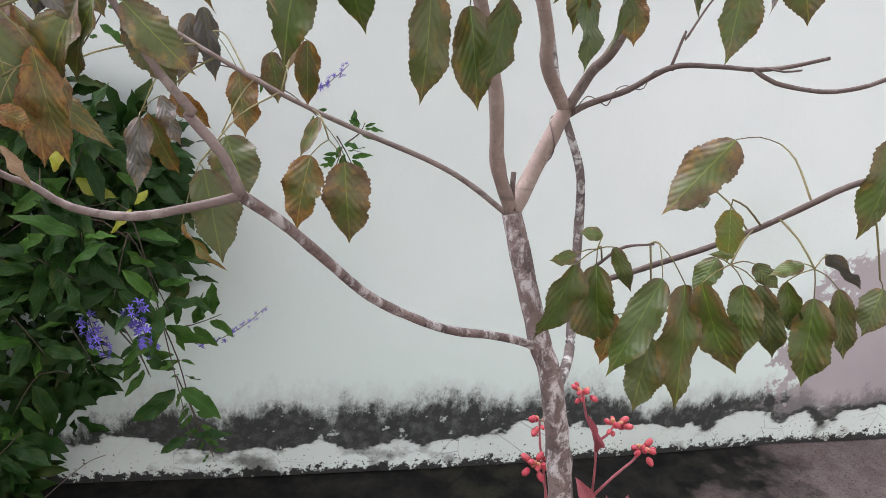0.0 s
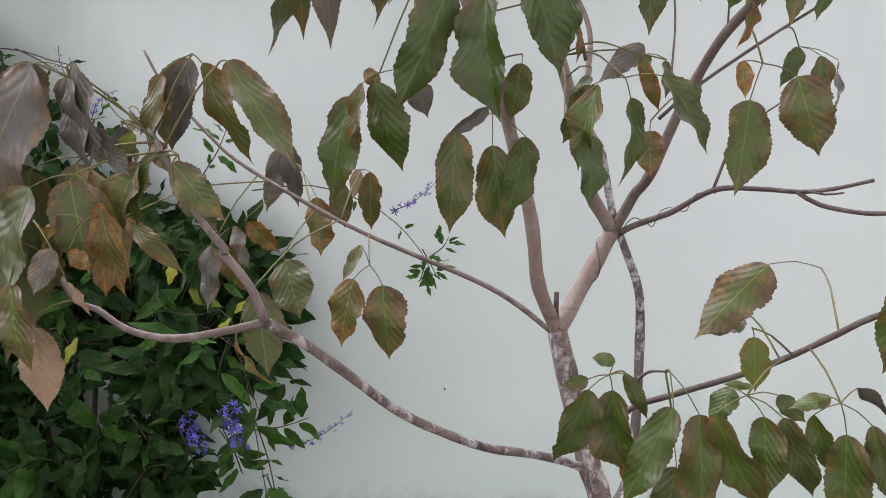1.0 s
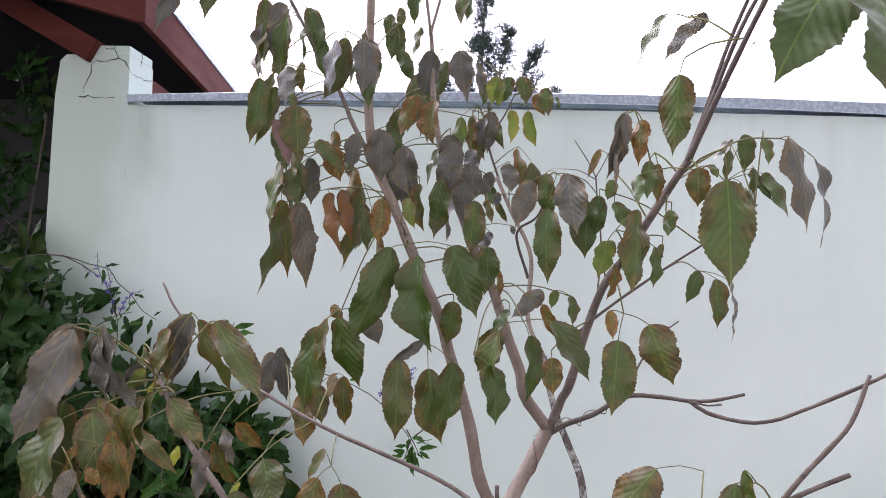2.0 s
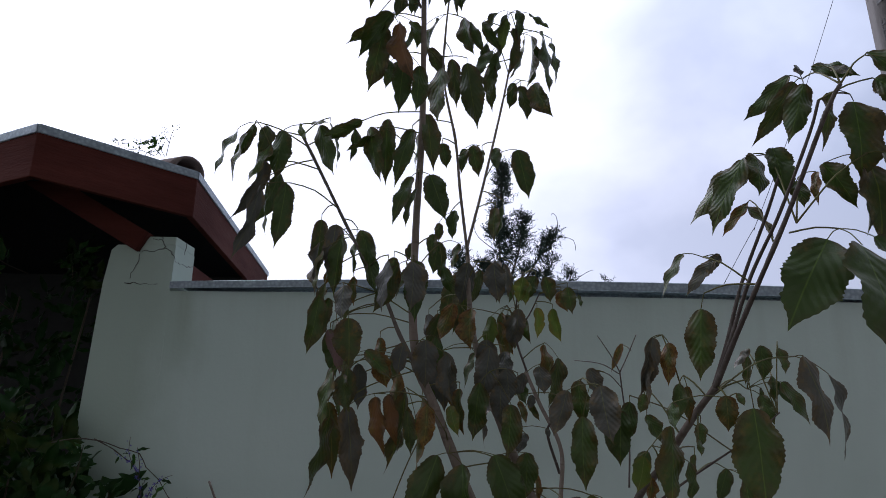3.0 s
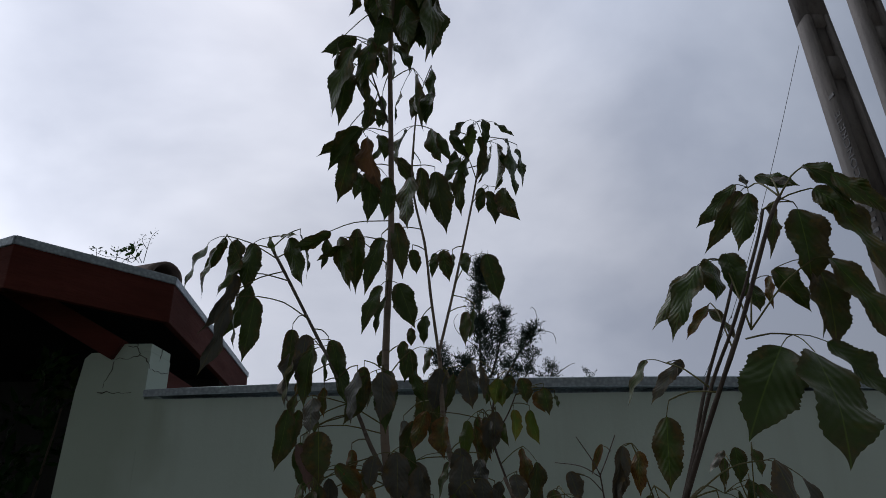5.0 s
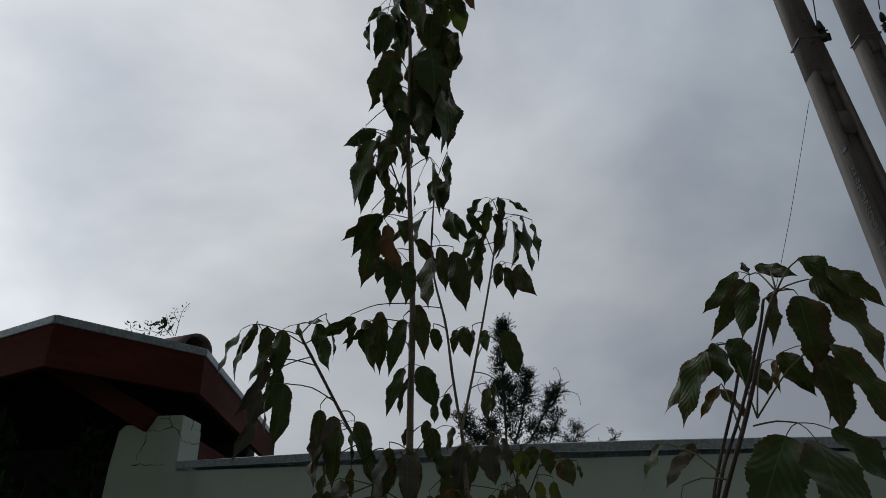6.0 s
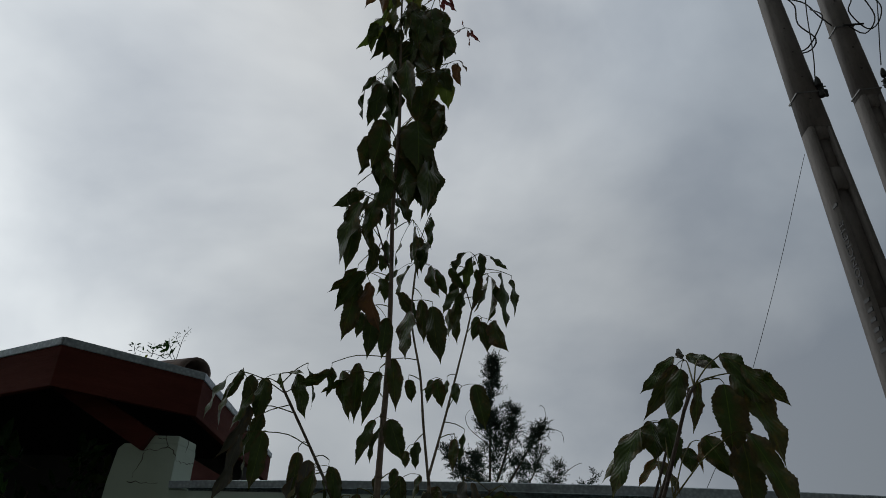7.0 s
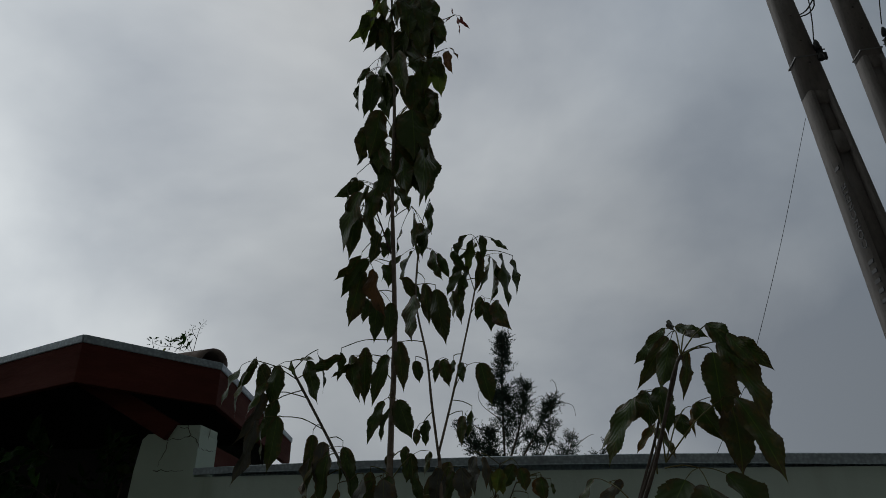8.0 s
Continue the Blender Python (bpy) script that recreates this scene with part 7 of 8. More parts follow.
fill(climber, 390, vine_rng, (-0.35, 1.10), (2.14, 2.54), 0.118, 72)
for i in range(7):
    x = vine_rng.uniform(0.1, 0.7)
    top = along(SKYLINE, x) * vine_rng.uniform(0.75, 0.95)
    keep(part("stem", tube([(x * 0.5 + 0.12, 2.5, 0), (x * 0.68 + 0.12, 2.47, top * 0.4), (x, 2.42, top * 0.75), (x + 0.05, 2.36, top)], 0.009, 0.003, 7, 0.05, 0.2), VINE_BARK, climber))


def flower():
    """A star of five narrow petals round a small tube."""
    bm = bmesh.new()
    for k in range(5):
        a = 2 * math.pi * k / 5
        d, s = Vector((math.cos(a), math.sin(a), 0.25)), Vector((-math.sin(a), math.cos(a), 0))
        v = [bm.verts.new(d * r + s * w + Vector((0, 0, h))) for r, w, h in ((0.1, -0.10, 0), (0.6, -0.17, 0.1), (1.0, 0, 0), (0.6, 0.17, 0.1), (0.1, 0.10, 0))]
        bm.faces.new(v)
    bmesh.ops.create_cone(bm, segments=5, radius1=0.08, radius2=0.16, depth=0.5, matrix=Matrix.Translation((0, 0, -0.2)))
    return bm


def raceme(owner, points, count, size, spread, rng):
    """A hanging or arching spike of small flowers."""
    axis = part("flower_spike", tube(points, 0.0014, 0.0008, 5, 0.02), VINE_BARK, owner, "violet-blue flower spike")
    keep(axis)
    way = spline(points, 0.008)
    for i in range(count):
        p = way[int((0.12 + 0.88 * i / count) * (len(way) - 1))]
        r = Vector((rng.uniform(-1, 1), rng.uniform(-1, 0.3), rng.uniform(-0.7, 1))).normalized()
        ob = new("flower", blade_mesh("flower", 0, BLUE, lambda s: flower()))
        ob.parent = axis
        m = r.to_track_quat("Z", "Y").to_matrix().to_4x4() @ Matrix.Scale(size * rng.uniform(0.7, 1.2) * (1.15 - 0.6 * i / count), 4)
        m.translation = p + r * spread * rng.uniform(0.5, 1.2)
        ob.matrix_basis = m


raceme(climber, [(1.20, 2.28, 0.665), (1.26, 2.26, 0.685), (1.33, 2.26, 0.725), (1.395, 2.26, 0.785)], 26, 0.011, 0.010, vine_rng)
raceme(climber, [(1.10, 2.09, 0.865), (1.115, 2.08, 0.825), (1.13, 2.07, 0.785), (1.14, 2.07, 0.755)], 46, 0.014, 0.024, vine_rng)
raceme(climber, [(0.998, 2.09, 0.835), (1.013, 2.08, 0.795), (1.026, 2.08, 0.762), (1.031, 2.08, 0.74)], 40, 0.013, 0.022, vine_rng)
raceme(climber, [(1.48, 2.41, 1.335), (1.53, 2.40, 1.355), (1.57, 2.40, 1.385), (1.605, 2.40, 1.42)], 20, 0.013, 0.010, vine_rng)
raceme(climber, [(0.650, 2.360, 1.568), (0.631, 2.360, 1.635), (0.606, 2.360, 1.677), (0.588, 2.360, 1.715), (0.587, 2.360, 1.761)], 15, 0.0085, 0.008, vine_rng)
raceme(climber, [(0.631, 2.360, 1.635), (0.630, 2.360, 1.671), (0.622, 2.360, 1.703), (0.614, 2.360, 1.729)], 10, 0.008, 0.007, vine_rng)
raceme(climber, [(0.599, 2.360, 1.683), (0.566, 2.360, 1.702), (0.539, 2.360, 1.717)], 8, 0.007, 0.006, vine_rng)
raceme(climber, [(0.663, 2.360, 1.569), (0.675, 2.360, 1.601), (0.700, 2.360, 1.631), (0.739, 2.360, 1.648)], 10, 0.0085, 0.008, vine_rng)
raceme(climber, [(0.60, 2.16, 1.42), (0.61, 2.15, 1.39), (0.62, 2.15, 1.37)], 10, 0.012, 0.014, vine_rng)
shoot(climber, [(1.10, 2.25, 0.72), (1.20, 2.24, 0.74), (1.28, 2.22, 0.78)], 4, 0.085, None, vine_rng, fresh=True)
shoot(climber, [(1.02, 2.25, 0.72), (1.07, 2.22, 0.67), (1.10, 2.2, 0.61)], 4, 0.07, None, vine_rng, fresh=True)
shoot(climber, [(1.12, 2.22, 0.80), (1.17, 2.20, 0.66), (1.20, 2.19, 0.52), (1.25, 2.19, 0.36)], 8, 0.042, None, vine_rng, fresh=True)
shoot(climber, [(0.92, 2.20, 0.76), (0.96, 2.18, 0.69), (0.98, 2.18, 0.63)], 4, 0.075, None, vine_rng)
shoot(climber, [(1.03, 2.20, 0.78), (1.08, 2.18, 0.70), (1.10, 2.18, 0.63)], 4, 0.065, None, vine_rng)
shoot(climber, [(0.80, 2.18, 0.80), (0.85, 2.16, 0.74), (0.87, 2.16, 0.70)], 4, 0.09, None, vine_rng)
shoot(climber, [(0.68, 2.14, 0.38), (0.78, 2.11, 0.48), (0.82, 2.10, 0.53)], 5, 0.115, None, vine_rng)
shoot(climber, [(1.16, 2.22, 0.60), (1.20, 2.2, 0.50), (1.22, 2.2, 0.40)], 5, 0.042, None, vine_rng, fresh=True)
shoot(climber, [(1.08, 2.42, 1.38), (1.25, 2.42, 1.40), (1.40, 2.41, 1.36), (1.50, 2.40, 1.30), (1.58, 2.39, 1.21), (1.61, 2.38, 1.14)], 3, 0.035, None, vine_rng, fresh=True)
shoot(climber, [(1.575, 2.39, 1.23), (1.60, 2.38, 1.19), (1.62, 2.38, 1.15)], 6, 0.055, None, vine_rng, fresh=True)
shoot(climber, [(1.59, 2.39, 1.20), (1.58, 2.37, 1.17), (1.57, 2.36, 1.14)], 5, 0.055, None, vine_rng, fresh=True)
shoot(climber, [(1.60, 2.39, 1.21), (1.635, 2.38, 1.24), (1.65, 2.38, 1.27)], 3, 0.05, None, vine_rng, fresh=True)
shoot(climber, [(0.632, 2.380, 1.410), (0.650, 2.380, 1.489), (0.645, 2.380, 1.560)], 3, 0.065, None, vine_rng, fresh=True)
shoot(climber, [(0.650, 2.370, 1.558), (0.637, 2.370, 1.606), (0.615, 2.370, 1.657)], 2, 0.050, None, vine_rng)
shoot(climber, [(0.592, 2.360, 1.528), (0.624, 2.360, 1.548), (0.656, 2.360, 1.565), (0.702, 2.360, 1.576)], 2, 0.055, None, vine_rng)
shoot(climber, [(0.473, 2.360, 1.551), (0.512, 2.360, 1.552), (0.545, 2.360, 1.565), (0.537, 2.360, 1.598)], 4, 0.060, None, vine_rng)
shoot(climber, [(0.406, 2.360, 1.575), (0.426, 2.360, 1.640), (0.434, 2.360, 1.699), (0.436, 2.360, 1.731)], 4, 0.055, None, vine_rng)
shoot(climber, [(0.306, 2.400, 1.735), (0.380, 2.400, 1.750), (0.468, 2.400, 1.745), (0.536, 2.400, 1.724), (0.604, 2.400, 1.709), (0.632, 2.400, 1.667), (0.680, 2.400, 1.629), (0.715, 2.400, 1.580), (0.767, 2.400, 1.549)], 3, 0.045, None, vine_rng)
shoot(climber, [(0.447, 2.400, 1.751), (0.516, 2.400, 1.720), (0.564, 2.400, 1.688)], 1, 0.03, None, vine_rng)
shoot(climber, [(0.95, 2.34, 1.40), (1.02, 2.32, 1.50), (1.05, 2.30, 1.56)], 4, 0.06, None, vine_rng, fresh=True)
shoot(climber, [(0.42, 2.2, 0.20), (0.56, 2.15, 0.32), (0.66, 2.1, 0.42), (0.74, 2.06, 0.44)], 5, 0.12, None, vine_rng)
shoot(climber, [(0.40, 2.2, 0.12), (0.52, 2.15, 0.22), (0.62, 2.1, 0.26)], 4, 0.11, None, vine_rng)

for base, tip, w in (((0.974, 2.10, 1.236), (0.958, 2.08, 1.185), 0.032), ((1.11, 2.10, 1.098), (1.060, 2.08, 1.050), 0.022), ((1.148, 2.10, 1.142), (1.115, 2.09, 1.115), 0.022), ((0.70, 2.14, 1.02), (0.67, 2.10, 0.96), 0.03)):
    ob = new("leaf", blade_mesh("vine_leaf", 2, VINE_YELLOW, vine_blade))
    ob.parent = climber
    ob.matrix_parent_inverse = Matrix.Translation(-climber.location)
    ob.matrix_basis = blade_pose(base, tip, w, 20, (0.2, -0.9, 0.5))
keep(part("tendril", tube([(0.92, 2.13, 1.18), (0.93, 2.10, 1.14), (0.96, 2.10, 1.11), (1.02, 2.11, 1.10), (1.07, 2.13, 1.11)], 0.0013, 0.0008, 5, 0.01), VINE_BARK, climber))

# a second climber in the shade beside the pillar
shade_vine = thing("shaded_climber", (-0.1, 2.86, 0), "dark climber growing up beside the pillar under the roof", "shrub")
SKYLINE = [(-1.2, 2.5), (0.0, 2.46), (0.17, 2.42), (0.2, 2.2)]
FOOTLINE = [(-1.2, 0.2), (0.2, 0.2)]
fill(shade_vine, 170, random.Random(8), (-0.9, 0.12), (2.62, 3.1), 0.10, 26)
for x in (-0.6, -0.25, 0.05):
    keep(part("stem", tube([(x, 2.9, 0), (x + 0.05, 2.88, 0.8), (x - 0.03, 2.86, 1.6), (x + 0.04, 2.86, 2.3)], 0.010, 0.004, 7, 0.06, 0.2), VINE_BARK, shade_vine))

# ---- red-budded plant at the foot of the tree ----
red_plant = thing("red_flowering_plant", (2.085, 1.60, 0), "succulent plant with rosy stalks and coral-red bud clusters", "flower")


def bud(place, way_out, length):
    m = Vector(way_out).normalized().to_track_quat("Z", "Y").to_matrix().to_4x4()
    m.translation = place
    bm = bmesh.new()
    bmesh.ops.create_uvsphere(bm, u_segments=10, v_segments=8, radius=1.0, matrix=m @ Matrix.Translation((0, 0, length * 0.5)) @ Matrix.Diagonal((length * 0.36, length * 0.36, length * 0.56, 1)))
    for v in bm.verts:
        v.co += Vector((1, 1, 1)) * 0.0008 * noise.noise(v.co * 160)
    return bm


def flower_stalk(points, count, seed):
    rng = random.Random(seed)
    stalk = keep(part("stalk", tube(points, 0.0031, 0.0022, 8, 0.02, 0.06), CORAL_STALK, red_plant, "rosy fleshy stalk"))
    top = Vector(points[-1])
    for i in range(count):
        d = Vector((rng.uniform(-1, 1), rng.uniform(-1, 0.4), rng.uniform(-0.6, 0.7)))
        ob = part("bud", bud(top + d * 0.016, d, rng.uniform(0.011, 0.020)), CORAL, stalk, "coral-red bud")
    for i in range(3):
        d = Vector((rng.uniform(-1, 1), rng.uniform(-1, 0.2), rng.uniform(0.1, 0.9)))
        ob = part("floret", bud(top + d * 0.006, d, 0.012), STAMEN, stalk, "dull yellow floret")


flower_stalk([(2.085, 1.60, 0), (2.085, 1.60, 0.35), (2.081, 1.60, 0.654), (2.069, 1.60, 0.777), (2.04, 1.60, 0.84), (2.026, 1.60, 0.895)], 8, 1)
flower_stalk([(2.069, 1.60, 0.777), (2.085, 1.59, 0.80), (2.098, 1.59, 0.822)], 12, 2)
flower_stalk([(2.083, 1.60, 0.645), (2.12, 1.60, 0.69), (2.155, 1.60, 0.725), (2.177, 1.60, 0.755)], 9, 3)
flower_stalk([(2.02, 1.63, 0.45), (1.99, 1.63, 0.65), (1.965, 1.63, 0.76), (1.958, 1.63, 0.81)], 8, 4)
flower_stalk([(2.03, 1.62, 0.40), (1.995, 1.61, 0.60), (1.975, 1.60, 0.68), (1.948, 1.60, 0.735)], 11, 5)
def bract_blade(seed):
    """A thick, blunt, cupped bract."""
    def half(y):
        return 0.5 * math.sin(math.pi * min(1.0, y ** 0.8)) ** 0.6 if 0 < y < 1 else 0.0
    return blade(seed, 8, 3, 0.0, 0.35, 0.5, 0.05, 0.002, half)


for base, tip, w in (((2.085, 1.59, 0.60), (2.052, 1.57, 0.690), 0.048), ((2.10, 1.59, 0.58), (2.15, 1.56, 0.645), 0.045), ((2.05, 1.59, 0.50), (1.97, 1.55, 0.57), 0.06), ((2.07, 1.60, 0.755), (2.058, 1.59, 0.83), 0.02), ((2.085, 1.59, 0.56), (2.10, 1.54, 0.65), 0.05)):
    ob = new("bract", blade_mesh("bract", 1, CORAL_STALK, bract_blade))
    ob.parent = red_plant
    ob.matrix_parent_inverse = Matrix.Translation(-red_plant.location)
    ob.matrix_basis = blade_pose(base, tip, w, 10)

# ---- conifer behind the wall ----
conifer = thing("cypress", (1.80, 3.22, 0), "ragged dark cypress top behind the wall", "tree")


def tuft(verts, faces, place, way_out, reach, rng):
    """A tuft of short twigs set all round with pointed scale leaves."""
    d = way_out.normalized()
    for _ in range(11):
        e = (d + Vector((rng.gauss(0, 0.55), rng.gauss(0, 0.55), rng.gauss(0, 0.45)))).normalized()
        length = reach * rng.uniform(0.45, 1.15)
        start = place + Vector((rng.gauss(0, 0.010), rng.gauss(0, 0.010), rng.gauss(0, 0.010)))
        s = e.cross(Vector((rng.uniform(-1, 1), rng.uniform(-1, 1), rng.uniform(-1, 1)))).normalized()
        u = e.cross(s)
        count = max(4, int(length / 0.0042))
        for i in range(count):
            t = (i + 0.5) / count
            turn = i * 2.4
            side = s * math.cos(turn) + u * math.sin(turn)
            a = start + e * length * t
            out = (e * 0.85 + side).normalized() * 0.015 * (1.15 - 0.6 * t)
            w = out.cross(e).normalized() * 0.0021
            k = len(verts)
            verts.extend([(a + w)[:], (a + out)[:], (a - w)[:]])
            faces.append((k, k + 1, k + 2))


def conifer_limb(points, r, tufts, size, seed):
    rng = random.Random(seed)
    twig = keep(part("limb", tube(points, r * 0.7, r * 0.25, 6, 0.03, 0.2), VINE_BARK, conifer))
    way = spline(points, 0.01)
    verts, faces = [], []
    first = max(0.2, 1 - 0.6 / max(0.6, sum((q - p).length for p, q in zip(way, way[1:]))))
    for i in range(tufts // 2):
        t = first + (1 - first) * rng.random() ** 0.8
        p = way[int(t * (len(way) - 1))]
        d = Vector((rng.uniform(-1, 1), rng.uniform(-1, 1), rng.uniform(0.0, 1.3))).normalized()
        off = size * rng.uniform(0.1, 1.0) * (1.15 - 0.75 * (t - first) / (1 - first))
        tuft(verts, faces, p + d * off, d + Vector((0, 0, 0.5)), 0.042 * rng.uniform(0.6, 1.25), rng)
    data = bpy.data.meshes.new("foliage")
    data.from_pydata(verts, [], faces)
    data.materials.append(CYPRESS)
    ob = new("foliage", data)
    ob.parent = twig
    tagged(ob, "fine scale-leaf foliage", kind="stuff")


conifer_limb([(1.80, 3.22, 0), (1.79, 3.22, 1.2), (1.80, 3.21, 2.3), (1.80, 3.20, 2.75), (1.815, 3.20, 3.03)], 0.016, 300, 0.075, 1)
conifer_limb([(1.80, 3.22, 2.35), (1.87, 3.21, 2.55), (1.90, 3.2, 2.68), (1.905, 3.2, 2.78)], 0.010, 110, 0.07, 2)
conifer_limb([(1.80, 3.22, 2.30), (1.93, 3.21, 2.50), (2.00, 3.2, 2.62), (2.06, 3.2, 2.70)], 0.010, 120, 0.07, 3)
conifer_limb([(1.80, 3.22, 2.25), (1.97, 3.21, 2.42), (2.02, 3.2, 2.52), (2.05, 3.2, 2.58)], 0.009, 70, 0.07, 4)
conifer_limb([(1.80, 3.22, 2.25), (1.70, 3.21, 2.42), (1.63, 3.2, 2.52), (1.60, 3.2, 2.60)], 0.009, 110, 0.075, 5)
conifer_limb([(1.80, 3.22, 2.2), (1.74, 3.21, 2.45), (1.72, 3.2, 2.55)], 0.008, 90, 0.08, 6)
conifer_limb([(1.80, 3.22, 2.2), (2.00, 3.21, 2.35), (2.11, 3.2, 2.46), (2.13, 3.2, 2.54)], 0.008, 60, 0.06, 7)
conifer_limb([(1.80, 3.22, 2.15), (2.10, 3.21, 2.32), (2.24, 3.2, 2.42), (2.29, 3.2, 2.475)], 0.008, 40, 0.05, 8)
for pts in ([(2.03, 3.2, 2.62), (2.07, 3.2, 2.75), (2.05, 3.2, 2.80), (2.04, 3.2, 2.79)], [(2.0, 3.2, 2.60), (2.07, 3.2, 2.68), (2.14, 3.2, 2.67), (2.15, 3.2, 2.62)], [(1.80, 3.2, 2.6), (1.70, 3.2, 2.68), (1.68, 3.2, 2.74), (1.70, 3.2, 2.77)], [(2.1, 3.2, 2.45), (2.2, 3.2, 2.52), (2.23, 3.2, 2.53)], [(1.78, 3.2, 2.55), (1.68, 3.2, 2.57), (1.60, 3.2, 2.63)]):
    keep(part("bare_twig", tube(pts, 0.0022, 0.001, 5, 0.02), VINE_BARK, conifer, "thin dry twig"))

# ---- utility poles ----
def pole(name, low, high, w0, w1, d0, d1, label):
    """A tapered concrete pole of I section: two flanges and a recessed web with openings."""
    top = thing(name, low, label, "utility pole", "utility poles")
    low, high = Vector(low), Vector(high)

    def slab(fx0, fx1, fy0, fy1, t0, t1):
        bm = bmesh.new()
        rings = []
        for t in (t0, t1):
            c, w, d = low.lerp(high, t), w0 + (w1 - w0) * t, d0 + (d1 - d0) * t
            rings.append([bm.verts.new(c + Vector((fx * w, fy * d, 0))) for fx, fy in ((fx0, fy0), (fx1, fy0), (fx1, fy1), (fx0, fy1))])
        for k in range(4):
            bm.faces.new((rings[0][k], rings[0][(k + 1) % 4], rings[1][(k + 1) % 4], rings[1][k]))
        bm.faces.new(rings[0][::-1])
        bm.faces.new(rings[1])
        bmesh.ops.recalc_face_normals(bm, faces=bm.faces[:])
        bmesh.ops.bevel(bm, geom=bm.edges[:], offset=0.006, segments=2, affect="EDGES")
        return bm

    keep(part("flange", slab(-0.5, -0.26, -0.5, 0.5, 0, 1), POLE_CONCRETE, top))
    keep(part("flange", slab(0.26, 0.5, -0.5, 0.5, 0, 1), POLE_CONCRETE, top))
    # long shallow panels between flush bridges, plain above
    edges = [0.0, 0.14, 0.29, 0.44, 0.59, 0.74, 0.80]
    for t0, t1 in zip(edges, edges[1:]):
        keep(part("web", slab(-0.265, 0.265, -0.30, 0.30, t0 + 0.012, t1 - 0.012), POLE_CONCRETE, top))
        keep(part("bridge", slab(-0.265, 0.265, -0.485, 0.485, t1 - 0.0121, t1 + 0.0121), POLE_CONCRETE, top))
    keep(part("head", slab(-0.503, 0.503, -0.503, 0.503, 0.80, 0.985), POLE_CONCRETE, top))
    # proud dark plates stand for the shade in small square recesses
    for t in (0.835, 0.865, 0.90, 0.935):
        keep(part("bolt_hole", slab(-0.10, 0.10, -0.508, -0.40, t, t + 0.004), CRACK, top, "dark plate for the shade in a small recess"))
    keep(part("cap", slab(-0.47, 0.47, -0.47, 0.47, 0.985, 0.999), POLE_CONCRETE, top))
    return top


POLE_LOW, POLE_HIGH = (3.932, 3.08, 0.0), (3.532, 3.08, 5.40)
POLE_B_LOW, POLE_B_HIGH = (4.496, 3.50, 0.0), (4.144, 3.50, 6.10)
pole_a = pole("utility_pole", POLE_LOW, POLE_HIGH, 0.25, 0.095, 0.19, 0.09, "tapered grey concrete utility pole with rectangular openings")
pole_b = pole("utility_pole", POLE_B_LOW, POLE_B_HIGH, 0.25, 0.10, 0.19, 0.09, "second grey concrete utility pole carrying service cables")


def pole_place(low, high, z):
    return Vector(low).lerp(Vector(high), z / high[2])


def strap(owner, low, high, z, w, d):
    c = pole_place(low, high, z)
    bm = bmesh.new()
    outer = [(-w, -d), (w, -d), (w, d), (-w, d)]
    for h0, h1 in ((-0.0045, 0.0045),):
        ring = [[bm.verts.new(c + Vector((x * k, y * k, h + 0.10 * x))) for x, y in outer] for k, h in ((1.0, h0), (1.0, h1), (0.94, h1), (0.94, h0))]
        for a in range(4):
            b = (a + 1) % 4
            for k in range(4):
                bm.faces.new((ring[a][k], ring[a][(k + 1) % 4], ring[b][(k + 1) % 4], ring[b][k]))
    bmesh.ops.recalc_face_normals(bm, faces=bm.faces[:])
    keep(part("strap", bm, STEEL, owner, "galvanised steel strap", False))


def insulator(owner, place, tall):
    bm = bmesh.new()
    profile = [(0.004, 0.006), (0.022, 0.0), (0.026, 0.012), (0.024, 0.045), (0.019, 0.075), (0.012, 0.095), (0.006, 0.105)]
    rings = [[bm.verts.new(Vector(place) + Vector((r * 0.72 * math.cos(a), r * 0.72 * math.sin(a), h * 0.75 * tall))) for a in [k * math.pi / 5 for k in range(10)]] for r, h in profile]
    for a, b in zip(rings, rings[1:]):
        for k in range(10):
            bm.faces.new((a[k], a[(k + 1) % 10], b[(k + 1) % 10], b[k]))
    bm.faces.new(rings[0][::-1])
    bm.faces.new(rings[-1])
    keep(part("insulator", bm, CABLE, owner, "dark insulator"))


strap(pole_a, POLE_LOW, POLE_HIGH, 4.565, 0.068, 0.058)
insulator(pole_a, (3.656, 3.020, 4.600), 0.9)
insulator(pole_a, (3.661, 3.020, 4.526), 0.6)
insulator(pole_a, (3.551, 3.080, 5.399), 0.9)
strap(pole_b, POLE_B_LOW, POLE_B_HIGH, 4.93, 0.070, 0.060)
strap(pole_b, POLE_B_LOW, POLE_B_HIGH, 5.475, 0.064, 0.055)
insulator(pole_b, (4.320, 3.440, 5.024), 0.9)
insulator(pole_b, (4.329, 3.440, 4.918), 0.7)
insulator(pole_b, (4.155, 3.500, 6.105), 0.9)


def clamp(owner, x, y, z):
    """A dark cable clamp: a block, a side arm and two bolts."""
    bm = block(x - 0.016, x + 0.016, y - 0.014, y + 0.014, z - 0.035, z + 0.030, 0.005)
    keep(part("clamp", bm, CABLE, owner, "dark cable clamp", False))
    keep(part("clamp_arm", block(x + 0.010, x + 0.036, y - 0.007, y + 0.007, z - 0.060, z - 0.012, 0.003), CABLE, owner, "dark clamp arm", False))
    for h in (-0.02, 0.012):
        keep(part("bolt", tube([(x - 0.03, y, z + h), (x + 0.034, y, z + h)], 0.004, 0.004, 6), STEEL, owner))


clamp(pole_a, 3.668, 3.035, 4.600)
clamp(pole_b, 4.330, 3.455, 4.985)
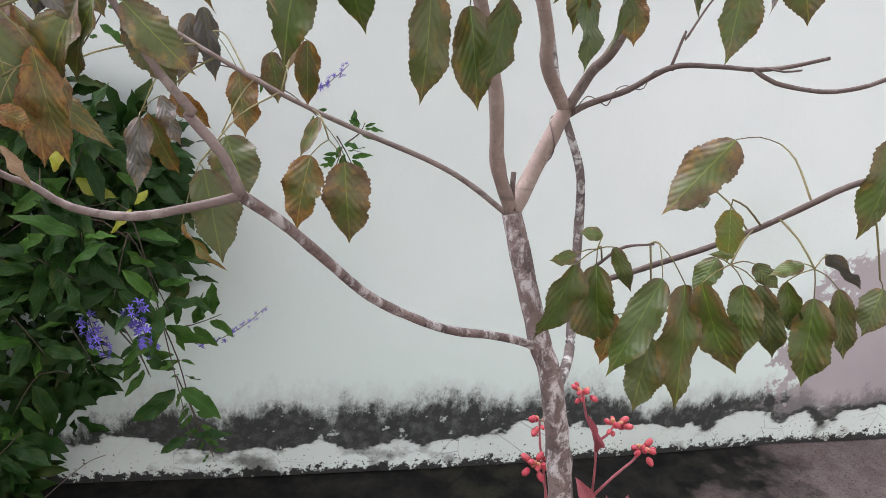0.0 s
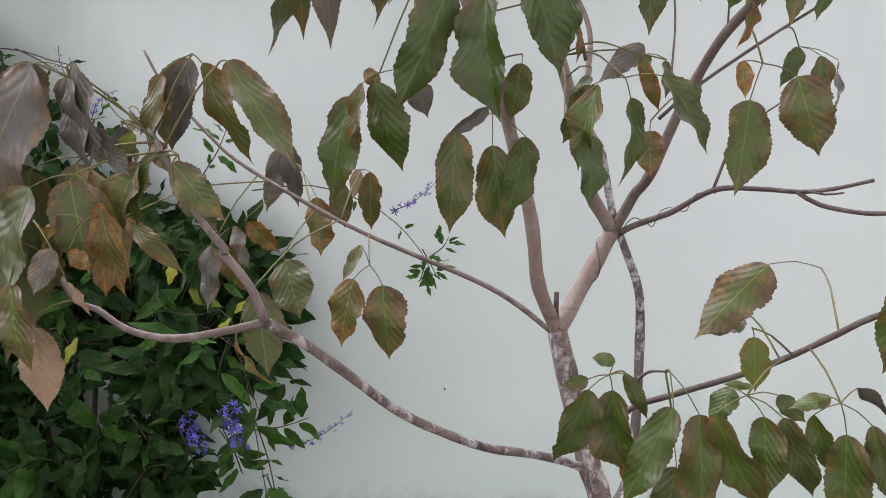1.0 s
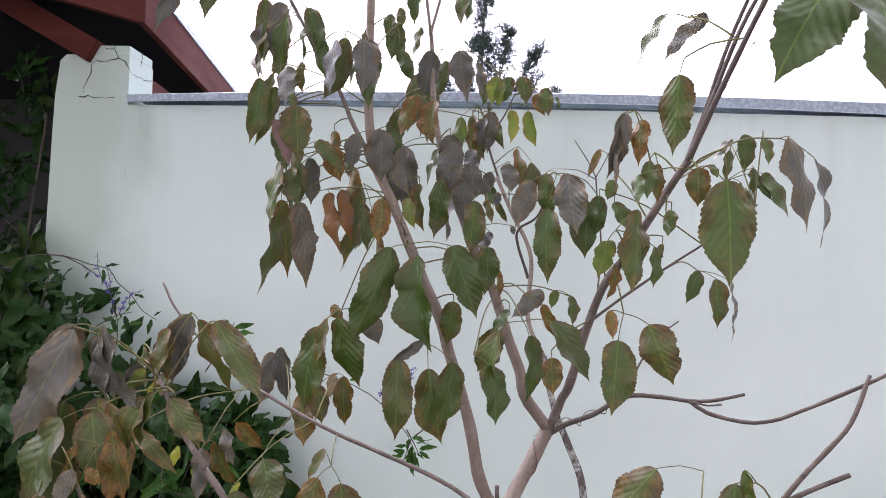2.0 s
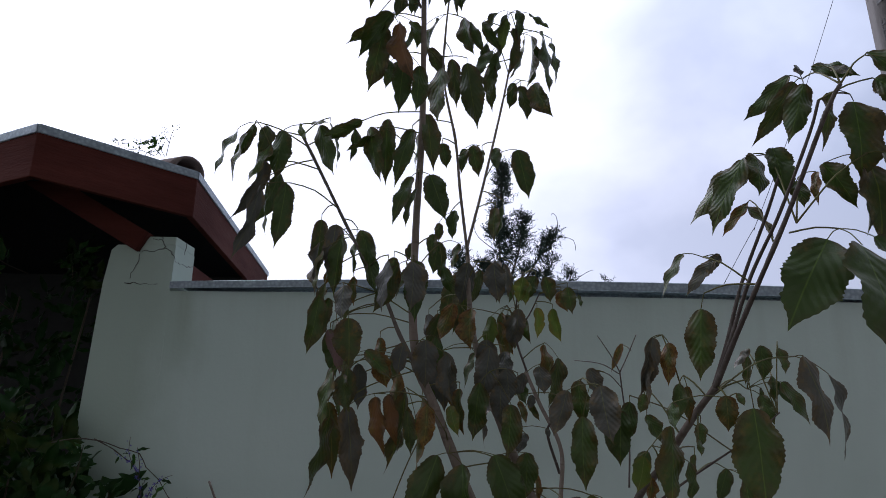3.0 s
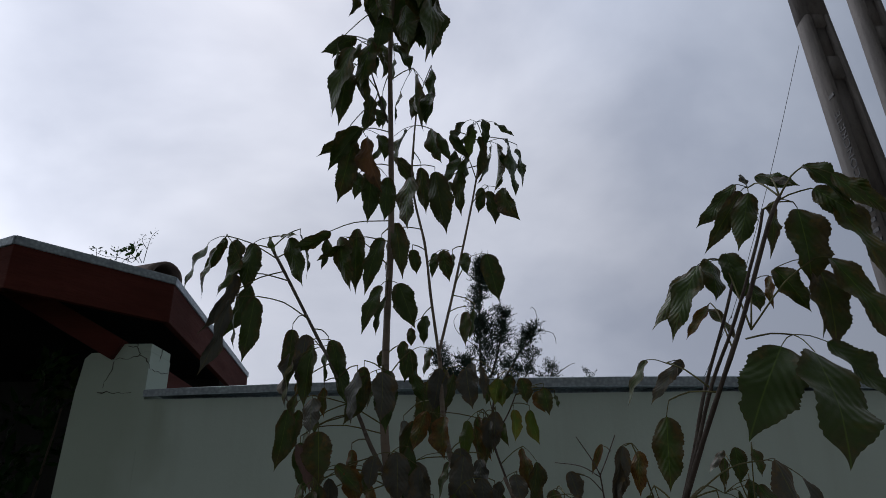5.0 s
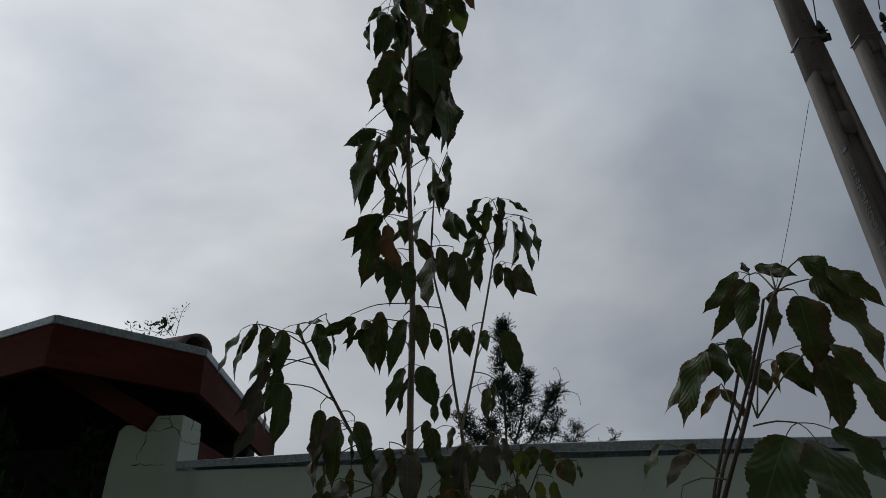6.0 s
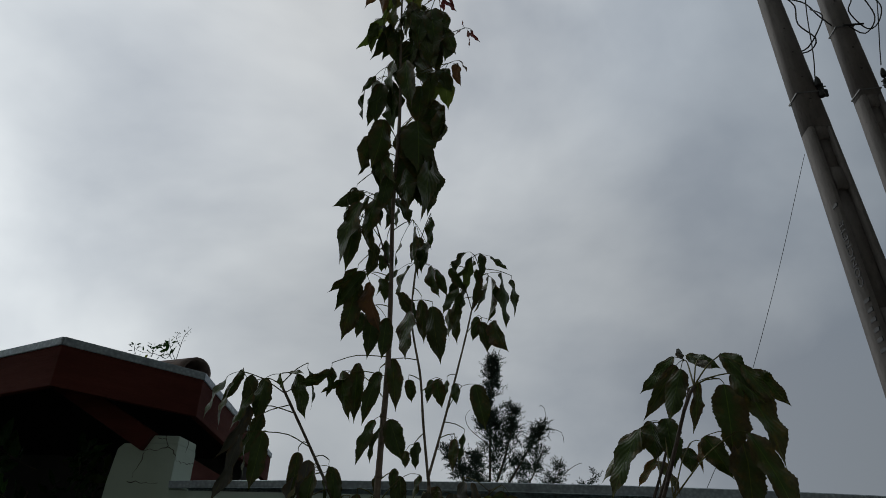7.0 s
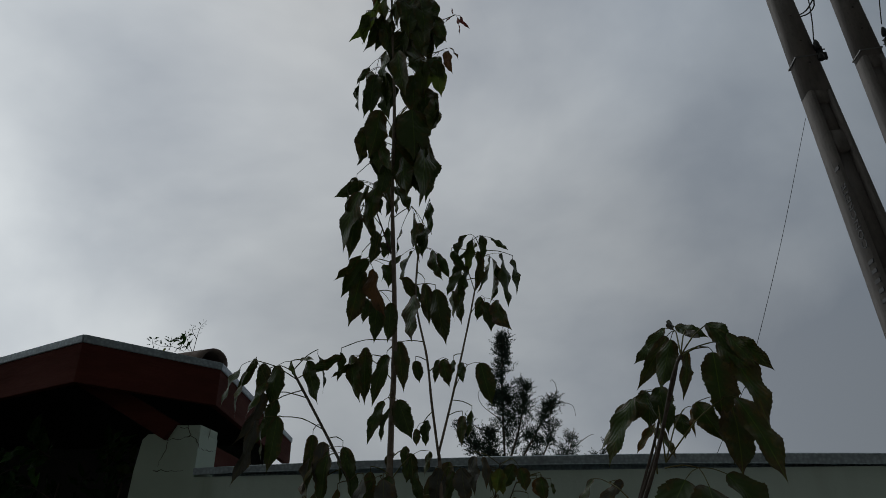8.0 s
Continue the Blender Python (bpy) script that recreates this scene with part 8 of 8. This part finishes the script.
keep(part("step_bolt", tube([(4.165, 3.44, 5.475), (4.30, 3.44, 5.485)], 0.008, 0.007, 8), CABLE, pole_b, "dark step bolt"))

def cable(points, radius=0.0045):
    ob = new("cable", mesh_of("cable", tube(points, radius, radius, 6, 0.03), CABLE))
    return tagged(ob, "thin black service cable strung from the pole", "cable", "service cables")


cable([(3.568, 3.176, 4.246), (3.267, 3.176, 3.456), (2.976, 3.176, 2.770), (2.831, 3.176, 2.520), (1.594, 3.176, 0.362), (1.338, 3.176, 0.000)], 0.0013)
cable([(3.553, 3.104, 5.499), (3.593, 3.140, 5.578), (3.629, 3.140, 5.737), (3.778, 3.140, 6.311)])
cable([(3.574, 3.104, 5.488), (3.669, 3.140, 5.428), (3.794, 3.164, 5.398), (3.927, 3.284, 5.413), (4.082, 3.428, 5.463)])
cable([(3.669, 3.140, 5.428), (3.715, 3.140, 5.353), (3.705, 3.140, 5.198), (3.786, 3.140, 5.077), (3.738, 3.140, 4.983), (3.622, 3.104, 4.916)])
cable([(3.838, 3.200, 5.381), (3.864, 3.140, 5.266), (3.812, 3.140, 5.140), (3.725, 3.140, 5.004), (3.622, 3.104, 4.926)])
cable([(3.663, 3.044, 4.687), (3.725, 3.104, 4.925), (3.782, 3.140, 5.341), (3.843, 3.140, 5.678), (3.955, 3.140, 6.308)], 0.0035)
cable([(4.164, 3.476, 6.177), (4.255, 3.440, 5.988), (4.338, 3.440, 5.774), (4.387, 3.440, 5.546), (4.291, 3.440, 5.398), (4.209, 3.452, 5.475)])
cable([(4.174, 3.476, 6.145), (4.274, 3.440, 5.762), (4.231, 3.440, 5.602), (4.313, 3.440, 5.440), (4.397, 3.440, 5.493), (4.450, 3.440, 5.652), (4.368, 3.440, 5.793), (4.316, 3.440, 5.836)])
cable([(4.322, 3.440, 5.120), (4.353, 3.440, 5.280), (4.419, 3.440, 5.598), (4.485, 3.440, 5.961), (4.583, 3.440, 6.456)], 0.0035)
cable([(4.362, 3.476, 4.858), (4.374, 3.452, 4.008), (4.427, 3.440, 3.062), (4.429, 3.440, 0.000)], 0.003)
cable([(4.352, 3.476, 4.858), (4.354, 3.464, 4.009), (4.413, 3.464, 3.063), (4.411, 3.464, 0.000)], 0.003)

# raised lettering along the side of the pole: one word, and plain bars for the maker's name
def pole_side(z):
    c = pole_place(POLE_LOW, POLE_HIGH, z)
    return c.x - 0.5 * (0.25 + (0.095 - 0.25) * z / 5.40), c.y


curve = bpy.data.curves.new("lettering", "FONT")
curve.body, curve.size, curve.extrude, curve.space_character = "CONCRETE", 0.068, 0.0012, 1.05
writing = new("lettering", curve)
bpy.context.view_layer.update()
data = bpy.data.meshes.new_from_object(writing.evaluated_get(bpy.context.evaluated_depsgraph_get()))
bpy.data.objects.remove(writing)
data.materials.append(CABLE)
word = new("lettering", data)
word.parent = pole_a
low_x, low_y = pole_side(3.36)
high_x = pole_side(3.76)[0]
up = Vector((high_x - low_x, 0, 0.40)).normalized()
across = Vector((0, 1, 0))
m = Matrix((up, across, up.cross(across))).transposed().to_4x4()
m.translation = Vector((low_x - 0.001, low_y - 0.072, 3.36))
word.matrix_parent_inverse = Matrix.Translation(-pole_a.location)
word.matrix_basis = m
tagged(word, "dark cast lettering reading along the pole")
for z in (3.29, 3.24, 3.19, 3.14, 3.09, 3.04, 3.82, 2.94, 2.89, 2.84):
    x, y = pole_side(z)
    bar = block(x - 0.0015, x + 0.004, y - 0.07, y - 0.022, z - 0.010, z + 0.010, 0.001)
    keep(part("letter_bar", bar, CABLE, pole_a, "plain bar of worn dark lettering", False))

# sprigs growing on the roof edge
sprigs = thing("roof_weed", (0.45, 2.52, 2.77), "small weed growing on the roof edge", "plant")
sprig_rng = random.Random(2)
for pts, size in (([(0.480, 2.520, 2.794), (0.449, 2.520, 2.825), (0.405, 2.520, 2.857)], 0.034), ([(0.492, 2.520, 2.793), (0.464, 2.520, 2.840), (0.446, 2.520, 2.886)], 0.030), ([(0.389, 2.520, 2.802), (0.389, 2.520, 2.832), (0.389, 2.520, 2.863)], 0.026), ([(0.498, 2.520, 2.793), (0.506, 2.520, 2.869), (0.515, 2.520, 2.905), (0.537, 2.520, 2.930)], 0.013), ([(0.504, 2.520, 2.848), (0.477, 2.520, 2.888), (0.488, 2.520, 2.913)], 0.010), ([(0.454, 2.520, 2.794), (0.399, 2.520, 2.817), (0.347, 2.520, 2.821), (0.305, 2.520, 2.840)], 0.020), ([(0.315, 2.520, 2.814), (0.305, 2.520, 2.840), (0.304, 2.520, 2.861)], 0.024), ([(0.436, 2.520, 2.795), (0.440, 2.520, 2.835), (0.429, 2.520, 2.867)], 0.026)):
    shoot(sprigs, pts, 4, size, None, sprig_rng, 0.0014, True)

# dry twigs fallen at the foot of the climber
def dry_twig(points, r):
    ob = new("dry_twig", mesh_of("dry_twig", tube(points, r, r * 0.5, 6, 0.01, 0.4), BARK_BRANCH))
    tagged(ob, "dry brown twig lying by the wall's foot", "twig", "dry twigs by the wall")


dry_twig([(0.66, 2.46, 0.004), (0.72, 2.50, 0.05), (0.80, 2.55, 0.10), (0.86, 2.555, 0.125)], 0.0022)
dry_twig([(0.62, 2.30, 0.004), (0.69, 2.33, 0.012), (0.78, 2.34, 0.030), (0.82, 2.36, 0.060)], 0.0035)
dry_twig([(0.58, 2.24, 0.004), (0.66, 2.27, 0.010), (0.74, 2.25, 0.006), (0.80, 2.28, 0.018)], 0.0030)
dry_twig([(0.73, 2.22, 0.003), (0.76, 2.28, 0.014), (0.75, 2.36, 0.008)], 0.0026)

# old nail hole in the wall, its dark inside drawn as a small peg
nail = new("nail", mesh_of("nail", tube([(1.656, 2.595, 0.73), (1.656, 2.558, 0.731)], 0.0025, 0.003, 8, 0.01), CRACK))
tagged(nail, "small dark peg standing for an old nail hole in the white wall", "nail")

# small dark chip knocked out of the wall
chip = bmesh.new()
bmesh.ops.create_icosphere(chip, subdivisions=2, radius=1.0, matrix=Matrix.Translation((3.258, 2.598, 1.929)) @ Matrix.Diagonal((0.017, 0.006, 0.007, 1)))
for v in chip.verts:
    v.co += Vector((1, 0.3, 1)) * 0.005 * noise.noise(v.co * 90)
tagged(new("plaster_chip", mesh_of("plaster_chip", chip, CRACK)), "small dark chip in the white wall plaster", "chip")
